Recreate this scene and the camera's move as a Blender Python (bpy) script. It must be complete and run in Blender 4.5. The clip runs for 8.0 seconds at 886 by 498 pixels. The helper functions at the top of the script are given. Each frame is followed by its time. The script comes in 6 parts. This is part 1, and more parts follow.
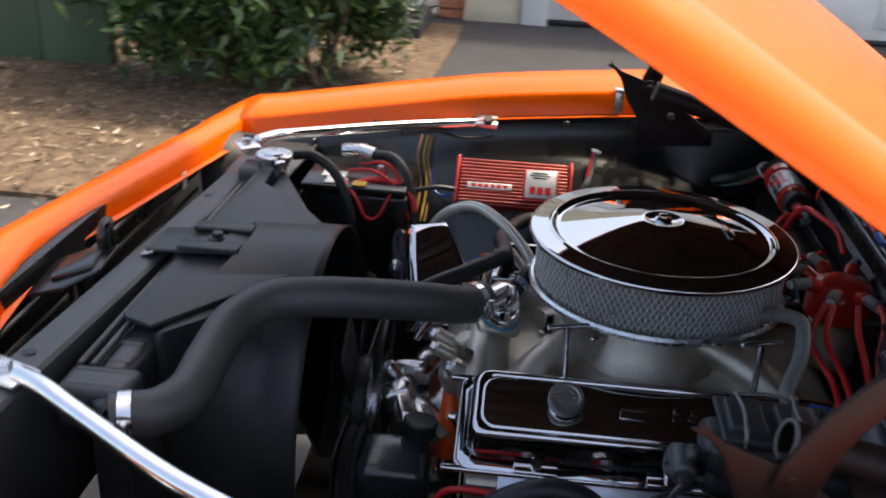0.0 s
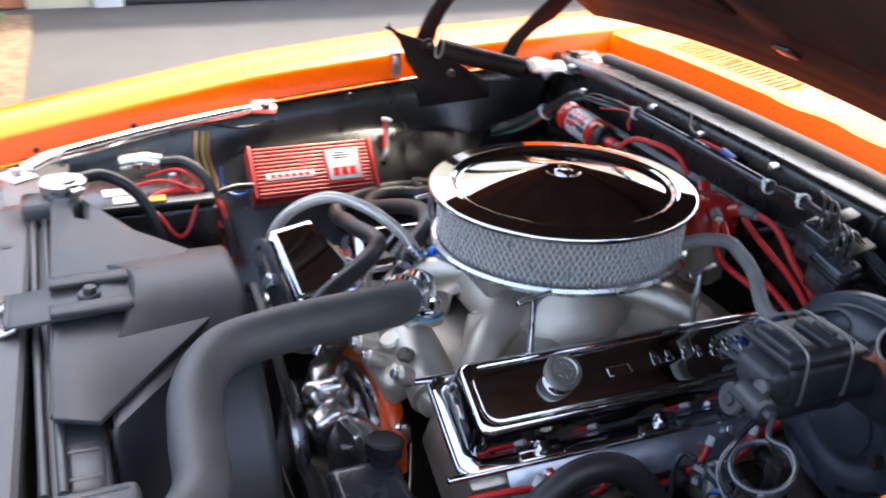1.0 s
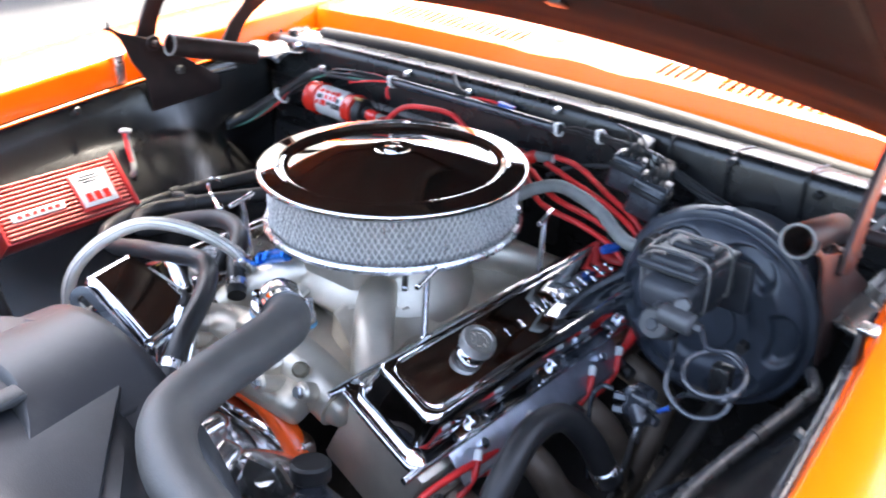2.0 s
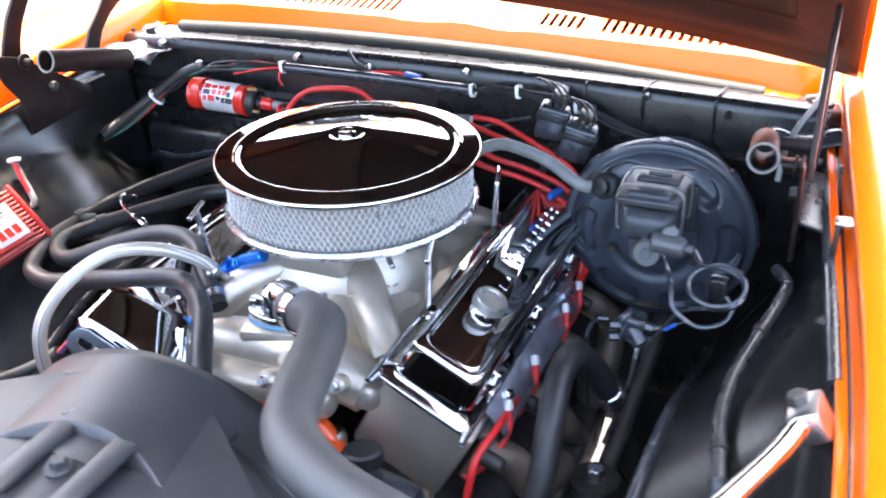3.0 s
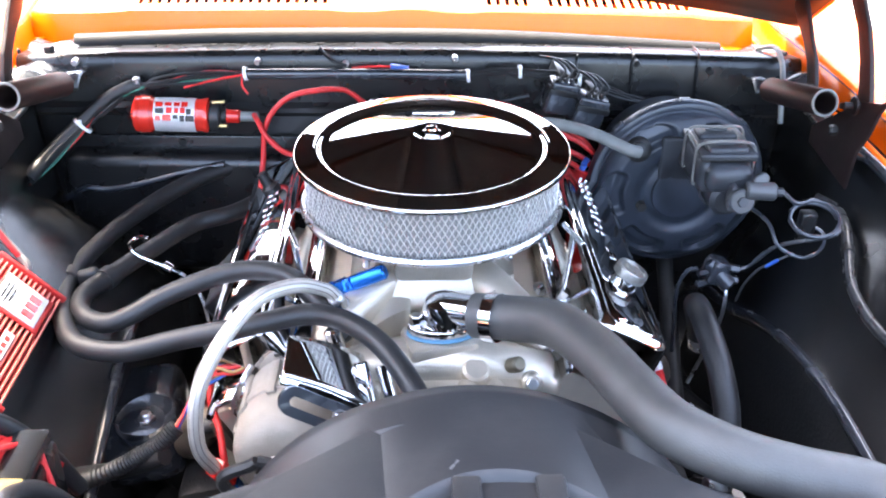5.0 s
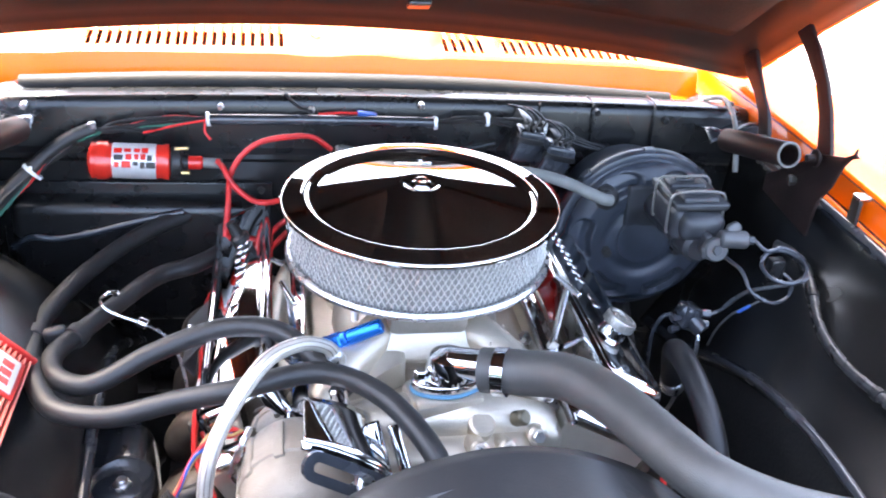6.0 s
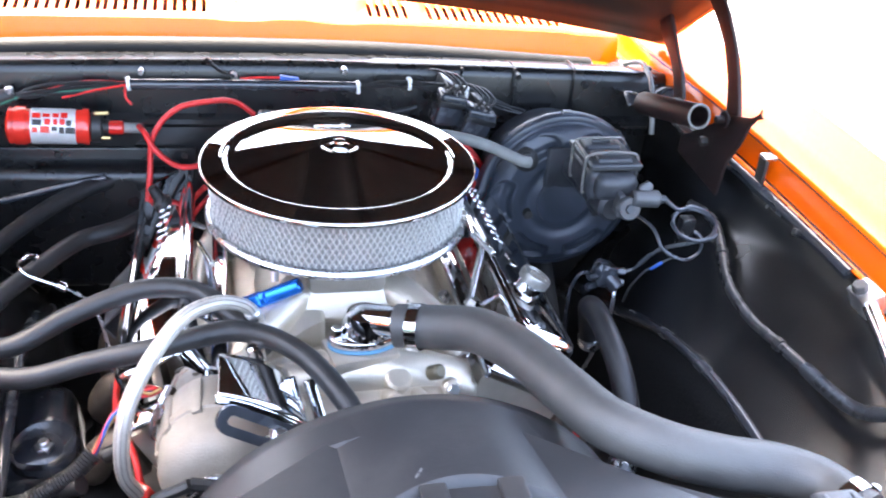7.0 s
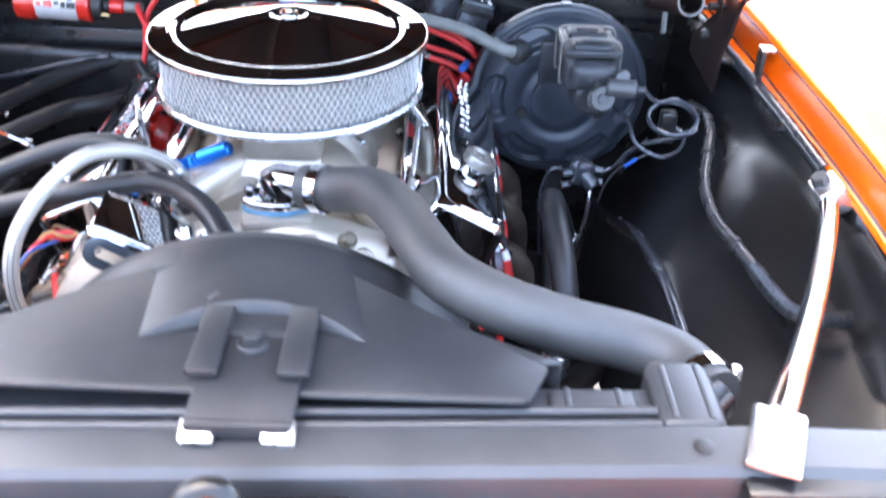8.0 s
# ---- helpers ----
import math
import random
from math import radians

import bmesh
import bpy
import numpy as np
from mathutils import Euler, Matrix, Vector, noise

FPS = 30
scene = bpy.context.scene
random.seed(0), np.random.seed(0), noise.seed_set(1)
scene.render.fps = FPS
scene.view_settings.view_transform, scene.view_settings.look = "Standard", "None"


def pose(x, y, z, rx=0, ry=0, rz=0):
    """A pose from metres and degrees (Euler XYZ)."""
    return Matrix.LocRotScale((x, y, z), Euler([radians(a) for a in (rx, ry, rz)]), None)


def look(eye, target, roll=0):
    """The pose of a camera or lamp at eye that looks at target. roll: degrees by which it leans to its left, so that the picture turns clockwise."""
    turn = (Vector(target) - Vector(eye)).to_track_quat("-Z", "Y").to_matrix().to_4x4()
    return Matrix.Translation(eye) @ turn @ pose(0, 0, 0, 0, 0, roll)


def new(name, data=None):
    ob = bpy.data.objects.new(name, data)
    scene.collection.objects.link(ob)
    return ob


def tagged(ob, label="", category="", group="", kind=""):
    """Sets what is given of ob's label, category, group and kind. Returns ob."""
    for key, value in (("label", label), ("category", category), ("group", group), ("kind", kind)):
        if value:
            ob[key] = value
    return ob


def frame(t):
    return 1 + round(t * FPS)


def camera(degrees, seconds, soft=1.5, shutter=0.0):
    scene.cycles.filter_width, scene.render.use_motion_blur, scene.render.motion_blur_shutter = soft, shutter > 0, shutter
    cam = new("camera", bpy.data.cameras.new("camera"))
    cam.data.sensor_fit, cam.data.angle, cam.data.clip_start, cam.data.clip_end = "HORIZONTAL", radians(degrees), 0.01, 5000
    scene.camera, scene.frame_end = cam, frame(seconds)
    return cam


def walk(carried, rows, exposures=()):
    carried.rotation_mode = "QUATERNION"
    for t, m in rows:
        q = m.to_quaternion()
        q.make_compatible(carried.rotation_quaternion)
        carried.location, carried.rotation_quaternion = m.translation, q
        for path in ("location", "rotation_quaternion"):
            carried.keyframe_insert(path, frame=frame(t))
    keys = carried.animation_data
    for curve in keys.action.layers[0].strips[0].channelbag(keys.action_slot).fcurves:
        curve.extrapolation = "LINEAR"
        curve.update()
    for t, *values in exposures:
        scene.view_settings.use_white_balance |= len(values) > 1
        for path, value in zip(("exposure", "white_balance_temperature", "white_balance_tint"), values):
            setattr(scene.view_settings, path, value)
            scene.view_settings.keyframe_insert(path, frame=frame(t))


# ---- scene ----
cam = camera(49.7, 8.0, 1.9, 0.4)
PATH = [
    (0, (1.223, -0.190, 1.420), (-0.597, -0.349, 0.600), 2.8),
    (0.5, (1.133, -0.422, 1.396), (-0.670, -0.173, 0.568), 2.2),
    (1, (1.050, -0.603, 1.375), (-0.628, 0.090, 0.536), 2.0),
    (1.5, (0.909, -0.721, 1.348), (-0.565, 0.330, 0.499), 0.6),
    (2, (0.829, -0.853, 1.368), (-0.351, 0.508, 0.498), 0.7),
    (2.2, (0.830, -0.920, 1.394), (-0.243, 0.518, 0.511), 0.1),
    (3.3, (0.483, -1.060, 1.412), (-0.129, 0.573, 0.433), -2.5),
    (3.5, (0.412, -1.084, 1.414), (-0.116, 0.573, 0.427), -2.1),
    (4, (0.255, -1.134, 1.420), (-0.057, 0.560, 0.406), -1.0),
    (4.2, (0.203, -1.165, 1.419), (-0.030, 0.539, 0.397), -1.1),
    (5.3, (-0.085, -1.119, 1.438), (0.056, 0.606, 0.440), 1.2),
    (5.5, (-0.117, -1.110, 1.431), (0.078, 0.630, 0.466), 1.9),
    (6, (-0.171, -1.101, 1.451), (0.150, 0.627, 0.498), 3.9),
    (6.5, (-0.164, -1.119, 1.451), (0.221, 0.586, 0.478), 4.7),
    (7, (-0.136, -1.138, 1.451), (0.287, 0.545, 0.456), 5.0),
    (7.5, (0.004, -1.165, 1.432), (0.284, 0.532, 0.411), 3.0),
    (8, (0.178, -1.197, 1.339), (0.222, 0.499, 0.280), 2.3),
]
EXPOSURES = [(0.0, 1.7, 7350, 8), (0.5, 2.45, 7300, 8), (1.0, 3.25, 7150, 8), (2.0, 4.02, 6900, 8), (3.5, 4.4, 6900, 8), (5.5, 4.45, 6950, 9), (7.0, 4.48, 6950, 9), (8.0, 4.55, 6750, 8)]
walk(cam, [(t, look(eye, target, roll)) for t, eye, target, roll in PATH], EXPOSURES)

# ---- world, sun, exposure ----
world = bpy.data.worlds.new("sky")
scene.world = world
world.use_nodes = True
wn = world.node_tree
sky = wn.nodes.new("ShaderNodeTexSky")
sky.sky_type, sky.sun_disc = "NISHITA", False
SUN_ELEV, SUN_AZ = 66.0, -36.0          # azimuth from +y towards +x
sky.sun_elevation, sky.sun_rotation = radians(SUN_ELEV), radians(SUN_AZ)
sky.air_density, sky.dust_density, sky.ozone_density = 0.7, 4.0, 0.4
wn.links.new(sky.outputs[0], wn.nodes["Background"].inputs[0])
wn.nodes["Background"].inputs[1].default_value = 0.15
sun = new("sun", bpy.data.lights.new("sun", "SUN"))
sun.data.energy, sun.data.angle, sun.data.color = 1.4, radians(4.0), (1.0, 0.96, 0.90)
sdir = Vector((math.sin(radians(SUN_AZ)) * math.cos(radians(SUN_ELEV)), math.cos(radians(SUN_AZ)) * math.cos(radians(SUN_ELEV)), math.sin(radians(SUN_ELEV))))
sun.matrix_world = look(sdir * 30, (0, 0, 0))


# ---- materials ----
def mat(name, col, rough=0.5, metal=0.0, coat=0.0, var=0.15, scale=25.0, bump=0.0, bscale=300.0, rvar=0.08, tint=None, dust=0.0, spec=0.5):
    m = bpy.data.materials.new(name)
    m.use_nodes = True
    t = m.node_tree
    b = t.nodes["Principled BSDF"]
    b.inputs["Metallic"].default_value = metal
    b.inputs["Coat Weight"].default_value = coat
    b.inputs["Coat Roughness"].default_value = 0.04
    b.inputs["Specular IOR Level"].default_value = spec
    co = t.nodes.new("ShaderNodeTexCoord")
    n1 = t.nodes.new("ShaderNodeTexNoise")
    n1.inputs["Scale"].default_value, n1.inputs["Detail"].default_value = scale, 5
    t.links.new(co.outputs["Object"], n1.inputs["Vector"])
    ramp = t.nodes.new("ShaderNodeValToRGB")
    lo = [max(0, c * (1 - var)) for c in col]
    hi = tint or [min(1, c * (1 + var)) for c in col]
    ramp.color_ramp.elements[0].position, ramp.color_ramp.elements[1].position = 0.3, 0.7
    ramp.color_ramp.elements[0].color, ramp.color_ramp.elements[1].color = (*lo, 1), (*hi, 1)
    t.links.new(n1.outputs["Fac"], ramp.inputs["Fac"])
    colour = ramp.outputs["Color"]
    n2 = t.nodes.new("ShaderNodeTexNoise")
    n2.inputs["Scale"].default_value, n2.inputs["Detail"].default_value = bscale, 4
    t.links.new(co.outputs["Object"], n2.inputs["Vector"])
    if dust:
        n3 = t.nodes.new("ShaderNodeTexNoise")
        n3.inputs["Scale"].default_value, n3.inputs["Detail"].default_value, n3.inputs["Roughness"].default_value = 9, 8, 0.7
        t.links.new(co.outputs["Object"], n3.inputs["Vector"])
        mr = t.nodes.new("ShaderNodeMapRange")
        mr.inputs["From Min"].default_value, mr.inputs["From Max"].default_value = 0.45, 0.75
        mr.inputs["To Max"].default_value = dust
        t.links.new(n3.outputs["Fac"], mr.inputs["Value"])
        mx = t.nodes.new("ShaderNodeMix")
        mx.data_type = "RGBA"
        t.links.new(mr.outputs["Result"], mx.inputs[0])
        t.links.new(colour, mx.inputs[6])
        mx.inputs[7].default_value = (0.16, 0.145, 0.125, 1)
        colour = mx.outputs[2]
    t.links.new(colour, b.inputs["Base Color"])
    rr = t.nodes.new("ShaderNodeMapRange")
    rr.inputs["To Min"].default_value, rr.inputs["To Max"].default_value = max(0.0, rough - rvar), min(1, rough + rvar)
    t.links.new(n1.outputs["Fac"], rr.inputs["Value"])
    t.links.new(rr.outputs["Result"], b.inputs["Roughness"])
    if bump:
        bp = t.nodes.new("ShaderNodeBump")
        bp.inputs["Strength"].default_value, bp.inputs["Distance"].default_value = bump, 0.002
        t.links.new(n2.outputs["Fac"], bp.inputs["Height"])
        t.links.new(bp.outputs["Normal"], b.inputs["Normal"])
    return m


ORANGE = mat("orange_paint", (0.86, 0.112, 0.003), 0.22, 0, 0.0, 0.05, 8, rvar=0.05, spec=0.28)
BLACK = mat("black_satin_paint", (0.0085, 0.0085, 0.0088), 0.28, 0, 0, 0.3, 20, 0.06, 400, 0.08, dust=0.04)
GLOSSBLACK = mat("black_gloss_paint", (0.024, 0.027, 0.033), 0.26, 0, 0.4, 0.3, 25, 0.05, 300, 0.07, dust=0.08)
PLASTIC = mat("black_liner_plastic", (0.0085, 0.0083, 0.0082), 0.25, 0, 0, 0.3, 10, 0.10, 500, 0.07, dust=0.01, spec=0.6)
SHROUDM = mat("grey_black_shroud_plastic", (0.023, 0.0236, 0.026), 0.42, 0, 0, 0.15, 9, 0.12, 600, 0.06, dust=0.12, spec=0.45)
# Black of the fender undercoat and of the sheet that darkens the gap.
VOID_UNDERCOAT = mat("black_void_undercoat", (0.008, 0.008, 0.008), 0.85, 0, 0, 0.3, 30, 0.4, 200)
RUBBER = mat("black_rubber", (0.0145, 0.0145, 0.015), 0.42, 0, 0, 0.25, 40, 0.2, 500, 0.08, dust=0.05, spec=0.42)
HOSEM = mat("matte_radiator_hose", (0.046, 0.0445, 0.043), 0.48, 0, 0, 0.2, 30, 0.3, 700, 0.06, dust=0.1, spec=0.6)
COREM = mat("faded_black_paint", (0.040, 0.041, 0.044), 0.42, 0, 0, 0.2, 10, 0.1, 400, 0.08, dust=0.12, spec=0.6)
GREYHOSE = mat("grey_vacuum_hose", (0.16, 0.16, 0.15), 0.55, 0, 0, 0.2, 50, 0.2, 500)
CHROME = mat("chrome", (0.66, 0.66, 0.68), 0.045, 1, 0, 0.03, 30, 0.015, 60, 0.03)
SMOKECHROME = mat("chrome_lid", (0.58, 0.575, 0.58), 0.035, 1, 0, 0.03, 12, rvar=0.025)
BARCHROME = mat("worn_chrome_bar", (0.85, 0.85, 0.86), 0.17, 1, 0, 0.05, 40, 0.03, 120, 0.05)
POLISHED = mat("polished_casting", (0.62, 0.61, 0.60), 0.22, 0.95, 0, 0.2, 30, 0.35, 90, 0.08)
BRUSHED = mat("brushed_bright_steel", (0.78, 0.78, 0.79), 0.32, 1, 0, 0.06, 30, 0.1, 300, 0.06)
STEEL = mat("bright_steel", (0.6, 0.6, 0.61), 0.28, 1, 0, 0.15, 60, 0.1, 400)
ALUM = mat("cast_aluminium", (0.56, 0.50, 0.41), 0.36, 0.72, 0, 0.15, 18, 0.35, 500, 0.1)
ALTCAST = mat("dull_cast_alloy", (0.30, 0.26, 0.215), 0.55, 0.3, 0, 0.2, 22, 0.5, 500, 0.1)
DARKIRON = mat("dark_oily_iron", (0.035, 0.032, 0.03), 0.5, 0.3, 0, 0.5, 20, 0.4, 250, 0.15, dust=0.2)
TANPIPE = mat("tan_coated_header", (0.13, 0.10, 0.075), 0.5, 0.4, 0, 0.3, 25, 0.3, 300)
RED = mat("red_anodised", (0.50, 0.035, 0.03), 0.36, 0.25, 0.2, 0.12, 40, 0.1, 400)
REDRIM = mat("red_fin_edges", (0.62, 0.16, 0.13), 0.4, 0.3, 0, 0.15, 50)
REDPL = mat("red_gloss_plastic", (0.55, 0.02, 0.015), 0.25, 0, 0.3, 0.1, 40)
REDWIRE = mat("red_silicone_wire", (0.58, 0.02, 0.02), 0.42, 0, 0, 0.12, 60)
BLUE = mat("blue_anodised", (0.01, 0.16, 0.60), 0.22, 0.7, 0, 0.1, 40)
BLUEPL = mat("blue_plastic", (0.015, 0.08, 0.35), 0.4)
BLOCKOR = mat("orange_engine_paint", (0.78, 0.09, 0.01), 0.35, 0, 0.2, 0.12, 30, 0.15, 300)
WHITEPL = mat("white_nylon", (0.7, 0.69, 0.66), 0.45, 0, 0, 0.06, 50)
YELLOW = mat("yellow_label", (0.55, 0.36, 0.05), 0.5)
LABEL = mat("silver_label", (0.58, 0.57, 0.56), 0.35, 0.3, 0, 0.08, 40)
TAN = mat("tan_wire", (0.4, 0.22, 0.08), 0.5)
GREENW = mat("green_wire", (0.03, 0.12, 0.08), 0.5)
BOOSTERM = mat("black_booster_paint", (0.034, 0.040, 0.052), 0.36, 0, 0, 0.3, 25, 0.05, 300, 0.06, dust=0.04, spec=0.55)
HINGEM = mat("brown_black_hinge_paint", (0.015, 0.0085, 0.0078), 0.5, 0, 0, 0.35, 30, 0.15, 300, 0.1, dust=0.04, spec=0.25)
CONDUITM = mat("shiny_black_conduit", (0.035, 0.035, 0.036), 0.28, 0, 0, 0.2, 40, 0.1, 500)
PAD = mat("brown_hood_pad", (0.014, 0.0105, 0.009), 0.9, 0, 0, 0.3, 14, 0.7, 250, 0.1, spec=0.1)
HOODIN = mat("dark_hood_frame_paint", (0.007, 0.0055, 0.005), 0.6, 0, 0, 0.35, 16, spec=0.15)
COIL_RED = mat("red_coil_body", (0.56, 0.025, 0.015), 0.22, 0, 0.4, 0.08, 40)
ASPHALT = mat("grey_asphalt", (0.036, 0.0353, 0.037), 0.85, 0, 0, 0.2, 3, 0.5, 120, 0.08, dust=0.06)
CONCRETE = mat("pale_concrete", (0.62, 0.60, 0.56), 0.8, 0, 0, 0.12, 2, 0.3, 80)
MULCHG = mat("mulch_soil", (0.115, 0.075, 0.044), 0.95, 0, 0, 0.45, 14, 1.0, 60)
SIDING = mat("cream_siding", (0.62, 0.55, 0.40), 0.6, 0, 0, 0.06, 3)
DOORW = mat("white_garage_door", (0.74, 0.72, 0.67), 0.5, 0, 0, 0.05, 2)
TRIMW = mat("white_trim", (0.8, 0.79, 0.76), 0.45, 0, 0, 0.04, 4)
BRICK = mat("red_brick", (0.36, 0.13, 0.07), 0.85, 0, 0, 0.35, 12, 0.5, 90)
MORTAR = mat("mortar", (0.4, 0.37, 0.33), 0.9)
GREENWALL = mat("green_painted_wall", (0.07, 0.11, 0.065), 0.6, 0, 0, 0.15, 3)
BARK = mat("bark", (0.11, 0.075, 0.05), 0.9, 0, 0, 0.4, 30, 0.8, 80)
PORCH_SHADE = mat("porch_in_shade", (0.03, 0.02, 0.016), 0.7)


def leafmat(name, a, b):
    m = mat(name, a, 0.32, var=0.3, scale=6)
    t = m.node_tree
    info = t.nodes.new("ShaderNodeNewGeometry")
    ramp = t.nodes.new("ShaderNodeValToRGB")
    ramp.color_ramp.elements[0].color, ramp.color_ramp.elements[1].color = (*a, 1), (*b, 1)
    ramp.color_ramp.elements[0].position = 0.35
    t.links.new(info.outputs["Random Per Island"], ramp.inputs["Fac"])
    t.links.new(ramp.outputs["Color"], t.nodes["Principled BSDF"].inputs["Base Color"])
    return m


LEAF = leafmat("hedge_leaf", (0.028, 0.062, 0.022), (0.13, 0.21, 0.055))
STRAW = leafmat("mulch_chip", (0.11, 0.062, 0.034), (0.36, 0.27, 0.17))


# ---- geometry helpers ----
def finish(bm, name, material, angle=38, smooth=True):
    bmesh.ops.recalc_face_normals(bm, faces=bm.faces)
    me = bpy.data.meshes.new(name)
    if smooth:
        for f in bm.faces:
            f.smooth = True
    bm.to_mesh(me)
    bm.free()
    if smooth:
        me.set_sharp_from_angle(angle=radians(angle))
    me.materials.append(material)
    return me


def thing(name, loc, label, category, group="", kind=""):
    e = new(name)
    e.empty_display_size = 0.02
    e.location = loc
    return tagged(e, label, category, group, kind)


def base_of(ob):
    v = Vector((0, 0, 0))
    while ob:
        v = v + ob.location
        ob = ob.parent
    return v


def part(name, bm, material, parent, label="", angle=38, thick=0.0, kind=""):
    bm.transform(Matrix.Translation(-base_of(parent)))
    ob = new(name, finish(bm, name, material, angle))
    ob.parent = parent
    if thick:
        s = ob.modifiers.new("thickness", "SOLIDIFY")
        s.thickness, s.offset = thick, -1
    return tagged(ob, label, kind=kind)


def single(name, bm, material, loc, label, category, group="", kind="", angle=38, thick=0.0):
    bm.transform(Matrix.Translation(-Vector(loc)))
    ob = new(name, finish(bm, name, material, angle))
    ob.location = loc
    if thick:
        s = ob.modifiers.new("thickness", "SOLIDIFY")
        s.thickness, s.offset = thick, -1
    return tagged(ob, label, category, group, kind)


def box(c, s, rot=(0, 0, 0), bev=0.003, seg=2, bm=None):
    bm = bm or bmesh.new()
    tmp = bmesh.new()
    bmesh.ops.create_cube(tmp, size=1.0, matrix=Matrix.Diagonal((*s, 1)))
    if bev:
        bmesh.ops.bevel(tmp, geom=list(tmp.edges), offset=min(bev, min(s) * 0.45), segments=seg, profile=0.5, affect="EDGES")
    tmp.transform(pose(*c, *rot))
    return merge(bm, tmp)


def merge(bm, tmp):
    me = bpy.data.meshes.new("tmp")
    tmp.to_mesh(me)
    tmp.free()
    bm.from_mesh(me)
    bpy.data.meshes.remove(me)
    return bm


def lathe(prof, m=None, n=48, bm=None, a0=0.0, a1=360.0):
    bm = bm or bmesh.new()
    m = m or Matrix()
    full = abs(a1 - a0 - 360) < 1e-6
    cols = n if full else n + 1
    rings = []
    for r, z in prof:
        if r < 1e-6:
            rings.append([bm.verts.new(m @ Vector((0, 0, z)))])
        else:
            rings.append([bm.verts.new(m @ Vector((r * math.cos(radians(a0 + (a1 - a0) * k / n)), r * math.sin(radians(a0 + (a1 - a0) * k / n)), z))) for k in range(cols)])
    for a, b in zip(rings, rings[1:]):
        for k in range(n):
            j = (k + 1) % cols
            if len(a) == 1 and len(b) == 1:
                continue
            if len(a) == 1:
                bm.faces.new((a[0], b[k], b[j]))
            elif len(b) == 1:
                bm.faces.new((a[k], a[j], b[0]))
            else:
                bm.faces.new((a[k], a[j], b[j], b[k]))
    return bm


def axis(p, q):
    """A pose at p whose z looks to q."""
    p, q = Vector(p), Vector(q)
    return Matrix.Translation(p) @ (q - p).to_track_quat("Z", "Y").to_matrix().to_4x4()


def rod(p, q, r, n=16, bm=None, bev=None, r2=None):
    """A solid round bar from p to q with softened ends."""
    h = (Vector(q) - Vector(p)).length
    r2 = r if r2 is None else r2
    e = min(bev if bev is not None else r * 0.25, h * 0.3)
    return lathe([(0, 0), (r - e, 0), (r, e), (r2, h - e), (r2 - e, h), (0, h)], axis(p, q), n, bm)


def curve_points(pts, sub=8):
    P = [Vector(p) for p in pts]
    if len(P) == 2:
        return [P[0].lerp(P[1], k / sub) for k in range(sub + 1)]
    P = [P[0] * 2 - P[1]] + P + [P[-1] * 2 - P[-2]]
    out = []
    for i in range(1, len(P) - 2):
        a, b, c, d = P[i - 1:i + 3]
        for k in range(sub):
            t = k / sub
            out.append(0.5 * (2 * b + (c - a) * t + (2 * a - 5 * b + 4 * c - d) * t * t + (3 * b - a - 3 * c + d) * t ** 3))
    out.append(P[-2])
    return out


def tube(pts, r, n=12, sub=8, bm=None, wave=None, closed=True):
    """A round bar swept along a smooth line; r is a radius, or a function of 0..1; wave adds corrugation."""
    bm = bm or bmesh.new()
    P = curve_points(pts, sub)
    tan = [(P[min(i + 1, len(P) - 1)] - P[max(i - 1, 0)]).normalized() for i in range(len(P))]
    u = tan[0].orthogonal().normalized()
    rings = []
    for i, p in enumerate(P):
        u = (u - tan[i] * u.dot(tan[i])).normalized()
        v = tan[i].cross(u)
        s = i / (len(P) - 1)
        rad = r(s) if callable(r) else r
        if wave:
            rad *= 1 + wave * (1 if i % 2 else -1)
        rings.append([bm.verts.new(p + (u * math.cos(2 * math.pi * k / n) + v * math.sin(2 * math.pi * k / n)) * rad) for k in range(n)])
    for a, b in zip(rings, rings[1:]):
        for k in range(n):
            j = (k + 1) % n
            bm.faces.new((a[k], a[j], b[j], b[k]))
    if closed:
        bm.faces.new(rings[0][::-1])
        bm.faces.new(rings[-1])
    return bm


def sheet(f, nu, nv, bm=None):
    bm = bm or bmesh.new()
    g = [[bm.verts.new(f(i / nu, j / nv)) for j in range(nv + 1)] for i in range(nu + 1)]
    for i in range(nu):
        for j in range(nv):
            bm.faces.new((g[i][j], g[i + 1][j], g[i + 1][j + 1], g[i][j + 1]))
    return bm


def prism(poly, m, depth, bev=0.002, seg=2, bm=None):
    """A flat outline in x, y raised to depth along z, at the pose m."""
    bm = bm or bmesh.new()
    tmp = bmesh.new()
    a = [tmp.verts.new((x, y, 0)) for x, y in poly]
    b = [tmp.verts.new((x, y, depth)) for x, y in poly]
    tmp.faces.new(a[::-1])
    tmp.faces.new(b)
    for k in range(len(poly)):
        j = (k + 1) % len(poly)
        tmp.faces.new((a[k], a[j], b[j], b[k]))
    bmesh.ops.recalc_face_normals(tmp, faces=tmp.faces)
    if bev:
        bmesh.ops.bevel(tmp, geom=list(tmp.edges), offset=bev, segments=seg, profile=0.5, affect="EDGES")
    tmp.transform(m)
    return merge(bm, tmp)


def hexnut(p, q, r, bm=None):
    return rod(p, q, r, 6, bm, r * 0.12)


def lerp(a, b, t):
    return a + (b - a) * t


def pw(x, pts):
    """Piecewise line through (x, value) pairs."""
    for (x0, v0), (x1, v1) in zip(pts, pts[1:]):
        if x <= x1:
            return v0 + (v1 - v0) * max(0, (x - x0)) / (x1 - x0)
    return pts[-1][1]


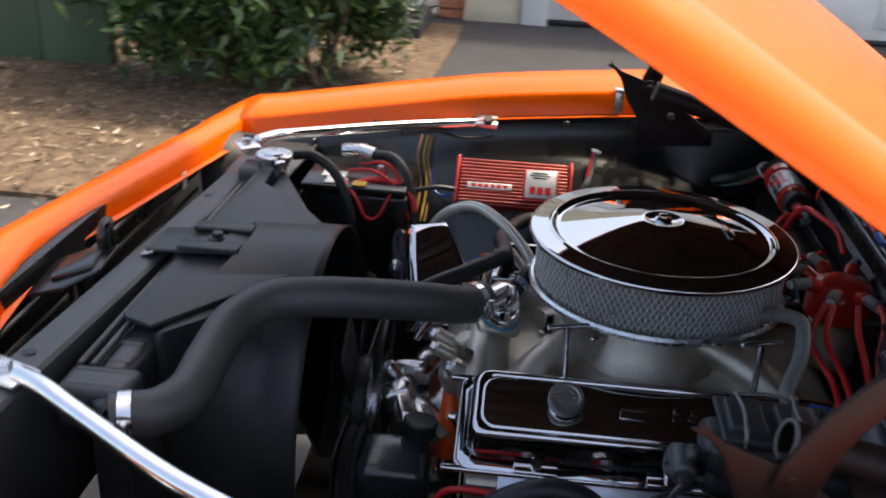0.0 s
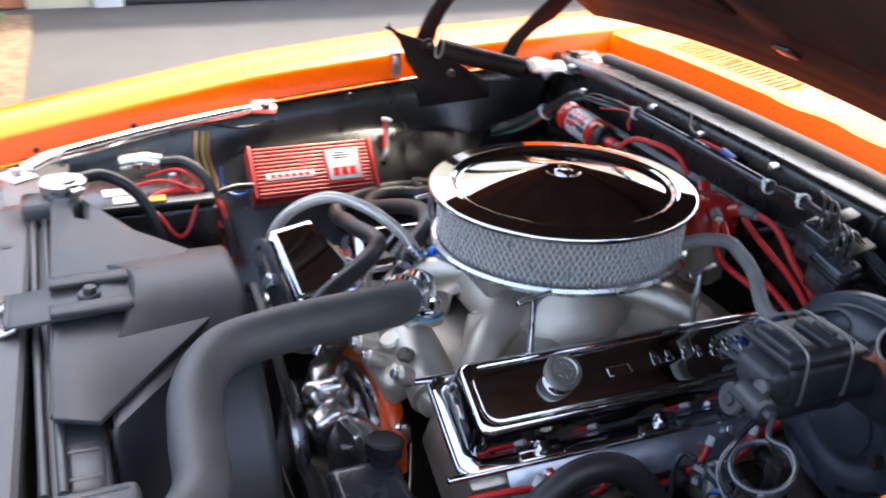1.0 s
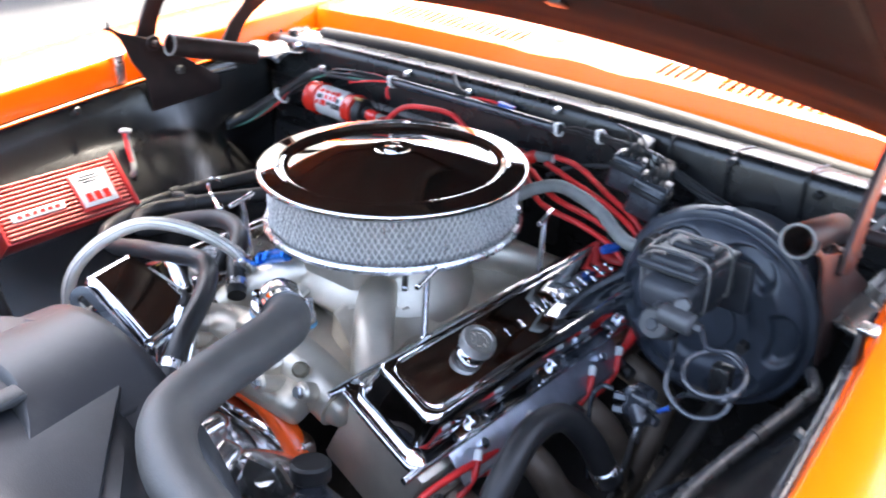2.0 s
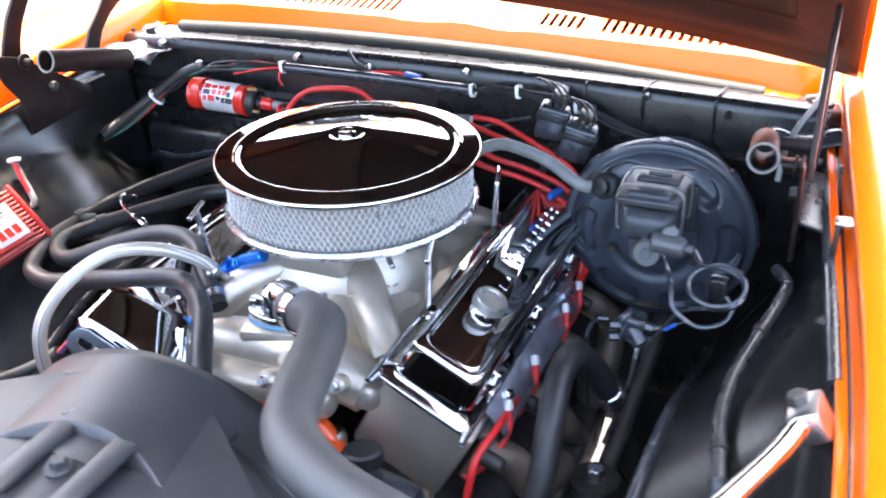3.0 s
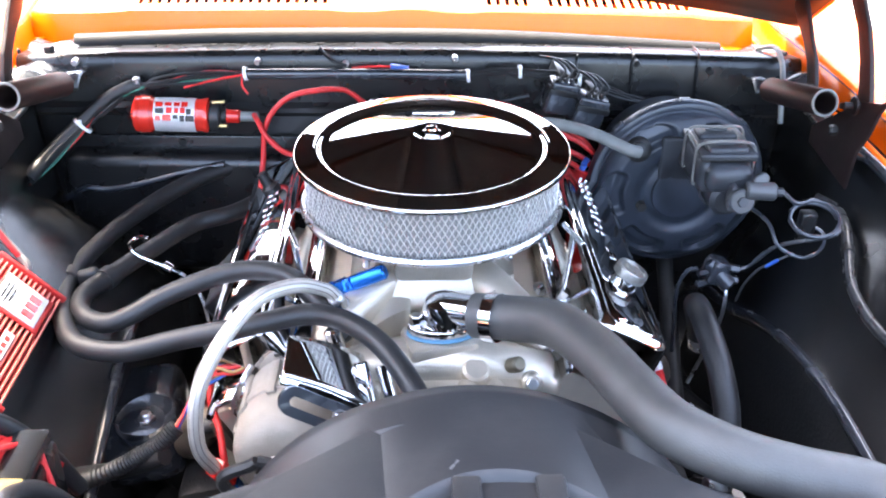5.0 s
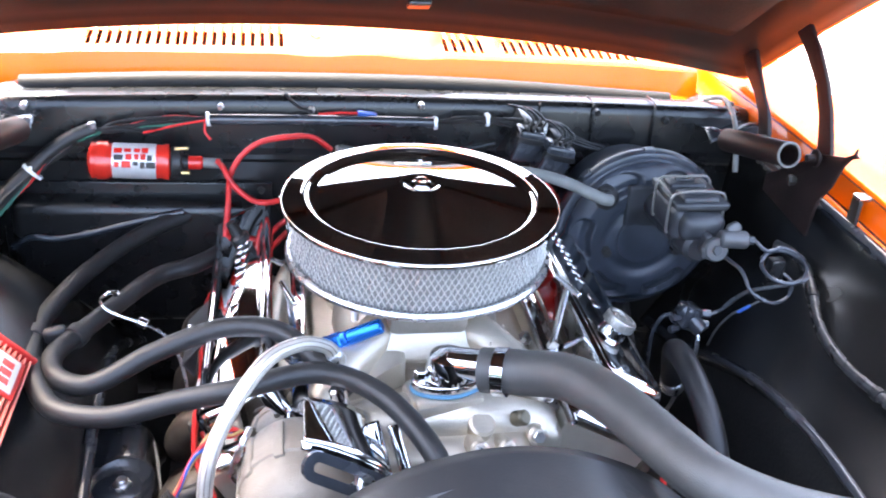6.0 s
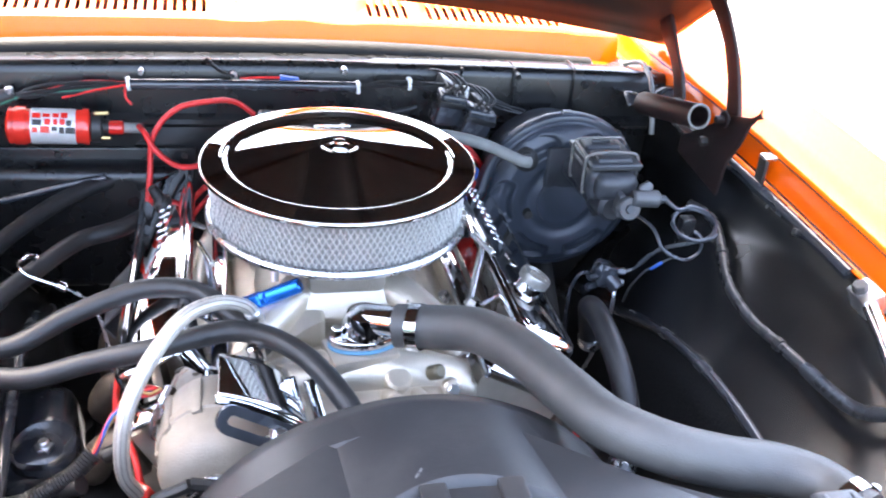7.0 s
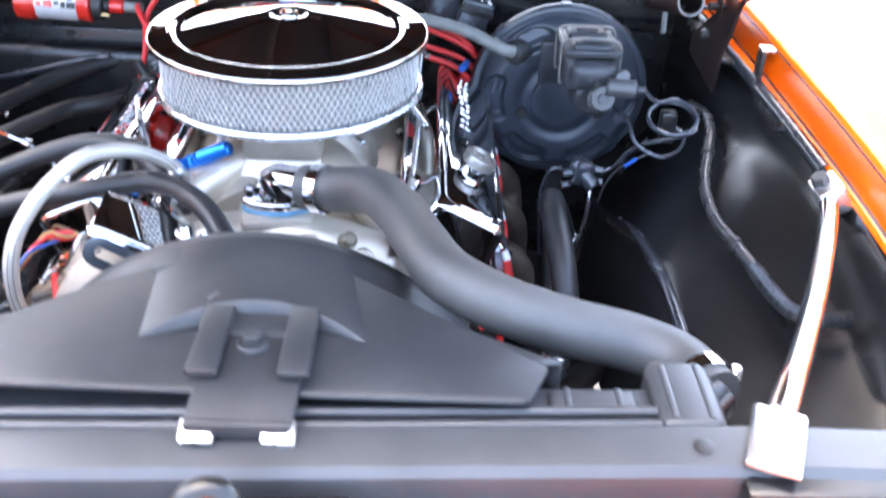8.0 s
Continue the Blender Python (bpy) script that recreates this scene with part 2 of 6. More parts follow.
# ---- setting: ground, drive, bed, house ----
def slab(name, poly, z0, z1, material, label, category, kind="structure", bev=0.0):
    bm = prism(poly, Matrix.Translation((0, 0, z0)), z1 - z0, bev)
    return single(name, bm, material, (0, 0, 0), label, category, kind=kind)


bm = bmesh.new()
bmesh.ops.create_grid(bm, x_segments=8, y_segments=8, size=150)
single("ground", bm, ASPHALT, (0, 0, 0), "worn grey asphalt driveway surface reaching the distance", "ground", kind="structure")
slab("driveway", [(1.0, -14), (16, -14), (16, 22), (1.0, 22)], -0.02, 0.006, CONCRETE, "sunlit pale concrete drive beside the car", "driveway")
BED = [(-6.0, -9), (-2.1, -9), (-2.08, -1.4), (-2.5, -0.85), (-5.25, -0.75), (-6.0, -0.75)]
slab("mulch_bed", BED, -0.03, 0.02, MULCHG, "brown mulch bed along the drive", "mulch bed")

# loose chips and straw on the bed
random.seed(5)
vs, fs = [], []
for k in range(9000):
    x, y = random.uniform(-5.2, -1.85), random.uniform(-5.5, -0.95)
    if x > -2.6 and y > -1.5:
        continue
    l, w = random.uniform(0.006, 0.026), random.uniform(0.002, 0.006)
    m = pose(x, y, 0.024 + random.random() * 0.012, random.uniform(-25, 25), random.uniform(-25, 25), random.uniform(0, 360))
    i = len(vs)
    vs += [m @ Vector(p) for p in ((-l, -w, 0), (l, -w * 0.6, 0), (l, w * 0.6, 0.004), (-l, w, 0.003))]
    fs.append((i, i + 1, i + 2, i + 3))
me = bpy.data.meshes.new("mulch_chips")
me.from_pydata(vs, [], fs)
me.materials.append(STRAW)
tagged(new("mulch_chips", me), "scattered straw and bark chips on the mulch bed", "mulch", kind="stuff")

# garage front
house = thing("garage", (-6.3, 1.0, 0), "garage front with cream siding and white door", "garage", kind="structure")
part("wall", box((-6.45, 4.35, 1.6), (0.25, 2.6, 3.2), bev=0.004), SIDING, house)
part("wall", box((-6.45, -0.55, 1.6), (0.25, 0.46, 3.2), bev=0.004), SIDING, house)
part("wall", box((-6.45, 1.35, 2.75), (0.25, 3.38, 0.9), bev=0.004), SIDING, house)
for k in range(16):
    part("siding_board", box((-6.305, -0.555, 0.09 + k * 0.2), (0.03, 0.44, 0.19), (0, -4, 0), bev=0.003), SIDING, house)
for y in (-0.23, 2.98):
    part("door_trim", box((-6.29, y, 1.15), (0.1, 0.2, 2.3), bev=0.006), TRIMW, house)
part("door_trim", box((-6.29, 1.37, 2.22), (0.1, 3.0, 0.16), bev=0.006), TRIMW, house)
for k in range(4):
    dp = part("door_panel", box((-6.34, 1.37, 0.30 + k * 0.53), (0.06, 3.0, 0.515), bev=0.01), DOORW, house)
    for j in range(5):
        part("raised_field", box((-6.306, 0.16 + j * 0.6, 0.30 + k * 0.53), (0.016, 0.48, 0.34), bev=0.006), DOORW, dp)
part("door_seal", box((-6.33, 1.37, 0.02), (0.07, 3.0, 0.045), bev=0.01), RUBBER, house)
brick_pier = thing("brick_pier", (-6.35, -0.87, 0), "red brick corner of the house beside the drain pipe", "brick pier", kind="structure")
part("core", box((-6.42, -0.87, 1.5), (0.2, 0.2, 3.0), bev=0), MORTAR, brick_pier)
brick_me = finish(box((0, 0, 0), (0.23, 0.215, 0.065), bev=0.004, seg=1), "brick", BRICK)
for k in range(24):
    b = new("brick", brick_me)
    b.parent = brick_pier
    b.location = Vector((-6.41 + (0.006 if k % 2 else 0), -0.87, 0.04 + k * 0.077)) - base_of(brick_pier)
single("downspout", tube([(-6.2, -1.06, 2.9), (-6.2, -1.06, 0.5), (-6.2, -1.06, 0.3), (-6.12, -1.09, 0.2), (-5.95, -1.17, 0.14)], 0.045, 12, 6), TRIMW, (-6.2, -1.06, 0), "white metal downspout on the house corner", "downspout", kind="structure")
# The porch's shade is put into this wall's near-black colour.
single("porch_recess", box((-7.4, -2.6, 1.5), (0.3, 3.2, 3.0), bev=0), PORCH_SHADE, (-7.4, -2.6, 0), "porch wall behind the hedge, coloured dark for its shade", "wall", kind="structure")
single("porch_step", box((-5.75, -1.6, 0.06), (0.7, 1.2, 0.14), bev=0.012), ASPHALT, (-5.75, -1.6, 0), "low grey concrete step at the porch", "step", kind="structure")
gw = thing("green_wall", (-4.1, -4.6, 0), "dark green painted board wall at the bed's edge", "wall", kind="structure")
for k in range(9):
    part("board", box((-4.15, -2.86 - k * 0.42, 1.2), (0.1, 0.415, 2.4), bev=0.004), GREENWALL, gw)
part("notice", box((-4.085, -3.13, 1.06), (0.02, 0.3, 0.36), bev=0.004), TRIMW, gw, "white blank board")


def leafy(name, spots, material, parent, size, label=""):
    """Many small folded leaves at given spots, each with a turn of its own."""
    vs, fs = [], []
    for c in spots:
        l = size * random.uniform(0.7, 1.4)
        w = l * random.uniform(0.26, 0.36)
        m = pose(*c, random.uniform(-70, 70), random.uniform(-60, 60), random.uniform(0, 360))
        i = len(vs)
        vs += [m @ Vector(p) for p in ((-l, 0, 0), (-0.2 * l, -w, 0.12 * w), (l, 0, -0.25 * l), (-0.2 * l, w, 0.12 * w), (0.1 * l, 0, -0.2 * w))]
        fs += [(i, i + 1, i + 4), (i + 1, i + 2, i + 4), (i + 2, i + 3, i + 4), (i + 3, i, i + 4)]
    me = bpy.data.meshes.new(name)
    me.from_pydata([v - base_of(parent) for v in vs], [], fs)
    me.materials.append(material)
    ob = new(name, me)
    ob.parent = parent
    return tagged(ob, label)


def hedge(c, half, height, count, seed):
    random.seed(seed)
    h = thing("hedge", (c[0], c[1], 0.0), "dense dark green broadleaf hedge growing in the mulch bed", "hedge")
    for k in range(9):
        a = random.uniform(0, 6.28)
        base = Vector((c[0] + 0.12 * math.cos(a), c[1] + 0.3 * math.sin(a), 0.0))
        tip = Vector((c[0] + half[0] * 0.6 * random.uniform(-1, 1), c[1] + half[1] * 0.8 * random.uniform(-1, 1), height * random.uniform(0.5, 0.85)))
        part("stem", tube([base, base.lerp(tip, 0.4) + Vector((0, 0, 0.1)), tip], lambda s: 0.02 * (1 - 0.75 * s), 7, 5), BARK, h)
    spots = []
    clumps = []
    for k in range(90):
        v = Vector((random.gauss(0, 1), random.gauss(0, 1), random.gauss(0, 1))).normalized()
        rr = random.uniform(0.72, 1.0)
        clumps.append((Vector((c[0] + v.x * half[0] * rr, c[1] + v.y * half[1] * rr, height * 0.52 + v.z * height * 0.47 * rr)), random.uniform(0.12, 0.27)))
    for k in range(count):
        p, r = random.choice(clumps)
        q = p + Vector((random.gauss(0, 1), random.gauss(0, 1), random.gauss(0, 1))) * r * 0.5
        if q.z > 0.03:
            spots.append(q)
    leafy("foliage", spots, LEAF, h, 0.048)
    return h


hedge((-3.98, -1.70), (0.62, 1.06), 1.75, 21000, 3)
hedge((9.5, 19.0), (1.6, 2.2), 2.6, 3000, 9)


# ---- car body ----
PX = {-1: [(-0.78, 0.606), (-0.28, 0.622), (-0.02, 0.618), (0.475, 0.665), (1.3, 0.72)], 1: [(-0.78, 0.676), (-0.5, 0.668), (-0.3, 0.659), (-0.2, 0.651), (-0.1, 0.641), (0, 0.631), (0.1, 0.620), (0.2, 0.611), (0.47, 0.585), (1.3, 0.62)]}
PZ = {-1: [(-0.78, 0.848), (-0.5, 0.895), (-0.28, 0.93), (0, 0.958), (0.475, 0.968), (1.3, 0.97)], 1: [(-0.78, 0.840), (-0.5, 0.872), (-0.3, 0.893), (-0.2, 0.903), (-0.1, 0.912), (0, 0.922), (0.1, 0.930), (0.2, 0.936), (0.475, 0.943), (1.3, 0.945)]}
FPROF = [(-0.016, -0.046), (-0.002, -0.046), (0.0, -0.040), (0.003, -0.006), (0.010, 0.0), (0.05, 0.012), (0.10, 0.016), (0.14, 0.010), (0.175, -0.022), (0.197, -0.07), (0.205, -0.16), (0.20, -0.3), (0.185, -0.5)]
FPROF = {-1: FPROF, 1: FPROF[:2] + [(0.0, -0.042), (0.0015, -0.004), (0.006, 0.0), (0.05, 0.004), (0.10, 0.004)] + FPROF[7:]}


def smooth_pw(x, pts):
    return (pw(x - 0.06, pts) + pw(x, pts) * 2 + pw(x + 0.06, pts)) / 4


def fender(s):
    def f(u, v):
        y = lerp(-0.78, 1.25, u)
        o, z = FPROF[s][round(v * (len(FPROF[s]) - 1))]
        return Vector((s * (smooth_pw(y, PX[s]) + o), y, smooth_pw(y, PZ[s]) + z))
    t = thing("fender", (s * 0.7, 0.2, 0.45), "glossy orange front fender with a folded inner flange", "fender")
    part("outer_skin", sheet(f, 60, len(FPROF[s]) - 1), ORANGE, t, thick=0.002, angle=50)
    def under(u, v):
        p = f(u, 0.35 + 0.65 * v)
        return p + Vector((-s * 0.006, 0, -0.006))
    part("undercoating", sheet(under, 40, 8), VOID_UNDERCOAT, t, "black undercoated inner side", thick=0.001)
    clip_y = -0.022 if s < 0 else 0.0
    x = s * (smooth_pw(clip_y, PX[s]) - (0.006 if s < 0 else 0.014))
    z = smooth_pw(clip_y, PZ[s]) - (0 if s < 0 else 0.012)
    c = part("hood_clip", box((x, clip_y, z - 0.022), (0.006, 0.016 if s < 0 else 0.022, 0.044), bev=0.002), STEEL if s < 0 else DARKIRON, t, "small worn steel clip")
    part("clip_tab", box((x + s * 0.006, clip_y, z + 0.003), (0.02, 0.02, 0.006), bev=0.002), STEEL, c)
    for y in (-0.66, -0.5, 0.18, 0.36):
        part("screw", rod((s * (smooth_pw(y, PX[s]) - 0.003), y, smooth_pw(y, PZ[s]) - 0.036), (s * (smooth_pw(y, PX[s]) + 0.004), y, smooth_pw(y, PZ[s]) - 0.036), 0.005, 8), BLACK, t)
    return t


for s in (-1, 1):
    fender(s)


def nose_y(x):
    return -0.875 + abs(x - 0.03) * 0.165


NPROF = [(0.012, -0.04), (0.0, -0.04), (-0.003, -0.006), (-0.010, 0.0), (-0.05, 0.002), (-0.085, -0.012), (-0.105, -0.05), (-0.11, -0.16)]


def nose(u, v):
    x = lerp(-0.80, 0.79, u)
    dy, dz = NPROF[round(v * (len(NPROF) - 1))]
    return Vector((x, nose_y(x) + dy, 0.846 + 0.006 * (1 - abs(x) / 0.8) + dz))


hp = thing("header_panel", (0.02, -0.9, 0.7), "glossy orange nose header panel with a raised lip", "body panel")
part("skin", sheet(nose, 40, len(NPROF) - 1), ORANGE, hp, thick=0.002, angle=50)
for x in (-0.56, 0.56):
    part("hood_stop", lathe([(0, 0.02), (0.010, 0.02), (0.012, 0.016), (0.012, 0.004), (0.015, 0.0)], pose(x, nose_y(x) + 0.035, 0.812), 16), RUBBER, hp, "black rubber hood stop")
    part("stop_bracket", box((x, nose_y(x) + 0.03, 0.806), (0.04, 0.06, 0.012), bev=0.003), BLACK, hp)
part("tag", box((-0.36, nose_y(-0.36) + 0.004, 0.800), (0.018, 0.002, 0.03), bev=0), mat("cream_tag", (0.6, 0.52, 0.4), 0.6), hp, "small cream paper tag")

# cowl with air slots
cx0, cx1 = -0.664, 0.562
slots = [-0.486 + k * 0.0158 for k in range(10)] + [-0.332 + k * 0.0158 for k in range(11)] + [0.108 + k * 0.0158 for k in range(5)] + [0.215 + k * 0.0158 for k in range(16)]
xs = sorted(set([cx0, cx1] + [lerp(cx0, cx1, k / 30) for k in range(1, 30) if all(abs(lerp(cx0, cx1, k / 30) - q) > 0.01 for q in slots)] + [q - 0.0036 for q in slots] + [q + 0.0036 for q in slots]))
CPROF = [(0.416, 0.920), (0.450, 0.919), (0.455, 0.921), (0.4665, 0.957), (0.474, 0.9605), (0.480, 0.9613), (0.488, 0.9623), (0.540, 0.9705), (0.64, 0.985), (0.74, 0.994)]


def cowl_tilt(x, i):
    low = -0.020 * (x / 0.6) ** 2 - 0.009 * x / 0.6
    high = -0.009 * (x / 0.6) ** 2 - 0.012 * x / 0.6 + 0.006 * math.exp(-((x + 0.03) / 0.04) ** 2) + (0.003 if abs(x + 0.34) < 0.19 or abs(x - 0.28) < 0.19 else 0)
    return low if i < 3 else high


bm = bmesh.new()
g = [[bm.verts.new((x, y, z + cowl_tilt(x, i))) for i, (y, z) in enumerate(CPROF)] for x in xs]
for i in range(len(xs) - 1):
    mid = (xs[i] + xs[i + 1]) / 2
    hole = any(abs(mid - q) < 0.002 for q in slots)
    for j in range(len(CPROF) - 1):
        if not (hole and j == 6):
            bm.faces.new((g[i][j], g[i + 1][j], g[i + 1][j + 1], g[i][j + 1]))
cowl = thing("cowl", (-0.05, 0.55, 0.9), "glossy orange cowl panel with slotted air grilles", "cowl")
part("panel", bm, ORANGE, cowl, thick=0.0015, angle=40)
part("air_box_floor", box((-0.05, 0.545, 0.926), (1.18, 0.16, 0.01), bev=0), ORANGE, cowl)
part("air_box_wall", box((-0.05, 0.605, 0.934), (1.18, 0.01, 0.05), bev=0), BLACK, cowl)
for x in (-0.60, -0.03, 0.5):
    part("stud", rod((x, 0.427, 0.918 + cowl_tilt(x, 0)), (x, 0.427, 0.926 + cowl_tilt(x, 0)), 0.005, 10), STEEL, cowl)
part("washer_nozzle", lathe([(0.011, 0), (0.011, 0.006), (0.006, 0.013), (0, 0.013)], pose(-0.115, 0.545, 0.970), 16), CHROME, cowl)

seal = thing("cowl_seal", (-0.05, 0.4, 0.9), "black rubber weather seal along the cowl edge", "weather seal")
SEAL = [(-0.575, 0.405, 0.927), (-0.3, 0.407, 0.934), (0.1, 0.407, 0.929), (0.487, 0.401, 0.906)]
part("bulb", tube(SEAL, 0.0162, 14, 8), mat("matte_seal_rubber", (0.010, 0.010, 0.0105), 0.6, 0, 0, 0.25, 40, 0.2, 500, 0.08, spec=0.22), seal)
part("lip", tube([Vector(p) + Vector((0, 0.014, -0.004)) for p in SEAL], 0.004, 8, 8), GLOSSBLACK, seal, "glossy black clip-on edge")

# hood, propped open
HOOD_A = radians(30.4)
HL = 1.16


def hood_pt(x, d, drop=0.0):
    crown = 1.058 - 0.047 * x - 0.13 * x * x
    flat = min(1.0, d / HL)
    n = Vector((0, math.sin(HOOD_A), math.cos(HOOD_A)))
    p = Vector((x, 0.406, crown)) + Vector((0, -math.cos(HOOD_A), math.sin(HOOD_A))) * d
    return p + n * (0.03 * math.sin(math.pi * flat) - drop)


hood = thing("hood", (0, 0.43, 0.98), "orange hood standing open on its hinges", "hood")


def skin(u, v):
    x, d = lerp(-0.626, 0.626, u), lerp(-0.012, HL, v)
    edge = 0.03 if u in (0.0, 1.0) or v == 1.0 else (0.016 if v == 0.0 else 0.0)
    return hood_pt(max(-0.619, min(0.619, x)), max(-0.006, min(HL - 0.006, d)), edge)


part("outer_skin", sheet(skin, 32, 32), ORANGE, hood, thick=0.002, angle=40)


def inner(u, v):
    x, d = lerp(-0.611, 0.611, u), lerp(0.0, HL - 0.012, v)
    border = min(0.611 - abs(x), d, HL - 0.012 - d)
    rib = max(0, 0.05 - abs(x)) / 0.05
    return hood_pt(x, d, 0.010 + 0.022 * max(0.0, 1 - border / 0.03) + 0.012 * max(0, math.sin(min(1, border / 0.1) * math.pi)) + 0.014 * min(1, rib * 2) * min(1, max(0, d - 0.05) / 0.2))


part("inner_frame", sheet(inner, 60, 50), HOODIN, hood, "dark painted inner frame", thick=0.0015, angle=60)
for sx in (-1, 1):
    def pad(u, v, sx=sx):
        x, d = sx * lerp(0.07, 0.525, u), lerp(0.125, HL - 0.14, v)
        return hood_pt(x, d, 0.018 + 0.004 * math.sin(u * 21 + v * 9) * math.sin(v * 17))
    part("insulation_pad", sheet(pad, 20, 30), PAD, hood, "brown fibrous insulation pad", thick=-0.006, angle=80)
part("latch_pocket", box(hood_pt(0.03, 0.10, 0.028), (0.035, 0.03, 0.008), (-30, 0, 0), bev=0.003), BLACK, hood)

# firewall
WPROF = [(0.335, 0.30), (0.316, 0.42), (0.312, 0.70), (0.316, 0.83), (0.309, 0.838), (0.309, 0.846), (0.316, 0.854), (0.318, 0.922), (0.321, 0.931), (0.325, 0.936), (0.331, 0.9385), (0.385, 0.9315), (0.40, 0.926), (0.405, 0.89)]


def wall(u, v):
    x = lerp(-0.645, 0.60, u)
    y, z = WPROF[round(v * (len(WPROF) - 1))]
    return Vector((x, y, z - 0.014 * x - (0.012 * (x / 0.6) ** 2 if z > 0.9 else 0)))


fw = thing("firewall", (0, 0.33, 0.3), "satin black steel firewall with folded top ledge", "firewall", kind="structure")
part("panel", sheet(wall, 40, len(WPROF) - 1), BLACK, fw, thick=0.003, angle=30)
for x, z in ((-0.267, 0.927), (0.042, 0.929), (-0.13, 0.922), (0.33, 0.92), (0.45, 0.905), (-0.55, 0.928)):
    part("bolt", rod((x, 0.320, z), (x, 0.306, z), 0.0055, 8), STEEL if x < 0.2 else BLACK, fw)
for x in (0.235, 0.325, 0.43):
    part("seam", tube([(x, 0.312, 0.85), (x, 0.313, 0.915), (x + 0.003, 0.33, 0.930), (x + 0.006, 0.375, 0.925)], 0.002, 8, 5), BLACK, fw)
for z in (0.62, 0.76):
    part("stiffening_rib", tube([(-0.6, 0.311, z), (-0.35, 0.308, z + 0.004), (-0.2, 0.311, z - 0.01)], 0.008, 8, 6), BLACK, fw)


# inner fenders
TOPZ = {1: [(-0.74, 0.64), (-0.5, 0.735), (-0.38, 0.768), (-0.25, 0.808), (-0.1, 0.818), (0.06, 0.788), (0.2, 0.74), (0.31, 0.66)], -1: [(-0.74, 0.70), (-0.5, 0.775), (-0.3, 0.825), (-0.1, 0.84), (0.08, 0.825), (0.2, 0.76), (0.31, 0.66)]}
EDGEZ = {-1: [(-0.74, 0.46), (-0.5, 0.50), (-0.3, 0.60), (-0.1, 0.675), (0.05, 0.67), (0.2, 0.58), (0.31, 0.50)], 1: [(-0.74, 0.60), (-0.5, 0.688), (-0.38, 0.709), (-0.3, 0.711), (-0.19, 0.703), (-0.03, 0.66), (0.08, 0.60), (0.31, 0.52)]}
LINERX = {-1: 0.415, 1: 0.470}


def liner(s):
    def f(u, v):
        y = lerp(-0.70, 0.305, u)
        hi = smooth_pw(y, PZ[s]) - 0.055
        xin = smooth_pw(y, PX[s])
        zt, ze = min(smooth_pw(y, TOPZ[s]), hi - 0.03), smooth_pw(y, EDGEZ[s])
        xo, xe = xin - 0.035, LINERX[s]
        prof = [(xin + 0.012, hi + 0.012), (xin - 0.012, hi + 0.008), (xin - 0.020, hi - 0.004), (xin - 0.024, hi - 0.02)]
        for k in range(13):
            q = k / 12
            sag = 0.006 * math.sin(math.pi * q) if s > 0 else -0.007 * math.sin(math.pi * q)
            prof.append((lerp(xo, xe, q), lerp(zt, ze, q ** 1.1) - sag))
        prof += [(xe - 0.004, ze - 0.006), (xe + 0.004, ze - 0.014), (xe + 0.035, ze - 0.05), (xe + 0.07, ze - 0.12)]
        x, z = prof[round(v * (len(prof) - 1))]
        return Vector((s * x, y, z))
    t = thing("inner_fender", (s * 0.5, -0.2, 0.4), "satin black inner fender bulging over the wheel", "inner fender")
    part("liner", sheet(f, 60, 20), PLASTIC, t, thick=0.003, angle=60)
    # Added sheet: the dark gap beside the engine is put in as matte black.
    def skirt(u, v):
        y = lerp(-0.68, 0.29, u)
        return Vector((s * (LINERX[s] + 0.012 + (0.01 if s < 0 else -0.030) * v), y, smooth_pw(y, EDGEZ[s]) - 0.008 - 0.26 * v))
    part("gap_filler", sheet(skirt, 24, 4), VOID_UNDERCOAT, t, "matte black sheet added to darken the gap", thick=0.002)
    part("edge_bead", tube([(s * (LINERX[s] - 0.002), y, smooth_pw(y, EDGEZ[s]) + 0.001) for y in (-0.68, -0.55, -0.42, -0.3, -0.2, -0.1, 0.0, 0.08, 0.16, 0.28)], 0.0075, 10, 6), GLOSSBLACK, t, "rolled black inner edge")
    for y in (-0.62, -0.44, -0.12, 0.12, 0.24):
        part("bolt", rod((s * (smooth_pw(y, PX[s]) - 0.022), y, smooth_pw(y, PZ[s]) - 0.058), (s * (smooth_pw(y, PX[s]) - 0.032), y, smooth_pw(y, PZ[s]) - 0.054), 0.006, 8), BLACK, t)
    return t


for s in (-1, 1):
    liner(s)

# core support
KPROF = [(-0.674, 0.70), (-0.672, 0.842), (-0.673, 0.851), (-0.678, 0.855), (-0.700, 0.857), (-0.716, 0.855), (-0.722, 0.849), (-0.7245, 0.838), (-0.727, 0.60)]


def core(u, v):
    x = lerp(-0.345, 0.60, u)
    y, z = KPROF[round(v * (len(KPROF) - 1))]
    return Vector((x, y - 0.015 * x, z + 0.050 * min(x, 0.42) if z > 0.8 else z))


cs = thing("core_support", (0, -0.72, 0.4), "satin black radiator core support across the nose", "core support")
part("crossbar", sheet(core, 40, len(KPROF) - 1), COREM, cs, thick=0.003, angle=30)
for s in (-1, 1):
    part("side_post", box((s * 0.5, -0.715, 0.60 if s < 0 else 0.62), (0.2, 0.06, 0.42 if s < 0 else 0.5), bev=0.006), BLACK, cs)
part("end_gusset", prism([(-0.62, -0.05), (-0.33, -0.03), (-0.33, 0.03), (-0.40, 0.05), (-0.60, 0.06)], Matrix.Translation((0, -0.672, 0.805)), 0.006, 0.002), COREM, cs, "grey pressed gusset beside the radiator")
part("lower_bar", box((0, -0.71, 0.38), (1.2, 0.08, 0.06), bev=0.008), BLACK, cs)
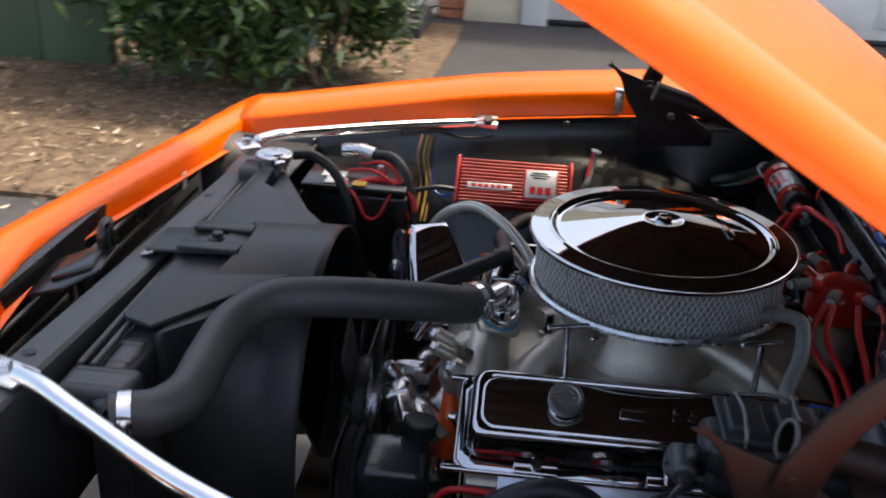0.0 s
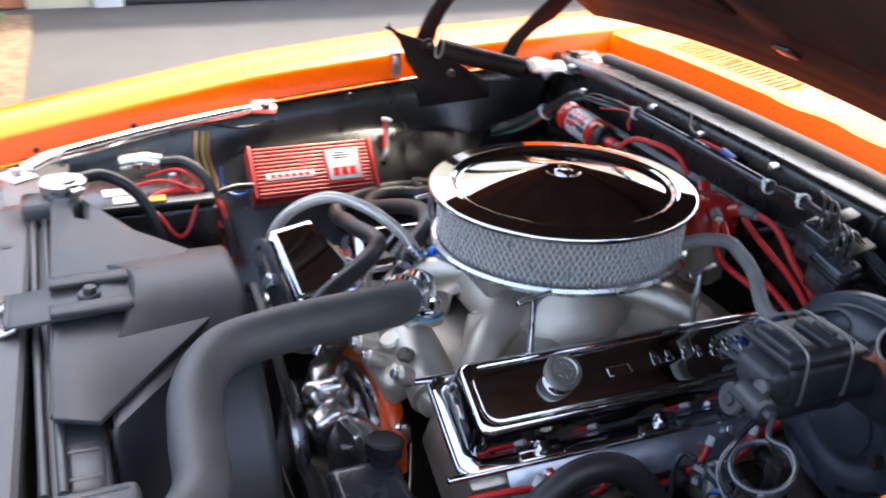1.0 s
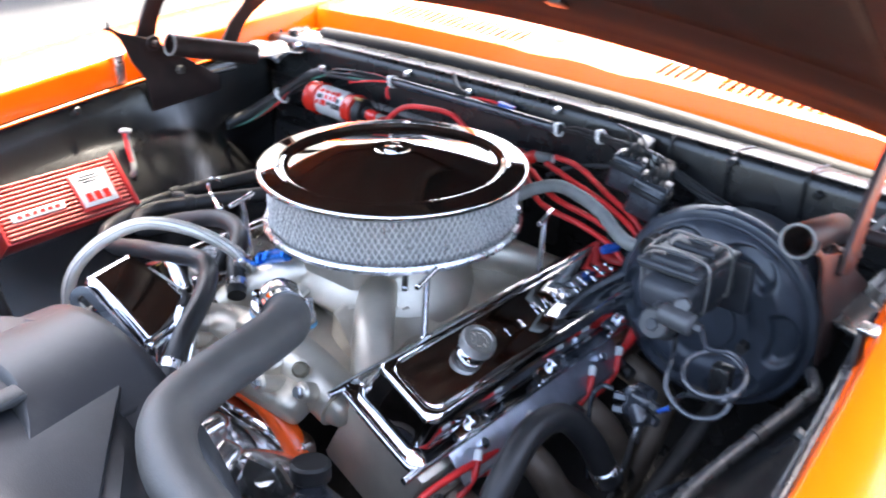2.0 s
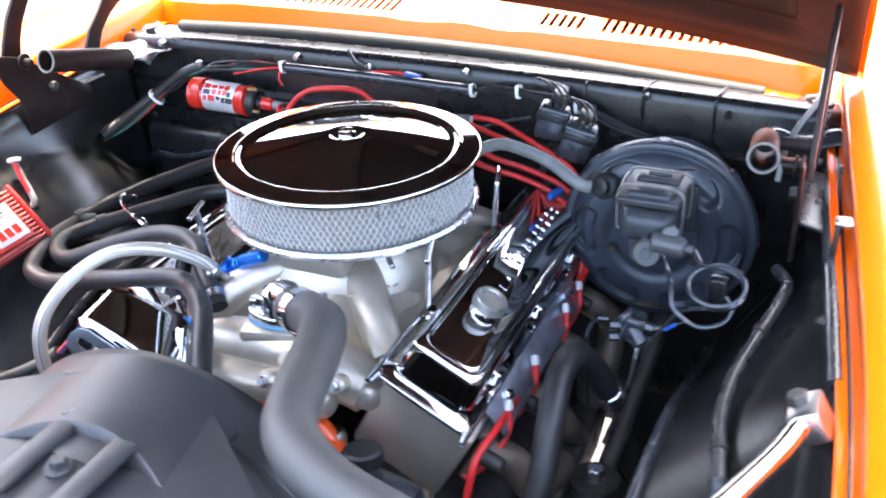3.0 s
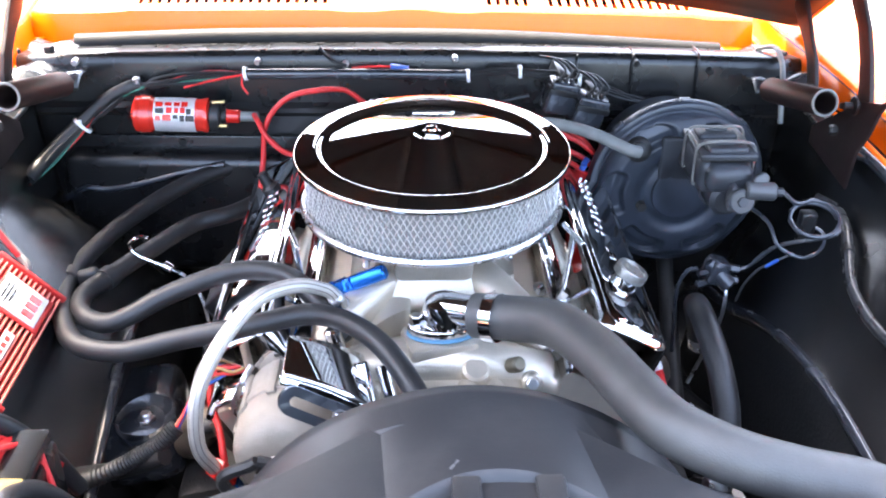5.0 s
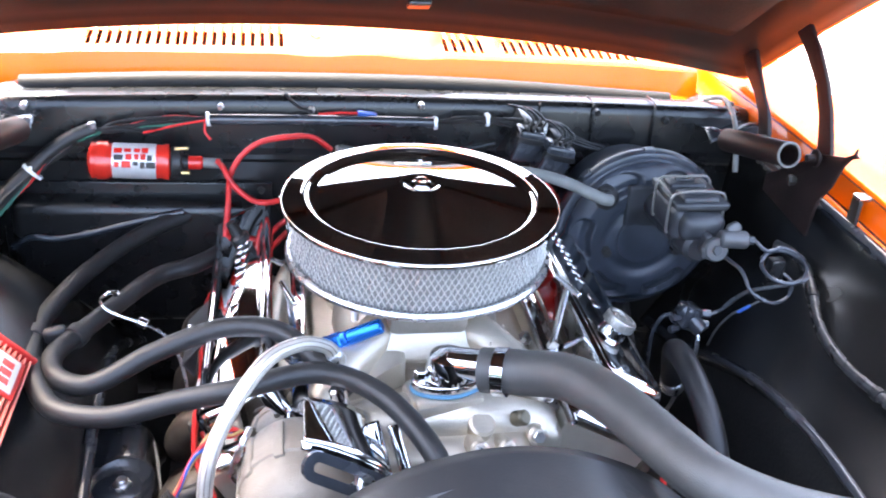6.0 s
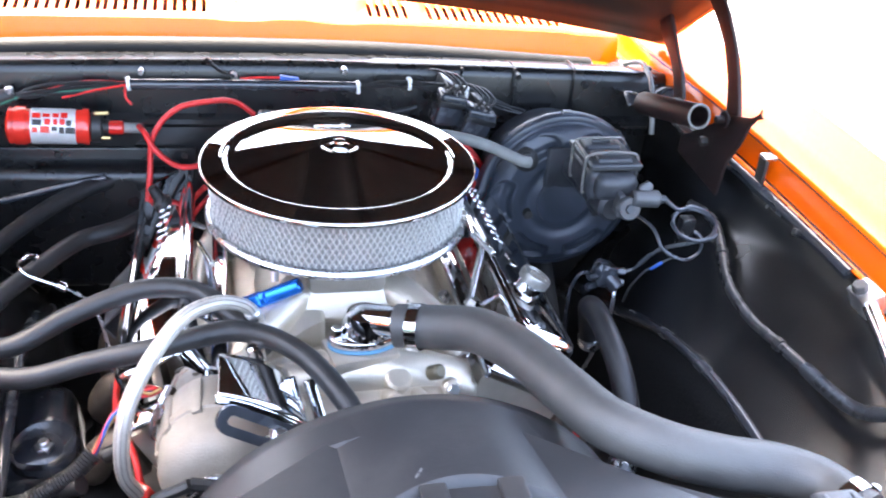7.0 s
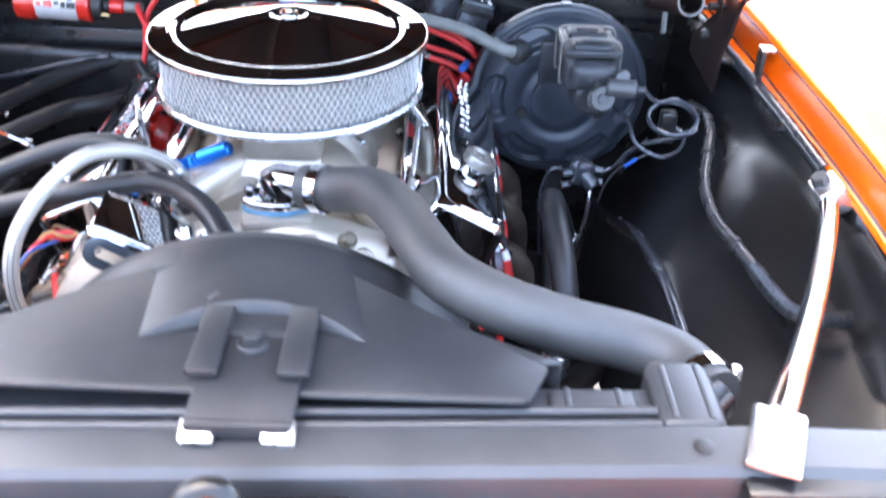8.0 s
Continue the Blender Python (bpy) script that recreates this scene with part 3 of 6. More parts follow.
# Flat black discs paint in the dark of holes through the crossbar.
for x, y in ((0.378, -0.706), (-0.18, -0.698)):
    part("dark_hole_disc", lathe([(0, 0.0012), (0.006, 0.0012), (0.0075, 0.0006), (0.0075, 0)], pose(x, y, 0.8575 + 0.050 * x), 12), RUBBER, cs)


# ---- radiator and shroud ----
rad = thing("radiator", (0.03, -0.63, 0.38), "black radiator with a brazed top tank behind the core support", "radiator")
bm = box((0.03, -0.637, 0.821), (0.70, 0.062, 0.036), (0, -1.2, 0), bev=0.008, seg=3)
part("top_tank", bm, COREM, rad)
for y in (-0.665, -0.650):
    part("tank_rib", tube([(-0.31, y - 0.001, 0.839), (0.0, y, 0.846), (0.36, y + 0.004, 0.854)], 0.0046, 10, 4), COREM, rad, "long pressed rib of the tank")
part("core", box((0.03, -0.63, 0.61), (0.68, 0.045, 0.44), bev=0.004), DARKIRON, rad)
part("bottom_tank", box((0.03, -0.63, 0.375), (0.71, 0.056, 0.04), bev=0.012), BLACK, rad)
part("filler_neck", lathe([(0.024, -0.03), (0.024, 0.012), (0.028, 0.014)], pose(-0.306, -0.622, 0.858), 24), CHROME, rad)
cap = part("cap", lathe([(0.030, 0.0), (0.0315, 0.002), (0.0315, 0.011), (0.029, 0.013), (0.022, 0.013), (0.020, 0.016), (0, 0.017)], pose(-0.306, -0.622, 0.872), 32), STEEL, rad, "dull steel pressure cap")
for a in (0, 180):
    part("cap_ear", box((-0.306 + 0.034 * math.cos(radians(a + 30)), -0.622 + 0.034 * math.sin(radians(a + 30)), 0.878), (0.016, 0.018, 0.008), (0, 0, a + 30), bev=0.003), STEEL, cap)
part("inlet_neck", rod((0.395, -0.625, 0.830), (0.420, -0.597, 0.832), 0.021, 20), BLACK, rad)
for x, w, y, l, z, h in ((-0.30, 0.055, -0.640, 0.080, 0.848, 0.034), (0.315, 0.075, -0.628, 0.036, 0.838, 0.022), (0.386, 0.052, -0.626, 0.080, 0.832, 0.054)):
    b = part("end_mount", box((x, y, z), (w, l, h), bev=0.009, seg=3), COREM, rad, "black pressed end bracket")
    for dx in (-w * 0.27, w * 0.27):
        part("mount_rib", box((x + dx, y, z + h / 2 - 0.001), (0.006, l * 0.8, 0.004), bev=0.0015), COREM, b)

sh = thing("fan_shroud", (0.035, -0.5, 0.42), "grey-black plastic fan shroud arched over the fan", "fan shroud")
SCX, SCZ, SR = 0.025, 0.632, 0.25
FX0, FX1, FZ0, FZ1 = -0.285, 0.292, 0.41, 0.862


def shroud(u, v):
    """From the radiator's rectangle (v = 0) to the fan ring (v = 0.75) and along the ring to its rim."""
    if u <= 0.3:
        t, a0, a1, p, q = u / 0.3, -60, 60, (FX1, FZ0), (FX1, FZ1)
    elif u <= 0.7:
        t, a0, a1, p, q = (u - 0.3) / 0.4, 60, 120, (FX1, FZ1), (FX0, FZ1)
    else:
        t, a0, a1, p, q = (u - 0.7) / 0.3, 120, 240, (FX0, FZ1), (FX0, FZ0)
    a = radians(lerp(a0, a1, t))
    ring = Vector((SCX + SR * math.cos(a), -0.502, SCZ + SR * math.sin(a)))
    rect = Vector((lerp(p[0], q[0], t), -0.600, lerp(p[1], q[1], t)))
    if v <= 0.75:
        w = v / 0.75
        p = rect.lerp(ring, w)
        if 0.3 < u < 0.7:
            p.z = lerp(rect.z, ring.z, lerp(w, w ** 3, math.sin(math.pi * (u - 0.3) / 0.4)))
            p.z = min(p.z, 0.859)
        return p
    return ring + Vector((0, 0.057 * (v - 0.75) / 0.25, 0))


part("shell", sheet(shroud, 80, 16), SHROUDM, sh, thick=0.0035, angle=28)


VX = 0.044


def vault(u, v):
    x = lerp(-0.102, 0.102, u)
    q = (x / 0.102) ** 2
    top = 0.8868 - 0.0255 * q
    rear = SCZ + math.sqrt((SR + 0.002) ** 2 - (VX + x - SCX) ** 2)
    front = -0.556 - 0.034 * q
    if v <= 0.3:
        w = v / 0.3
        return Vector((VX + x, lerp(-0.5705 - 0.0195 * q, front, w), lerp(0.8655, top, math.sin(w * math.pi / 2))))
    w = (v - 0.3) / 0.7
    return Vector((VX + x, lerp(front, -0.446, w), lerp(top, rear - 0.0045 * q * q, min(1, w * 1.2))))


part("vaulted_crown", sheet(vault, 36, 15), SHROUDM, sh, "vaulted crown with a half-moon front", thick=0.003, angle=20)
part("top_plate", prism([(-0.29, -0.638), (0.0, -0.646), (0.262, -0.651), (0.280, -0.611), (0.194, -0.546), (0.115, -0.484), (-0.065, -0.484), (-0.142, -0.540), (-0.21, -0.612), (-0.29, -0.616)], Matrix.Translation((0, 0, 0.860)), 0.0065, 0.002), SHROUDM, sh, "flat grey top plate")
part("front_lip", tube([(-0.285, -0.637, 0.864), (0.0, -0.645, 0.864), (0.258, -0.650, 0.864)], 0.003, 8, 4), SHROUDM, sh)
for k in range(5):
    part("scuff", box((0.006 + k * 0.0042, -0.552 + k * 0.006, 0.8842 - k * 0.0003), (0.0016, 0.006 - 0.001 * (k % 2), 0.0008), (0, 0, -35), bev=0), mat("scuffed_plastic", (0.14, 0.14, 0.14), 0.6), sh, "pale scuff mark")
hd = thing("radiator_hold_down", (0.051, -0.64, 0.86), "black pressed strap holding the radiator top to the core support", "bracket")
part("strap", box((0.051, -0.640, 0.8730), (0.078, 0.105, 0.006), (3, 0, 0), bev=0.002), SHROUDM, hd)
part("rear_foot", box((0.051, -0.578, 0.8765), (0.082, 0.035, 0.006), (-6, 0, 0), bev=0.002), SHROUDM, hd)
for dx in (-0.034, 0.034):
    part("rib", box((0.051 + dx, -0.605, 0.8815), (0.024, 0.085, 0.008), bev=0.003), SHROUDM, hd)
    part("front_tab", box((0.051 + dx * 0.85, -0.691, 0.866), (0.024, 0.020, 0.005), (20, 0, 0), bev=0.0015), STEEL, hd, "bare bright steel tab")
part("bolt", hexnut((0.049, -0.606, 0.876), (0.049, -0.605, 0.888), 0.008), SHROUDM, hd)
part("washer", rod((0.049, -0.606, 0.876), (0.049, -0.606, 0.8815), 0.013, 18), SHROUDM, hd)
part("front_lip", box((0.051, -0.690, 0.868), (0.075, 0.008, 0.014), bev=0.003), SHROUDM, hd)

# fan behind the shroud
fan = thing("fan", (0.0, -0.40, 0.60), "dark clutch fan behind the shroud", "fan")
part("hub", lathe([(0, -0.04), (0.05, -0.04), (0.07, -0.02), (0.075, 0.0), (0.07, 0.02), (0.03, 0.035), (0, 0.035)], pose(0, -0.41, 0.60, 90, 0, 0), 32), DARKIRON, fan)
for k in range(6):
    part("blade", box((0.135 * math.cos(k * math.pi / 3), -0.415, 0.60 + 0.135 * math.sin(k * math.pi / 3)), (0.13, 0.004, 0.075), (0, -60 * k, 0), bev=0.0015), DARKIRON, fan)

# ---- engine ----
eng = thing("engine", (0, 0.0, 0.35), "V8 engine with orange front rail and aluminium heads", "engine")
# Orange-painted block; below the front rail its shade is put in as dark iron.
part("block", box((0, 0.03, 0.47), (0.20, 0.44, 0.20), bev=0.02), DARKIRON, eng, "engine block, coloured dark for the shade around it")
for s in (-1, 1):
    m = pose(s * 0.185, 0.01, 0.655, 0, s * 28, 0)
    part("cylinder_head", box((s * 0.185, 0.01, 0.655), (0.128, 0.49, 0.115), (0, s * 28, 0), bev=0.008), ALUM, eng, "bare aluminium head")
# Dark blocks added at the mounts to hide the bright ground beside the engine.
for s in (-1, 1):
    part("engine_mount", box((s * 0.255, -0.04, 0.46), (0.15, 0.34, 0.15), (0, s * 12, 0), bev=0.012), DARKIRON, eng, "dark engine mount block added to close the gap")
part("timing_cover", box((0.0, -0.262, 0.56), (0.22, 0.04, 0.22), bev=0.015, seg=3), CHROME, eng)
part("front_rail", tube([(-0.11, -0.268, 0.60), (-0.094, -0.266, 0.652), (-0.05, -0.264, 0.685), (0.0, -0.264, 0.697), (0.05, -0.264, 0.685), (0.094, -0.268, 0.655), (0.112, -0.27, 0.60)], 0.0155, 12, 8), BLOCKOR, eng, "orange painted block front")
part("water_pump", lathe([(0.0, 0), (0.05, 0), (0.06, 0.02), (0.045, 0.05), (0.03, 0.075), (0.0, 0.08)], axis((0, -0.285, 0.60), (0, -0.40, 0.60)), 28), POLISHED, eng)
part("pump_boss", box((0.055, -0.345, 0.655), (0.035, 0.05, 0.05), (20, 15, 20), bev=0.012, seg=4), POLISHED, eng)
part("pump_boss", box((0.012, -0.335, 0.672), (0.03, 0.06, 0.035), (12, 0, -10), bev=0.012, seg=4), POLISHED, eng)
part("pump_outlet", rod((0.03, -0.34, 0.66), (0.045, -0.365, 0.70), 0.010, 14), POLISHED, eng)
for s in (-1, 1):
    part("pump_leg", tube([(s * 0.03, -0.33, 0.62), (s * 0.08, -0.31, 0.64), (s * 0.115, -0.275, 0.62)], 0.027, 14, 6), POLISHED, eng)

man = thing("intake_manifold", (0, -0.02, 0.70), "bare cast aluminium intake manifold", "intake manifold")
part("valley_base", box((0, 0.0, 0.712), (0.30, 0.50, 0.04), bev=0.015, seg=3), ALUM, man)
part("plenum", lathe([(0.115, 0), (0.11, 0.03), (0.09, 0.055), (0.082, 0.075), (0.0, 0.075)], pose(0, 0.0, 0.725), 4 * 8), ALUM, man)
part("carb_pad", box((0, 0.0, 0.802), (0.13, 0.15, 0.02), bev=0.006), ALUM, man)
for s in (-1, 1):
    def flank(u, v, s=s):
        """Side of the casting: four runners fused into one falling surface with grooves between them."""
        y = lerp(-0.205, 0.215, u)
        ridge = math.exp(-((abs(y) - 0.150) / 0.038) ** 2) + 0.8 * math.exp(-((abs(y) - 0.058) / 0.026) ** 2)
        fall = v * v * (3 - 2 * v)
        z = lerp(0.772, 0.722, fall) + 0.016 * ridge * math.sin(math.pi * min(1.0, 0.25 + v * 0.75)) - 0.010
        if u in (0.0, 1.0):
            z -= 0.03
        return Vector((s * lerp(0.03, 0.158, v), y * lerp(0.72, 1.0, v), z))
    part("runner_flank", sheet(flank, 60, 18), ALUM, man, thick=0.004, angle=60)
    part("runner", tube([(s * 0.018, -0.050, 0.780), (s * 0.058, -0.092, 0.778), (s * 0.100, -0.142, 0.762), (s * 0.140, -0.186, 0.730)], lambda q: 0.027 - 0.002 * q, 18, 8), ALUM, man, "broad cast front runner")
    part("runner", tube([(s * 0.018, 0.050, 0.780), (s * 0.058, 0.092, 0.778), (s * 0.100, 0.142, 0.762), (s * 0.140, 0.186, 0.730)], lambda q: 0.027 - 0.002 * q, 18, 8), ALUM, man)
part("plenum_front", prism([(-0.062, 0.0), (0.062, 0.0), (0.044, 0.058), (-0.044, 0.058)], pose(0, -0.108, 0.742, 62, 0, 0), 0.03, 0.006, 3), ALUM, man, "sloping front of the plenum")
part("water_crossover", tube([(-0.13, -0.225, 0.715), (-0.06, -0.225, 0.737), (0.0, -0.225, 0.742), (0.06, -0.225, 0.737), (0.13, -0.225, 0.715)], 0.033, 16, 8), ALUM, man)
part("front_apron", box((0.0, -0.262, 0.716), (0.21, 0.045, 0.045), (25, 0, 0), bev=0.014, seg=3), ALUM, man)
for x, y, z, r in ((0.035, -0.300, 0.752, 0.012), (0.068, -0.296, 0.750, 0.010), (-0.075, -0.285, 0.745, 0.011), (0.11, -0.27, 0.744, 0.012)):
    b = part("boss", rod((x, y + 0.04, z - 0.02), (x, y, z), r, 18), ALUM, man)
    part("plug", hexnut((x, y + 0.004, z - 0.002), (x, y - 0.006, z + 0.003), r * 0.6), STEEL, b)
for k in range(6):
    part("cast_stroke", box((0.072 + k * 0.006, -0.150 + k * 0.013, 0.7905 - k * 0.0035), (0.004, 0.009, 0.0025), (10, 22, -28 + 9 * (k % 2)), bev=0.001), ALUM, man)
for x, y, z in ((0.10, -0.235, 0.742), (-0.10, -0.235, 0.742), (0.045, -0.255, 0.752)):
    part("cast_pad", lathe([(0.017, -0.02), (0.016, 0.004), (0.013, 0.007), (0, 0.007)], pose(x, y, z, 25, x * 150, 0), 18), ALUM, man)
part("neck_pad", box((0.005, -0.216, 0.768), (0.085, 0.06, 0.02), (0, 0, 12), bev=0.008), ALUM, man)
part("sensor", rod((0.080, -0.235, 0.742), (0.096, -0.258, 0.763), 0.0095, 18, None, 0.003), mat("dull_bronze", (0.13, 0.11, 0.075), 0.5, 0.5), man, "dull bronze sender")
for s in (-1, 1):
    for y in (-0.2, -0.06, 0.08, 0.2):
        part("bolt", hexnut((s * 0.148, y, 0.728), (s * 0.140, y, 0.744), 0.008), STEEL, man)

# thermostat housing
th = thing("thermostat_housing", (0.005, -0.216, 0.778), "polished chrome thermostat housing on the intake manifold", "thermostat housing")
OVAL = [(0.047 * math.copysign(abs(math.cos(a)) ** 1.25, math.cos(a)), 0.028 * math.sin(a)) for a in (k * math.tau / 32 for k in range(32))]
part("gasket", prism([(x * 1.03, y * 1.05) for x, y in OVAL], pose(0.005, -0.216, 0.779, 0, 0, 12), 0.002, 0.0006), mat("pale_blue_gasket", (0.12, 0.3, 0.45), 0.5), th, "blue gasket")
part("flange", prism(OVAL, pose(0.005, -0.216, 0.781, 0, 0, 12), 0.013, 0.004, 3), CHROME, th)
part("dome", lathe([(0.027, 0), (0.027, 0.012), (0.022, 0.028), (0.010, 0.036), (0, 0.037)], pose(0.002, -0.216, 0.792), 28), CHROME, th)
part("outlet", rod((0.0, -0.216, 0.812), (0.075, -0.254, 0.822), 0.0185, 24), CHROME, th)
for dx in (-0.036, 0.036):
    part("bolt", hexnut((0.005 + dx, -0.216 + dx * 0.21, 0.793), (0.005 + dx, -0.216 + dx * 0.21, 0.806), 0.0075), CHROME, th)

th.location += Vector((0.008, 0.006, 0.0))
HOSE = [(0.044, -0.238, 0.818), (0.085, -0.260, 0.828), (0.125, -0.300, 0.848), (0.155, -0.365, 0.862), (0.178, -0.436, 0.869), (0.202, -0.490, 0.870), (0.250, -0.522, 0.862), (0.31, -0.532, 0.847), (0.362, -0.536, 0.836), (0.398, -0.556, 0.832), (0.412, -0.587, 0.832), (0.418, -0.602, 0.832)]
uh = thing("radiator_hose", (0.2, -0.4, 0.86), "thick matte black upper radiator hose", "hose")
part("hose", tube(HOSE, 0.0258, 20, 10), HOSEM, uh)


def band(p, q, r, label, parent):
    b = part("clamp", lathe([(r, 0), (r + 0.0015, 0), (r + 0.0015, 0.014), (r, 0.014)], axis(p, q), 28), CHROME, parent, label)
    m = axis(p, q)
    part("worm_screw", rod(m @ Vector((r + 0.004, -0.012, 0.007)), m @ Vector((r + 0.004, 0.012, 0.007)), 0.005, 10), STEEL, b)


band((0.058, -0.246, 0.821), (0.085, -0.260, 0.826), 0.0265, "chrome worm clamp", uh)
band((0.4105, -0.580, 0.832), (0.4145, -0.592, 0.832), 0.0268, "chrome worm clamp", uh)


# valve covers
def valve_cover(s):
    a = radians(28)
    U, N = Vector((s * math.cos(a), 0, -math.sin(a))), Vector((s * math.sin(a), 0, math.cos(a)))
    C = Vector((s * 0.238, 0.012, 0.781))
    m = Matrix((( U.x, 0, N.x, C.x), (U.y, 1, N.y, C.y), (U.z, 0, N.z, C.z), (0, 0, 0, 1)))
    t = thing("valve_cover", tuple(C - N * 0.07), "tall chrome valve cover with raised lettering", "valve cover", "valve covers")
    bm = bmesh.new()
    rings = []
    for wx, wy, z in ((0.064, 0.258, -0.066), (0.064, 0.258, -0.058), (0.058, 0.252, -0.055), (0.0535, 0.2475, -0.051), (0.052, 0.2465, -0.046), (0.0482, 0.2444, -0.0095), (0.0470, 0.2433, -0.0062), (0.0450, 0.2414, -0.0032), (0.0424, 0.2389, -0.0010), (0.0392, 0.2357, 0.0), (0.0376, 0.2341, -0.0002), (0.0364, 0.2329, -0.0016), (0.0348, 0.2313, -0.0018), (0.0336, 0.2301, -0.0006), (0.0322, 0.2287, 0.0)):
        rr = 0.018
        ring = []
        for cx, cy, a0 in ((wx - rr, wy - rr, 0), (-wx + rr, wy - rr, 90), (-wx + rr, -wy + rr, 180), (wx - rr, -wy + rr, 270)):
            for k in range(7):
                an = radians(a0 + 15 * k)
                ring.append(bm.verts.new(m @ Vector((cx + rr * math.cos(an), cy + rr * math.sin(an), z))))
        rings.append(ring)
    for p, q in zip(rings, rings[1:]):
        for k in range(len(p)):
            j = (k + 1) % len(p)
            bm.faces.new((p[k], p[j], q[j], q[k]))
    bm.faces.new(rings[-1])
    part("body", bm, SMOKECHROME, t, angle=50)
    edge = []
    for cx, cy, a0 in ((0.046, 0.240, 0), (-0.046, 0.240, 90), (-0.046, -0.240, 180), (0.046, -0.240, 270)):
        edge += [m @ Vector((cx + 0.0185 * math.cos(radians(a0 + 30 * k)), cy + 0.0185 * math.sin(radians(a0 + 30 * k)), -0.0615)) for k in range(4)]
    part("rolled_edge", tube(edge + edge[:1], 0.0042, 10, 4), CHROME, t, "bright rolled flange edge")
    # raised lettering reduced to plain strokes, and an emblem bar
    y0 = -0.018
    random.seed(4)
    for k in range(9):
        for dx in (-0.009, 0.001):
            part("raised_stroke", box(m @ Vector((dx + random.uniform(-0.002, 0.002), y0 + 0.02 + k * 0.0205 + random.uniform(-0.002, 0.002), 0.0001)), (random.uniform(0.004, 0.009), random.uniform(0.004, 0.012), 0.0024), (0, s * 28, 0), bev=0.0007), CHROME, t)
    part("emblem", box(m @ Vector((0.002, y0 - 0.033, 0.0005)), (0.012, 0.030, 0.003), (0, s * 28, 0), bev=0.0012), CHROME, t)
    for k, y in enumerate((-0.13, 0.105)):
        b = Vector(m @ Vector((-0.056, y, -0.054)))
        tip = b + Vector((-s * 0.004 + s * 0.012, -0.004, 0.096))
        w = part("wing_bolt", rod(b - N * 0.004, tip, 0.0042, 12), CHROME, t)
        part("crossbar", rod(tip + Vector((0.008, -0.026, 0)), tip + Vector((-0.008, 0.026, 0)), 0.0036, 10), CHROME, w)
        part("wing_base", hexnut(b - N * 0.002, b + N * 0.014, 0.009), CHROME, w)
    for y in (-0.16, 0.0, 0.16):
        b = Vector(m @ Vector((0.056, y, -0.056)))
        w = part("hold_down", rod(b, b + N * 0.018, 0.0075, 12), CHROME, t)
        part("spreader", box(b + U * 0.002 + N * 0.003, (0.016, 0.055, 0.006), (0, s * 28, 0), bev=0.002), CHROME, w)
    return t, m


vcd, MD = valve_cover(1)
vcp, MP = valve_cover(-1)
# oil filler on the driver's cover
CAPM = mat("worn_cap_metal", (0.30, 0.285, 0.26), 0.38, 0.8, 0, 0.25, 60, 0.3, 300, 0.1)
om = MD @ Matrix.Translation((0.0, -0.132, 0)) @ Matrix.Scale(0.86, 4)
oc = part("oil_filler", lathe([(0.0215, 0), (0.0215, 0.004), (0.0205, 0.006), (0.0205, 0.018)], om, 28), SMOKECHROME, vcd, "round knurled oil filler cap")
part("cap", lathe([(0.019, 0.016), (0.0245, 0.017), (0.0245, 0.030), (0.0235, 0.032), (0.019, 0.032), (0.017, 0.030), (0.0, 0.030)], om, 64), CAPM, oc)
for k in range(28):
    a = k / 28 * 2 * math.pi
    bm = box((0, 0, 0), (0.0010, 0.0022, 0.010), bev=0)
    bm.transform(om @ pose(0.0245 * math.cos(a), 0.0245 * math.sin(a), 0.0235, 0, 0, math.degrees(a)))
    part("knurl", bm, CAPM, oc)
for k in range(8):
    a = k / 8 * 2 * math.pi
    bm = box((0, 0, 0), (0.006, 0.0018, 0.0016), bev=0)
    bm.transform(om @ pose(0.011 * math.cos(a), 0.011 * math.sin(a), 0.0306, 0, 0, math.degrees(a) + 90 * (k % 2)))
    part("raised_mark", bm, ALTCAST, oc)
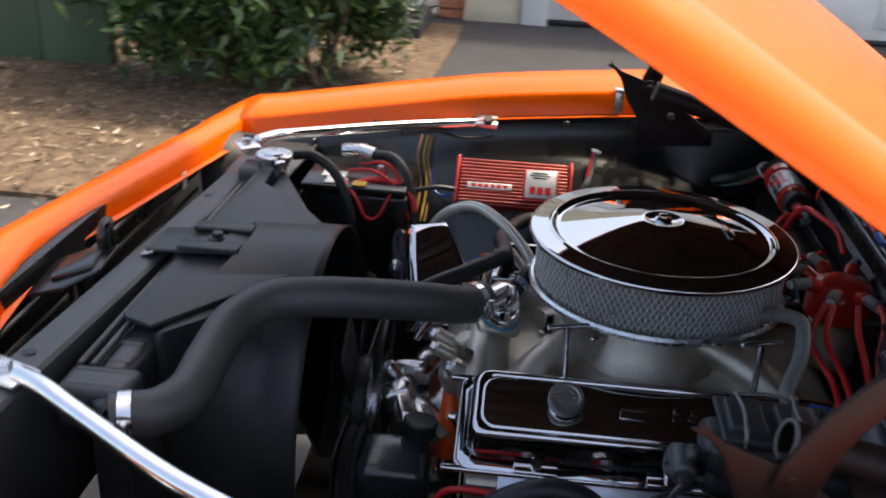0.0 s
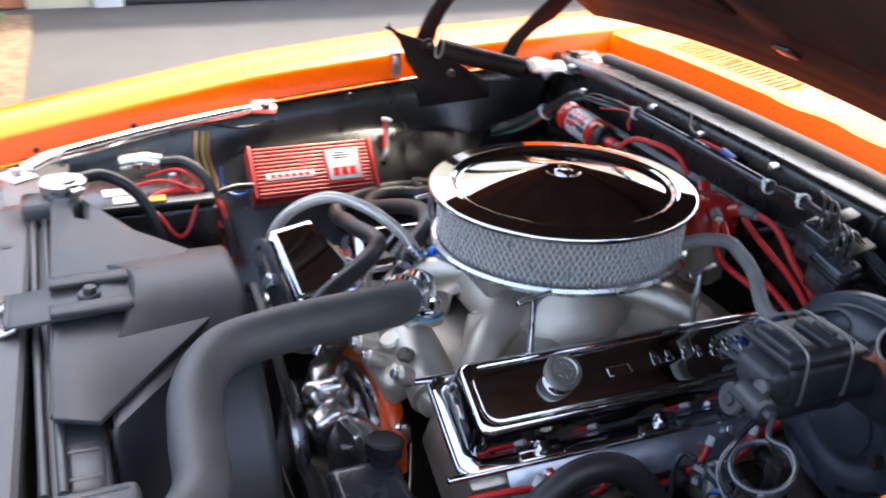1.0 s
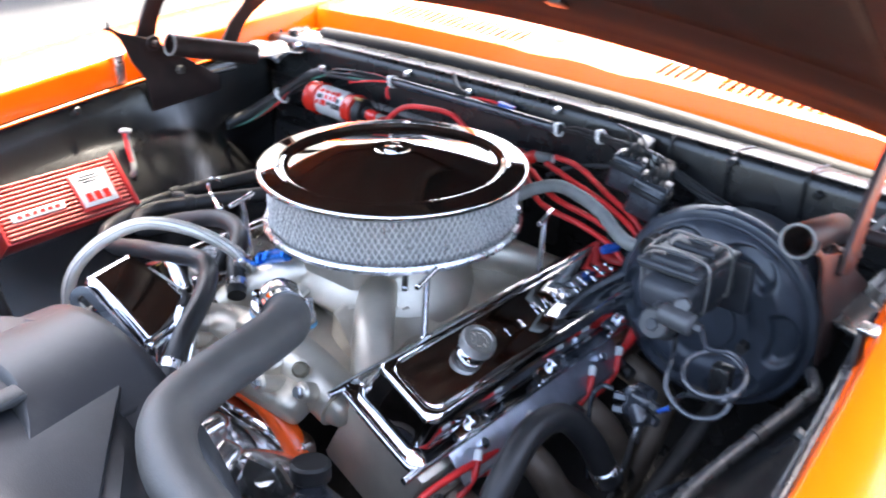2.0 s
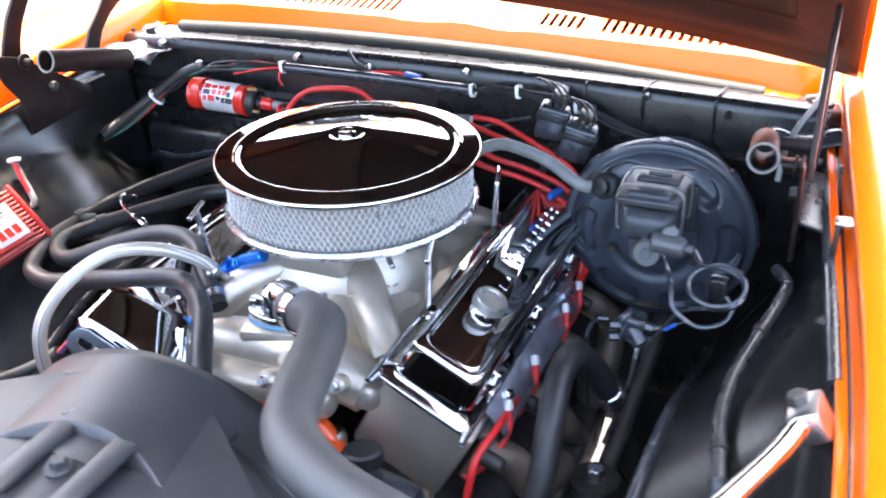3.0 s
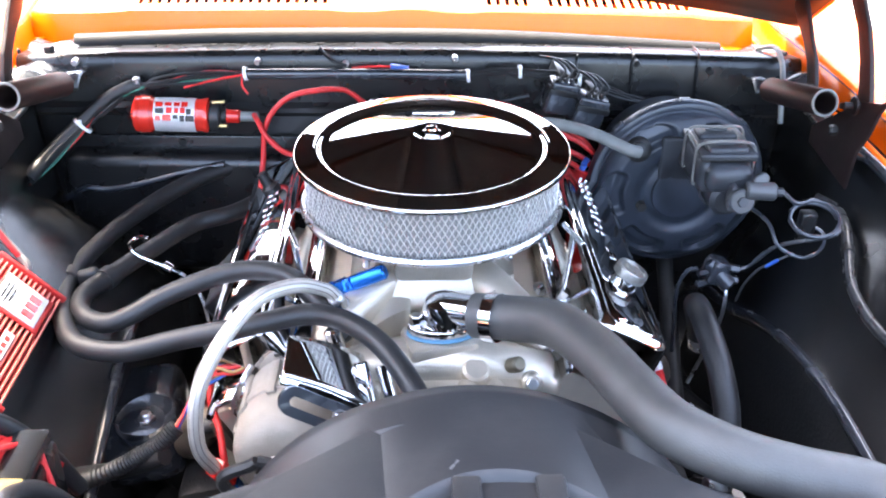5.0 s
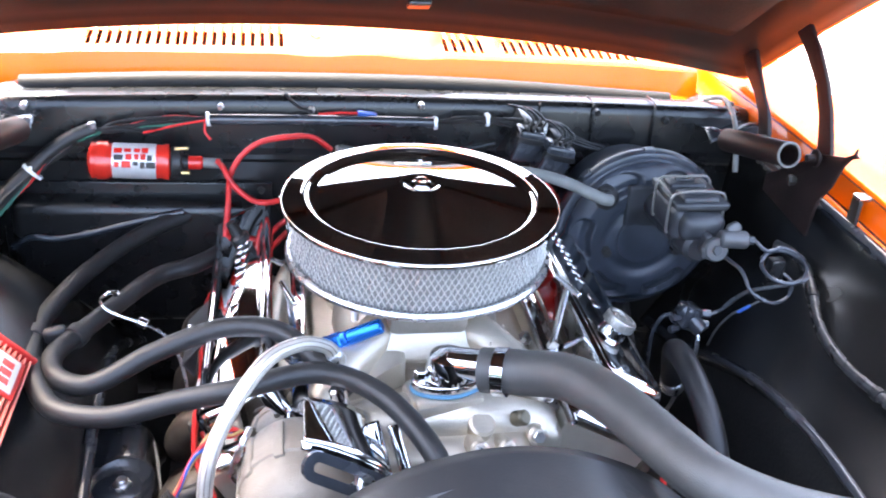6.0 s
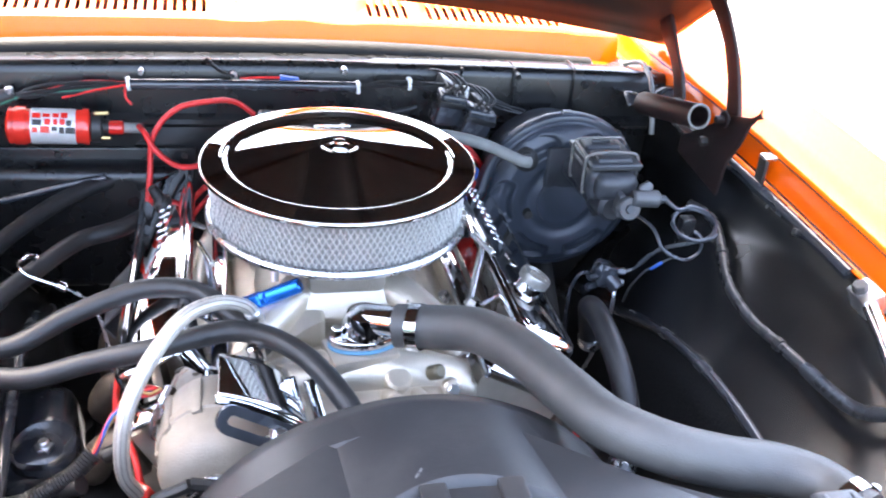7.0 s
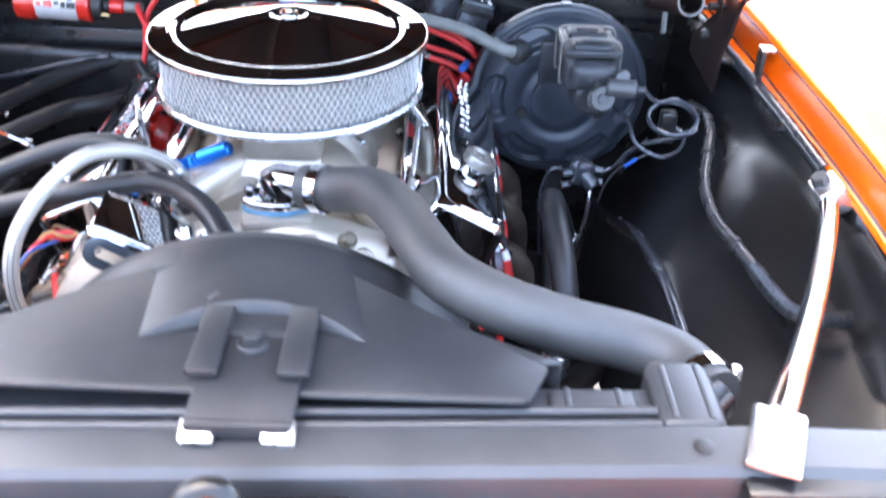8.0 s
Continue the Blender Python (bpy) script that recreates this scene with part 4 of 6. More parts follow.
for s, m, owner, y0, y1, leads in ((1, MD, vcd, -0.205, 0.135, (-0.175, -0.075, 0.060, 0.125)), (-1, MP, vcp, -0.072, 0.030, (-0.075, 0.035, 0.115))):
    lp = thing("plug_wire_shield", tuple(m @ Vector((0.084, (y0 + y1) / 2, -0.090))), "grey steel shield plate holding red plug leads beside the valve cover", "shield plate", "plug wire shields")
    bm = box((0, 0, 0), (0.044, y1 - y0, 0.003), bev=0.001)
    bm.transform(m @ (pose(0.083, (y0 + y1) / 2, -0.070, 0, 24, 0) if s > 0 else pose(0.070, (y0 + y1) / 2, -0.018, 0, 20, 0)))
    # Sky sheen is in the colour: driver plate paler and bluer, passenger plate darker.
    part("plate", bm, mat("shield_steel_side_sheen", (0.42, 0.45, 0.51) if s > 0 else (0.20, 0.21, 0.23), 0.3, 0.85, 0, 0.2, 30, 0.15, 200), lp)
    bm = box((0, 0, 0), (0.003, y1 - y0, 0.024), bev=0.001)
    bm.transform(m @ (pose(0.1025, (y0 + y1) / 2, -0.090, 0, 8, 0) if s > 0 else pose(0.0905, (y0 + y1) / 2, -0.038, 0, 8, 0)))
    part("turned_edge", bm, mat("grey_shield_steel_edge", (0.16, 0.17, 0.19), 0.35, 0.85, 0, 0.2, 30, 0.15, 200), lp)
    for y in leads:
        a, b = m @ Vector((0.090, y, -0.064)), m @ Vector((0.104, y - 0.016, -0.082))
        ld = part("plug_lead", tube([a, b, m @ Vector((0.106, y - 0.045, -0.112)), m @ Vector((0.090, y - 0.066, -0.138))], 0.0046, 10, 6), REDWIRE, lp, "red plug lead")
        part("end_clip", rod(m @ Vector((0.084, y + 0.006, -0.060)), a.lerp(b, 0.15), 0.0054, 10, None, 0.001), WHITEPL, ld, "white end clip")
    for y in ((y0 + 0.05), (y1 - 0.04)):
        q = -0.068 if s > 0 else -0.020
        part("bolt", hexnut(m @ Vector((0.080, y, q)), m @ Vector((0.082, y, q + 0.008)), 0.007 if s > 0 else 0.005), CHROME, lp)
    if s < 0:
        part("post", rod(m @ Vector((0.070, -0.02, -0.019)), m @ Vector((0.060, -0.02, -0.060)), 0.005, 10), DARKIRON, lp)
# breather grommet on the passenger's cover
gm = MP @ Matrix.Translation((0.0, 0.145, 0))
single("breather_grommet", lathe([(0.014, 0), (0.014, 0.006), (0.009, 0.01), (0.007, 0.03), (0, 0.03)], gm, 20), RUBBER, tuple(gm.translation), "black rubber grommet on the chrome valve cover", "grommet")

# ---- air cleaner ----
ac = thing("air_cleaner", (0, 0, 0.835), "round chrome air cleaner with a meshed filter element", "air cleaner")
part("base", lathe([(0.06, 0.822), (0.10, 0.826), (0.15, 0.838), (0.168, 0.840), (0.1735, 0.842), (0.1745, 0.847), (0.172, 0.851), (0.168, 0.851), (0.166, 0.846), (0.06, 0.846)], None, 96), STEEL, ac, "plain bright steel base pan")
bm = bmesh.new()
N_PLEAT = 150
rings = []
for z in (0.846, 0.919):
    rings.append([bm.verts.new(((0.1645 - (0.004 if k % 2 else 0)) * math.cos(math.pi * k / N_PLEAT), (0.1645 - (0.004 if k % 2 else 0)) * math.sin(math.pi * k / N_PLEAT), z)) for k in range(2 * N_PLEAT)])
for k in range(2 * N_PLEAT):
    j = (k + 1) % (2 * N_PLEAT)
    bm.faces.new((rings[0][k], rings[0][j], rings[1][j], rings[1][k]))
part("filter_element", bm, mat("grey_filter_paper", (0.27, 0.262, 0.255), 0.8, 0, 0, 0.1, 60), ac, "pale grey pleated paper", angle=10)
bm = bmesh.new()
NW = 128
for sgn in (-1, 1):
    for k in range(NW):
        prev = None
        for j in range(9):
            z = lerp(0.848, 0.918, j / 8)
            a = 2 * math.pi * (k + sgn * j * 0.62) / NW
            r = 0.1665 + 0.0006 * (1 if (j + k) % 2 else -1) * sgn
            quad = [bm.verts.new((r * math.cos(a + d), r * math.sin(a + d), z)) for d in (-0.0042, 0.0042)]
            if prev:
                bm.faces.new((prev[0], prev[1], quad[1], quad[0]))
            prev = quad
part("wire_mesh", bm, mat("mesh_wire", (0.66, 0.64, 0.61), 0.3, 0.9, 0, 0.1, 80), ac, "expanded metal mesh", thick=0.0006, kind="stuff")
part("top_ring", lathe([(0.158, 0.912), (0.169, 0.912), (0.170, 0.919), (0.158, 0.919)], None, 96), RUBBER, ac)
LID = [(0.170, 0.917), (0.1745, 0.9130), (0.178, 0.9132), (0.1795, 0.9160), (0.1794, 0.9190), (0.1784, 0.9213), (0.1768, 0.9223), (0.1748, 0.9227), (0.1545, 0.9239), (0.1526, 0.9244), (0.1508, 0.9256), (0.1490, 0.9259), (0.1472, 0.9242), (0.1455, 0.9220), (0.1435, 0.9200), (0.1405, 0.9194), (0.136, 0.9202), (0.09, 0.9298), (0.060, 0.9359), (0.040, 0.9397), (0.030, 0.9413), (0.0262, 0.9416), (0.0228, 0.9409), (0.021, 0.9396), (0.017, 0.9388), (0.0, 0.9388)]
lid = part("lid", lathe(LID, None, 128), SMOKECHROME, ac, "mirror chrome domed lid", angle=60)
nut = part("wing_nut", lathe([(0.0115, 0.9390), (0.0115, 0.942), (0.009, 0.9435), (0.0075, 0.9445), (0.007, 0.947), (0.0045, 0.9485), (0, 0.949)], None, 24), CHROME, ac)
# embossed badge behind the nut, as plain bars
for dx, dy, w, h in ((0, 0.088, 0.05, 0.008), (0, 0.088, 0.02, 0.016)):
    part("badge_bar", box((dx, dy, 0.9305), (w, h, 0.0010), (-11.6, 0, 0), bev=0.0005), SMOKECHROME, lid)
carb = thing("carburettor", (0, 0, 0.80), "dull alloy carburettor below the air cleaner", "carburettor")
part("body", box((0, 0.0, 0.818), (0.12, 0.16, 0.036), bev=0.008), ALTCAST, carb)
part("fuel_bowl", box((0, -0.10, 0.812), (0.1, 0.05, 0.045), bev=0.01), ALTCAST, carb)
part("linkage", rod((0.07, -0.05, 0.806), (0.10, -0.085, 0.80), 0.004, 8), STEEL, carb)
part("vacuum_port", tube([(-0.065, -0.03, 0.81), (-0.085, -0.055, 0.80), (-0.088, -0.07, 0.78)], 0.005, 8, 5), STEEL, carb)

# ---- brake booster and master cylinder ----
bo = thing("brake_booster", (0.379, 0.25, 0.766), "large round black brake booster on the firewall", "brake booster")
BM = axis((0.380, 0.312, 0.766), (0.386, 0.10, 0.762))
part("shell", lathe([(0.07, 0.0), (0.104, 0.012), (0.110, 0.035), (0.112, 0.090), (0.126, 0.097), (0.1355, 0.099), (0.1375, 0.103), (0.1380, 0.108), (0.1375, 0.115), (0.1355, 0.120), (0.1310, 0.122), (0.1265, 0.1215), (0.1240, 0.1235)], BM, 96), BOOSTERM, bo)


UP = BM.to_3x3().inverted() @ Vector((0, 0, 1))
UP = math.atan2(UP.y, UP.x) + math.pi / 3


def face_plate(u, v):
    """Pressed front of the booster: a smooth dome with six kidney-shaped pockets near the rim."""
    a, r = u * math.tau, lerp(0.1245, 0.030, v)
    rise = 0.126 + 0.020 * min(1.0, (0.1245 - r) / 0.022) ** 0.6
    off = (a - UP) % (math.pi / 3) - math.pi / 6
    edge = (abs(r - 0.100 - 0.004 * math.cos(off * 6)) / 0.0155) ** 3 + (abs(off) / 0.36) ** 3
    sink = max(0.0, min(1.0, (1.25 - edge) / 0.8))
    hub = 0.006 * math.exp(-((r - 0.058) / 0.010) ** 2)
    return BM @ Vector((r * math.cos(a), r * math.sin(a), rise - 0.0135 * sink * sink * (3 - 2 * sink) - hub + (0.004 if r < 0.045 else 0)))


part("pressed_face", sheet(face_plate, 168, 44), BOOSTERM, bo, "domed black face with pressed lobes", angle=80)
part("face_hub", lathe([(0.046, 0.140), (0.044, 0.149), (0.036, 0.151), (0, 0.151)], BM, 40), BOOSTERM, bo)
for a, r in ((200, 0.062), (340, 0.062)):
    q = BM @ Vector((r * math.cos(radians(a)), r * math.sin(radians(a)), 0.138))
    part("stud_nut", hexnut(q, q + Vector((0, -0.016, 0)), 0.008), DARKIRON, bo)
for k in range(8):
    tmp = box((0, 0, 0), (0.005, 0.018, 0.016), bev=0.002, seg=1)
    tmp.transform(BM @ pose(0.1372 * math.cos(radians(45 * k)), 0.1372 * math.sin(radians(45 * k)), 0.109, 0, 0, 45 * k))
    part("crimp_tab", tmp, BOOSTERM, bo)
part("check_valve", lathe([(0, -0.02), (0.019, -0.02), (0.019, 0.004), (0.016, 0.007), (0.0125, 0.008), (0.0125, 0.022), (0.009, 0.024), (0, 0.024)], axis((0.312, 0.164, 0.838), (0.302, 0.120, 0.853)), 24), RUBBER, bo, "black rubber check valve grommet")
mc = thing("master_cylinder", (0.40, 0.06, 0.82), "black cast brake master cylinder with wire bail clips", "master cylinder")


def soft_block(c, s, r, rot=(0, 0, 0)):
    return box(c, s, rot, bev=r, seg=4)


BAILM = mat("dull_wire", (0.24, 0.23, 0.22), 0.42, 0.7, 0, 0.15, 60)
CASTBLACK = mat("black_cast_iron_paint", (0.028, 0.030, 0.035), 0.44, 0, 0, 0.35, 30, 0.25, 260, 0.1, dust=0.1, spec=0.45)
MY = 0.070
part("reservoir", soft_block((0.400, MY, 0.857), (0.072, 0.094, 0.050), 0.013, (-2, 0, 0)), CASTBLACK, mc)
part("cover_gasket", soft_block((0.400, MY, 0.8845), (0.076, 0.098, 0.005), 0.002, (-2, 0, 0)), RUBBER, mc, "black rubber cover gasket")
part("cover", soft_block((0.400, MY, 0.8895), (0.079, 0.102, 0.007), 0.003, (-2, 0, 0)), CASTBLACK, mc)
for dy in (-0.025, 0.025):
    part("cover_dome", soft_block((0.400, MY + dy, 0.8945 - dy * 0.035), (0.054, 0.038, 0.010), 0.0045, (-2, 0, 0)), CASTBLACK, mc)
    part("cover_rib", soft_block((0.400, MY + dy, 0.9000 - dy * 0.035), (0.030, 0.008, 0.004), 0.0018, (-2, 0, 0)), CASTBLACK, mc)
for dy in (-0.030, 0.026):
    part("bail_wire", tube([(0.3635, MY + dy, 0.842), (0.3600, MY + dy, 0.846), (0.3590, MY + dy, 0.885), (0.362, MY + dy, 0.8985), (0.372, MY + dy, 0.9035), (0.40, MY + dy * 0.9, 0.9045), (0.428, MY + dy, 0.9035), (0.438, MY + dy, 0.8985), (0.441, MY + dy, 0.885), (0.440, MY + dy, 0.846), (0.4365, MY + dy, 0.842)], 0.0019, 8, 6), BAILM, mc, "dull wire bail")
part("bail_bar", tube([(0.362, MY - 0.030, 0.898), (0.361, MY, 0.9), (0.362, MY + 0.026, 0.898)], 0.0019, 8, 4), BAILM, mc)
part("bore", rod((0.396, 0.172, 0.826), (0.404, 0.012, 0.829), 0.024, 28), CASTBLACK, mc)
for y in (0.05, 0.11):
    part("bore_rib", lathe([(0.024, -0.004), (0.0265, -0.003), (0.0265, 0.003), (0.024, 0.004)], axis((0.400, y, 0.828), (0.404, y - 0.1, 0.829)), 28), CASTBLACK, mc)
part("front_chamber", soft_block((0.403, 0.026, 0.861), (0.064, 0.040, 0.040), 0.014, (6, 0, 0)), CASTBLACK, mc, "smooth rounded front chamber")
part("web", soft_block((0.405, 0.004, 0.843), (0.010, 0.026, 0.034), 0.004), CASTBLACK, mc)
pl2 = part("line_bracket", prism([(-0.018, -0.014), (0.004, -0.019), (0.016, -0.006), (0.030, 0.006), (0.036, 0.026), (0.028, 0.034), (0.016, 0.030), (0.010, 0.012), (-0.012, 0.012), (-0.020, 0.0)], Matrix(((1, 0, 0.1, 0.411), (0, 0.25, -0.97, -0.010), (0.1, 0.97, 0.25, 0.845), (0, 0, 0, 1))), 0.009, 0.003), COREM, mc, "worn greyish bracket")
part("lug", lathe([(0.006, 0), (0.015, 0), (0.017, 0.002), (0.017, 0.010), (0.015, 0.012), (0.006, 0.012)], axis((0.411, -0.012, 0.843), (0.412, -0.032, 0.848)), 28), COREM, pl2)
part("lug_bolt", hexnut((0.411, -0.016, 0.844), (0.4115, -0.027, 0.847), 0.0075), CASTBLACK, pl2)
part("port", rod((0.415, -0.014, 0.859), (0.456, -0.016, 0.857), 0.0125, 20, None, 0.003), COREM, mc)
part("line_nut", hexnut((0.455, -0.016, 0.857), (0.466, -0.017, 0.857), 0.006), CASTBLACK, mc)
part("mount_flange", soft_block((0.394, 0.166, 0.822), (0.095, 0.012, 0.070), 0.005), CASTBLACK, mc)


# ---- ignition box on the passenger inner fender ----
ib = thing("ignition_box", (-0.53, -0.21, 0.73), "finned red ignition control box with a silver label plate", "ignition box")
IA = 47
IM = Matrix.Translation((-0.508, -0.212, 0.789)) @ pose(0, 0, 0, 0, IA, 0)      # x points down the face, y along, z out of it


def ibox(name, c, s, material, parent, label="", bev=0.002, m=IM):
    bm = box((0, 0, 0), s, bev=bev)
    bm.transform(m @ Matrix.Translation(c))
    return part(name, bm, material, parent, label)


ibox("case", (0, 0, -0.025), (0.094, 0.206, 0.046), RED, ib, bev=0.003)
for k in range(13):
    ibox("fin", (-0.042 + k * 0.007, 0, 0.002), (0.0028, 0.204, 0.012), REDRIM, ib, bev=0.0008)
for y in (-0.108, 0.108):
    ibox("end_plate", (0, y, -0.018), (0.098, 0.006, 0.056), RED, ib)
    for x in (-0.038, 0.038):
        ibox("foot", (x, y * 1.06, -0.046), (0.018, 0.02, 0.005), RED, ib)
pl = ibox("label_plate", (0.004, 0.052, 0.009), (0.066, 0.066, 0.004), RED, ib, bev=0.0015)
ibox("plate_face", (0.002, 0.052, 0.0115), (0.058, 0.058, 0.002), LABEL, pl, "silver label")
for k, (x, w, h) in enumerate(((-0.020, 0.030, 0.0018), (-0.015, 0.038, 0.0018), (-0.010, 0.026, 0.0018))):
    ibox("text_bar", (x, 0.050, 0.0128), (h, w, 0.0008), BLACK, pl, bev=0)
for k in range(3):
    ibox("logo_bar", (0.016, 0.037 + k * 0.0145, 0.0128), (0.015, 0.0105, 0.0008), REDPL, pl, bev=0)
ibox("name_strip", (0.012, -0.045, 0.0085), (0.013, 0.085, 0.002), LABEL, ib, bev=0.0005)
for k in range(6):
    ibox("text_bar", (0.012, -0.075 + k * 0.012, 0.0098), (0.006, 0.008, 0.0006), REDPL, ib, bev=0)
part("lead", tube([(-0.49, -0.318, 0.775), (-0.48, -0.36, 0.78), (-0.47, -0.41, 0.768), (-0.46, -0.45, 0.74)], 0.005, 8, 6), RUBBER, ib)
part("lead", tube([(-0.50, -0.318, 0.765), (-0.505, -0.35, 0.755), (-0.52, -0.37, 0.77), (-0.53, -0.37, 0.80)], 0.0022, 6, 6), BLUEPL, ib)

# wires on the inner fender
for k, (dx, m) in enumerate(((0, TAN), (0.012, YELLOW), (0.02, TAN))):
    single("loom_wire", tube([(-0.585 + dx * 0.3, -0.40 + dx, 0.85), (-0.565, -0.405 + dx, 0.81), (-0.545, -0.395 + dx, 0.76), (-0.50, -0.40 + dx, 0.70)], 0.0022, 6, 6), m, (-0.55, -0.4, 0.7), "thin tan loom wire hanging on the inner fender", "wire", "fender wires")
pr = thing("air_sensor", (-0.592, -0.06, 0.80), "grey sensor with a pink lead clipped to the inner fender", "sensor")
part("head", hexnut((-0.558, -0.060, 0.847), (-0.560, -0.058, 0.852), 0.0105), WHITEPL, pr)
part("stem", tube([(-0.558, -0.060, 0.847), (-0.545, -0.065, 0.825), (-0.532, -0.069, 0.806), (-0.522, -0.079, 0.786), (-0.572, -0.099, 0.756)], 0.0055, 8, 6), GREYHOSE, pr)
part("lead", tube([(-0.555, -0.064, 0.847), (-0.542, -0.069, 0.825), (-0.529, -0.073, 0.806)], 0.0034, 8, 6), REDWIRE, pr)

# ---- braces ----
def brace(s, pts, flat0, flat1, rear):
    t = thing("fender_brace", (pts[2][0], pts[2][1], pts[2][2]), "polished chrome fender brace bar with flattened bolted ends", "brace bar", "fender braces")
    part("bar", tube(pts, 0.0105, 16, 10), BARCHROME, t)
    part("flat_end", box(*flat0, bev=0.004), BRUSHED, t)
    b = part("flat_end", box(*flat1, bev=0.004), BRUSHED, t)
    part("bolt", hexnut(rear, Vector(rear) + Vector((-s * 0.006, 0, 0.012)), 0.010), DARKIRON, b)
    f = Vector(flat0[0])
    part("bolt", hexnut(f + Vector((0, 0, 0.002)), f + Vector((0, 0, 0.012)), 0.0085), STEEL, t)
    return t


brace(-1, [(-0.365, -0.668, 0.886), (-0.41, -0.640, 0.884), (-0.45, -0.605, 0.878), (-0.53, -0.47, 0.876), (-0.60, -0.325, 0.874), (-0.614, -0.295, 0.872)], ((-0.345, -0.682, 0.882), (0.05, 0.038, 0.007), (0, 0, 35)), ((-0.617, -0.275, 0.868), (0.03, 0.045, 0.034), (0, 30, -5)), (-0.606, -0.272, 0.876))
brace(1, [(0.436, -0.685, 0.886), (0.454, -0.650, 0.886), (0.480, -0.60, 0.876), (0.537, -0.485, 0.856), (0.592, -0.36, 0.851), (0.612, -0.305, 0.853)], ((0.428, -0.705, 0.882), (0.038, 0.066, 0.007), (0, 0, -22)), ((0.620, -0.285, 0.852), (0.03, 0.04, 0.034), (0, -30, 0)), (0.610, -0.282, 0.862))
# inner rail on the passenger fender
single("fender_rail", tube([(-0.617, -0.22, 0.872), (-0.612, -0.05, 0.893), (-0.632, 0.2, 0.905), (-0.64, 0.29, 0.905)], 0.008, 10, 8), SMOKECHROME, (-0.62, 0, 0.88), "dark polished rail under the fender flange", "rail")
# Added bar that draws the highlight along the driver inner fender's rounded shoulder.
single("fender_rail", tube([(0.604, 0.10, 0.873), (0.613, 0.02, 0.868), (0.624, -0.08, 0.860), (0.633, -0.17, 0.852), (0.638, -0.22, 0.847)], 0.0095, 12, 8), GLOSSBLACK, (0.62, -0.06, 0.86), "glossy black bar added for the highlight on the inner fender shoulder", "rail")


# ---- hood hinges ----
def ring(c, toward, r, tr):
    d = (Vector(toward) - Vector(c)).normalized()
    e1 = d.cross(Vector((0, 0, 1))).normalized()
    e2 = d.cross(e1)
    return tube([Vector(c) + (e1 * math.cos(k * math.tau / 20) + e2 * math.sin(k * math.tau / 20)) * r for k in range(21)], tr, 6, 2)


def hinge(s):
    h = thing("hinge_linkage", (s * 0.58, 0.12, 0.88), "brown-black painted hood hinge with strap arms and a tube", "hood hinge", "hood hinges")
    x = s * 0.575
    zo = 0.0 if s > 0 else 0.012
    q = Matrix(((0, 0, s, x), (1, 0, 0, 0), (0, 1, 0, zo), (0, 0, 0, 1)))
    part("side_plate", prism([(-0.046, 1.001), (-0.043, 0.991), (-0.027, 0.980), (-0.001, 0.971), (0.03, 0.960), (0.061, 0.938), (0.11, 0.905), (0.16, 0.872), (0.16, 0.845), (0.018, 0.836), (0.010, 0.895), (-0.012, 0.928), (-0.027, 0.966), (-0.040, 0.982), (-0.056, 0.990), (-0.047, 0.992)], q, 0.005, 0.0015), HINGEM, h)
    part("spring_tube", lathe([(0.0155, 0.0), (0.0172, 0.0), (0.0182, 0.002), (0.0182, 0.168), (0.0148, 0.168), (0.0148, 0.0), (0.0155, 0.0)], axis((s * 0.531, 0.035, 0.957 + zo), (s * 0.519, 0.201, 0.912 + zo)), 28), HINGEM, h)
    part("tube_rim", ring((s * 0.531, 0.035, 0.957 + zo), (s * 0.519, 0.201, 0.912 + zo), 0.0172, 0.0018), GREYHOSE, h, "worn bare rim of the tube")
    part("front_arm", prism([(0.012, 0.945), (0.017, 0.967), (0.028, 0.990), (0.042, 1.016), (0.068, 1.050), (0.109, 1.087), (0.150, 1.112), (0.178, 1.092), (0.139, 1.070), (0.097, 1.040), (0.071, 1.005), (0.058, 0.978), (0.051, 0.953), (0.045, 0.935)], Matrix(((0, 0, s, x + s * (0.006 if s > 0 else 0.022)), (1, 0, 0, 0), (0, 1, 0, zo), (0, 0, 0, 1))), 0.007, 0.0015), HINGEM, h)
    part("rear_arm", prism([(0.180, 0.895), (0.193, 0.929), (0.209, 0.955), (0.236, 0.978), (0.260, 1.002), (0.295, 1.035), (0.342, 1.022), (0.300, 0.985), (0.266, 0.968), (0.238, 0.945), (0.222, 0.917), (0.212, 0.885)], Matrix(((0, 0, s, x + s * (0.006 if s > 0 else 0.022)), (1, 0, 0, 0), (0, 1, 0, zo), (0, 0, 0, 1))), 0.007, 0.0015), HINGEM, h)
    part("pivot", rod((s * 0.553, 0.028, 0.955 + zo), (x + s * 0.014, 0.028, 0.955 + zo), 0.0055, 14), HINGEM, h)
    part("washer", rod((s * 0.566, 0.028, 0.955 + zo), (s * 0.570, 0.028, 0.955 + zo), 0.013, 16), HINGEM, h)
    part("pivot", rod((s * 0.535, 0.195, 0.914 + zo), (x + s * 0.012, 0.195, 0.914 + zo), 0.009, 14), HINGEM, h)
    part("tube_saddle", box((s * 0.552, 0.10, 0.93 + zo), (0.044, 0.03, 0.006), (-15, 0, 0), bev=0.002), HINGEM, h)
    part("mount_foot", box((s * 0.60, 0.12, 0.872 + zo), (0.05, 0.16, 0.008), (0, s * 15, 0), bev=0.003), BLACK, h)
    part("bolt", rod((x - s * 0.012, 0.075, 0.90 + zo), (x, 0.075, 0.90 + zo), 0.008, 6), DARKIRON, h)

    def ledge(u, v):
        fold = 0.008 * max(0.0, math.sin(v * 10.0)) + 0.005 * math.sin(u * 9.0 + v * 4.0)
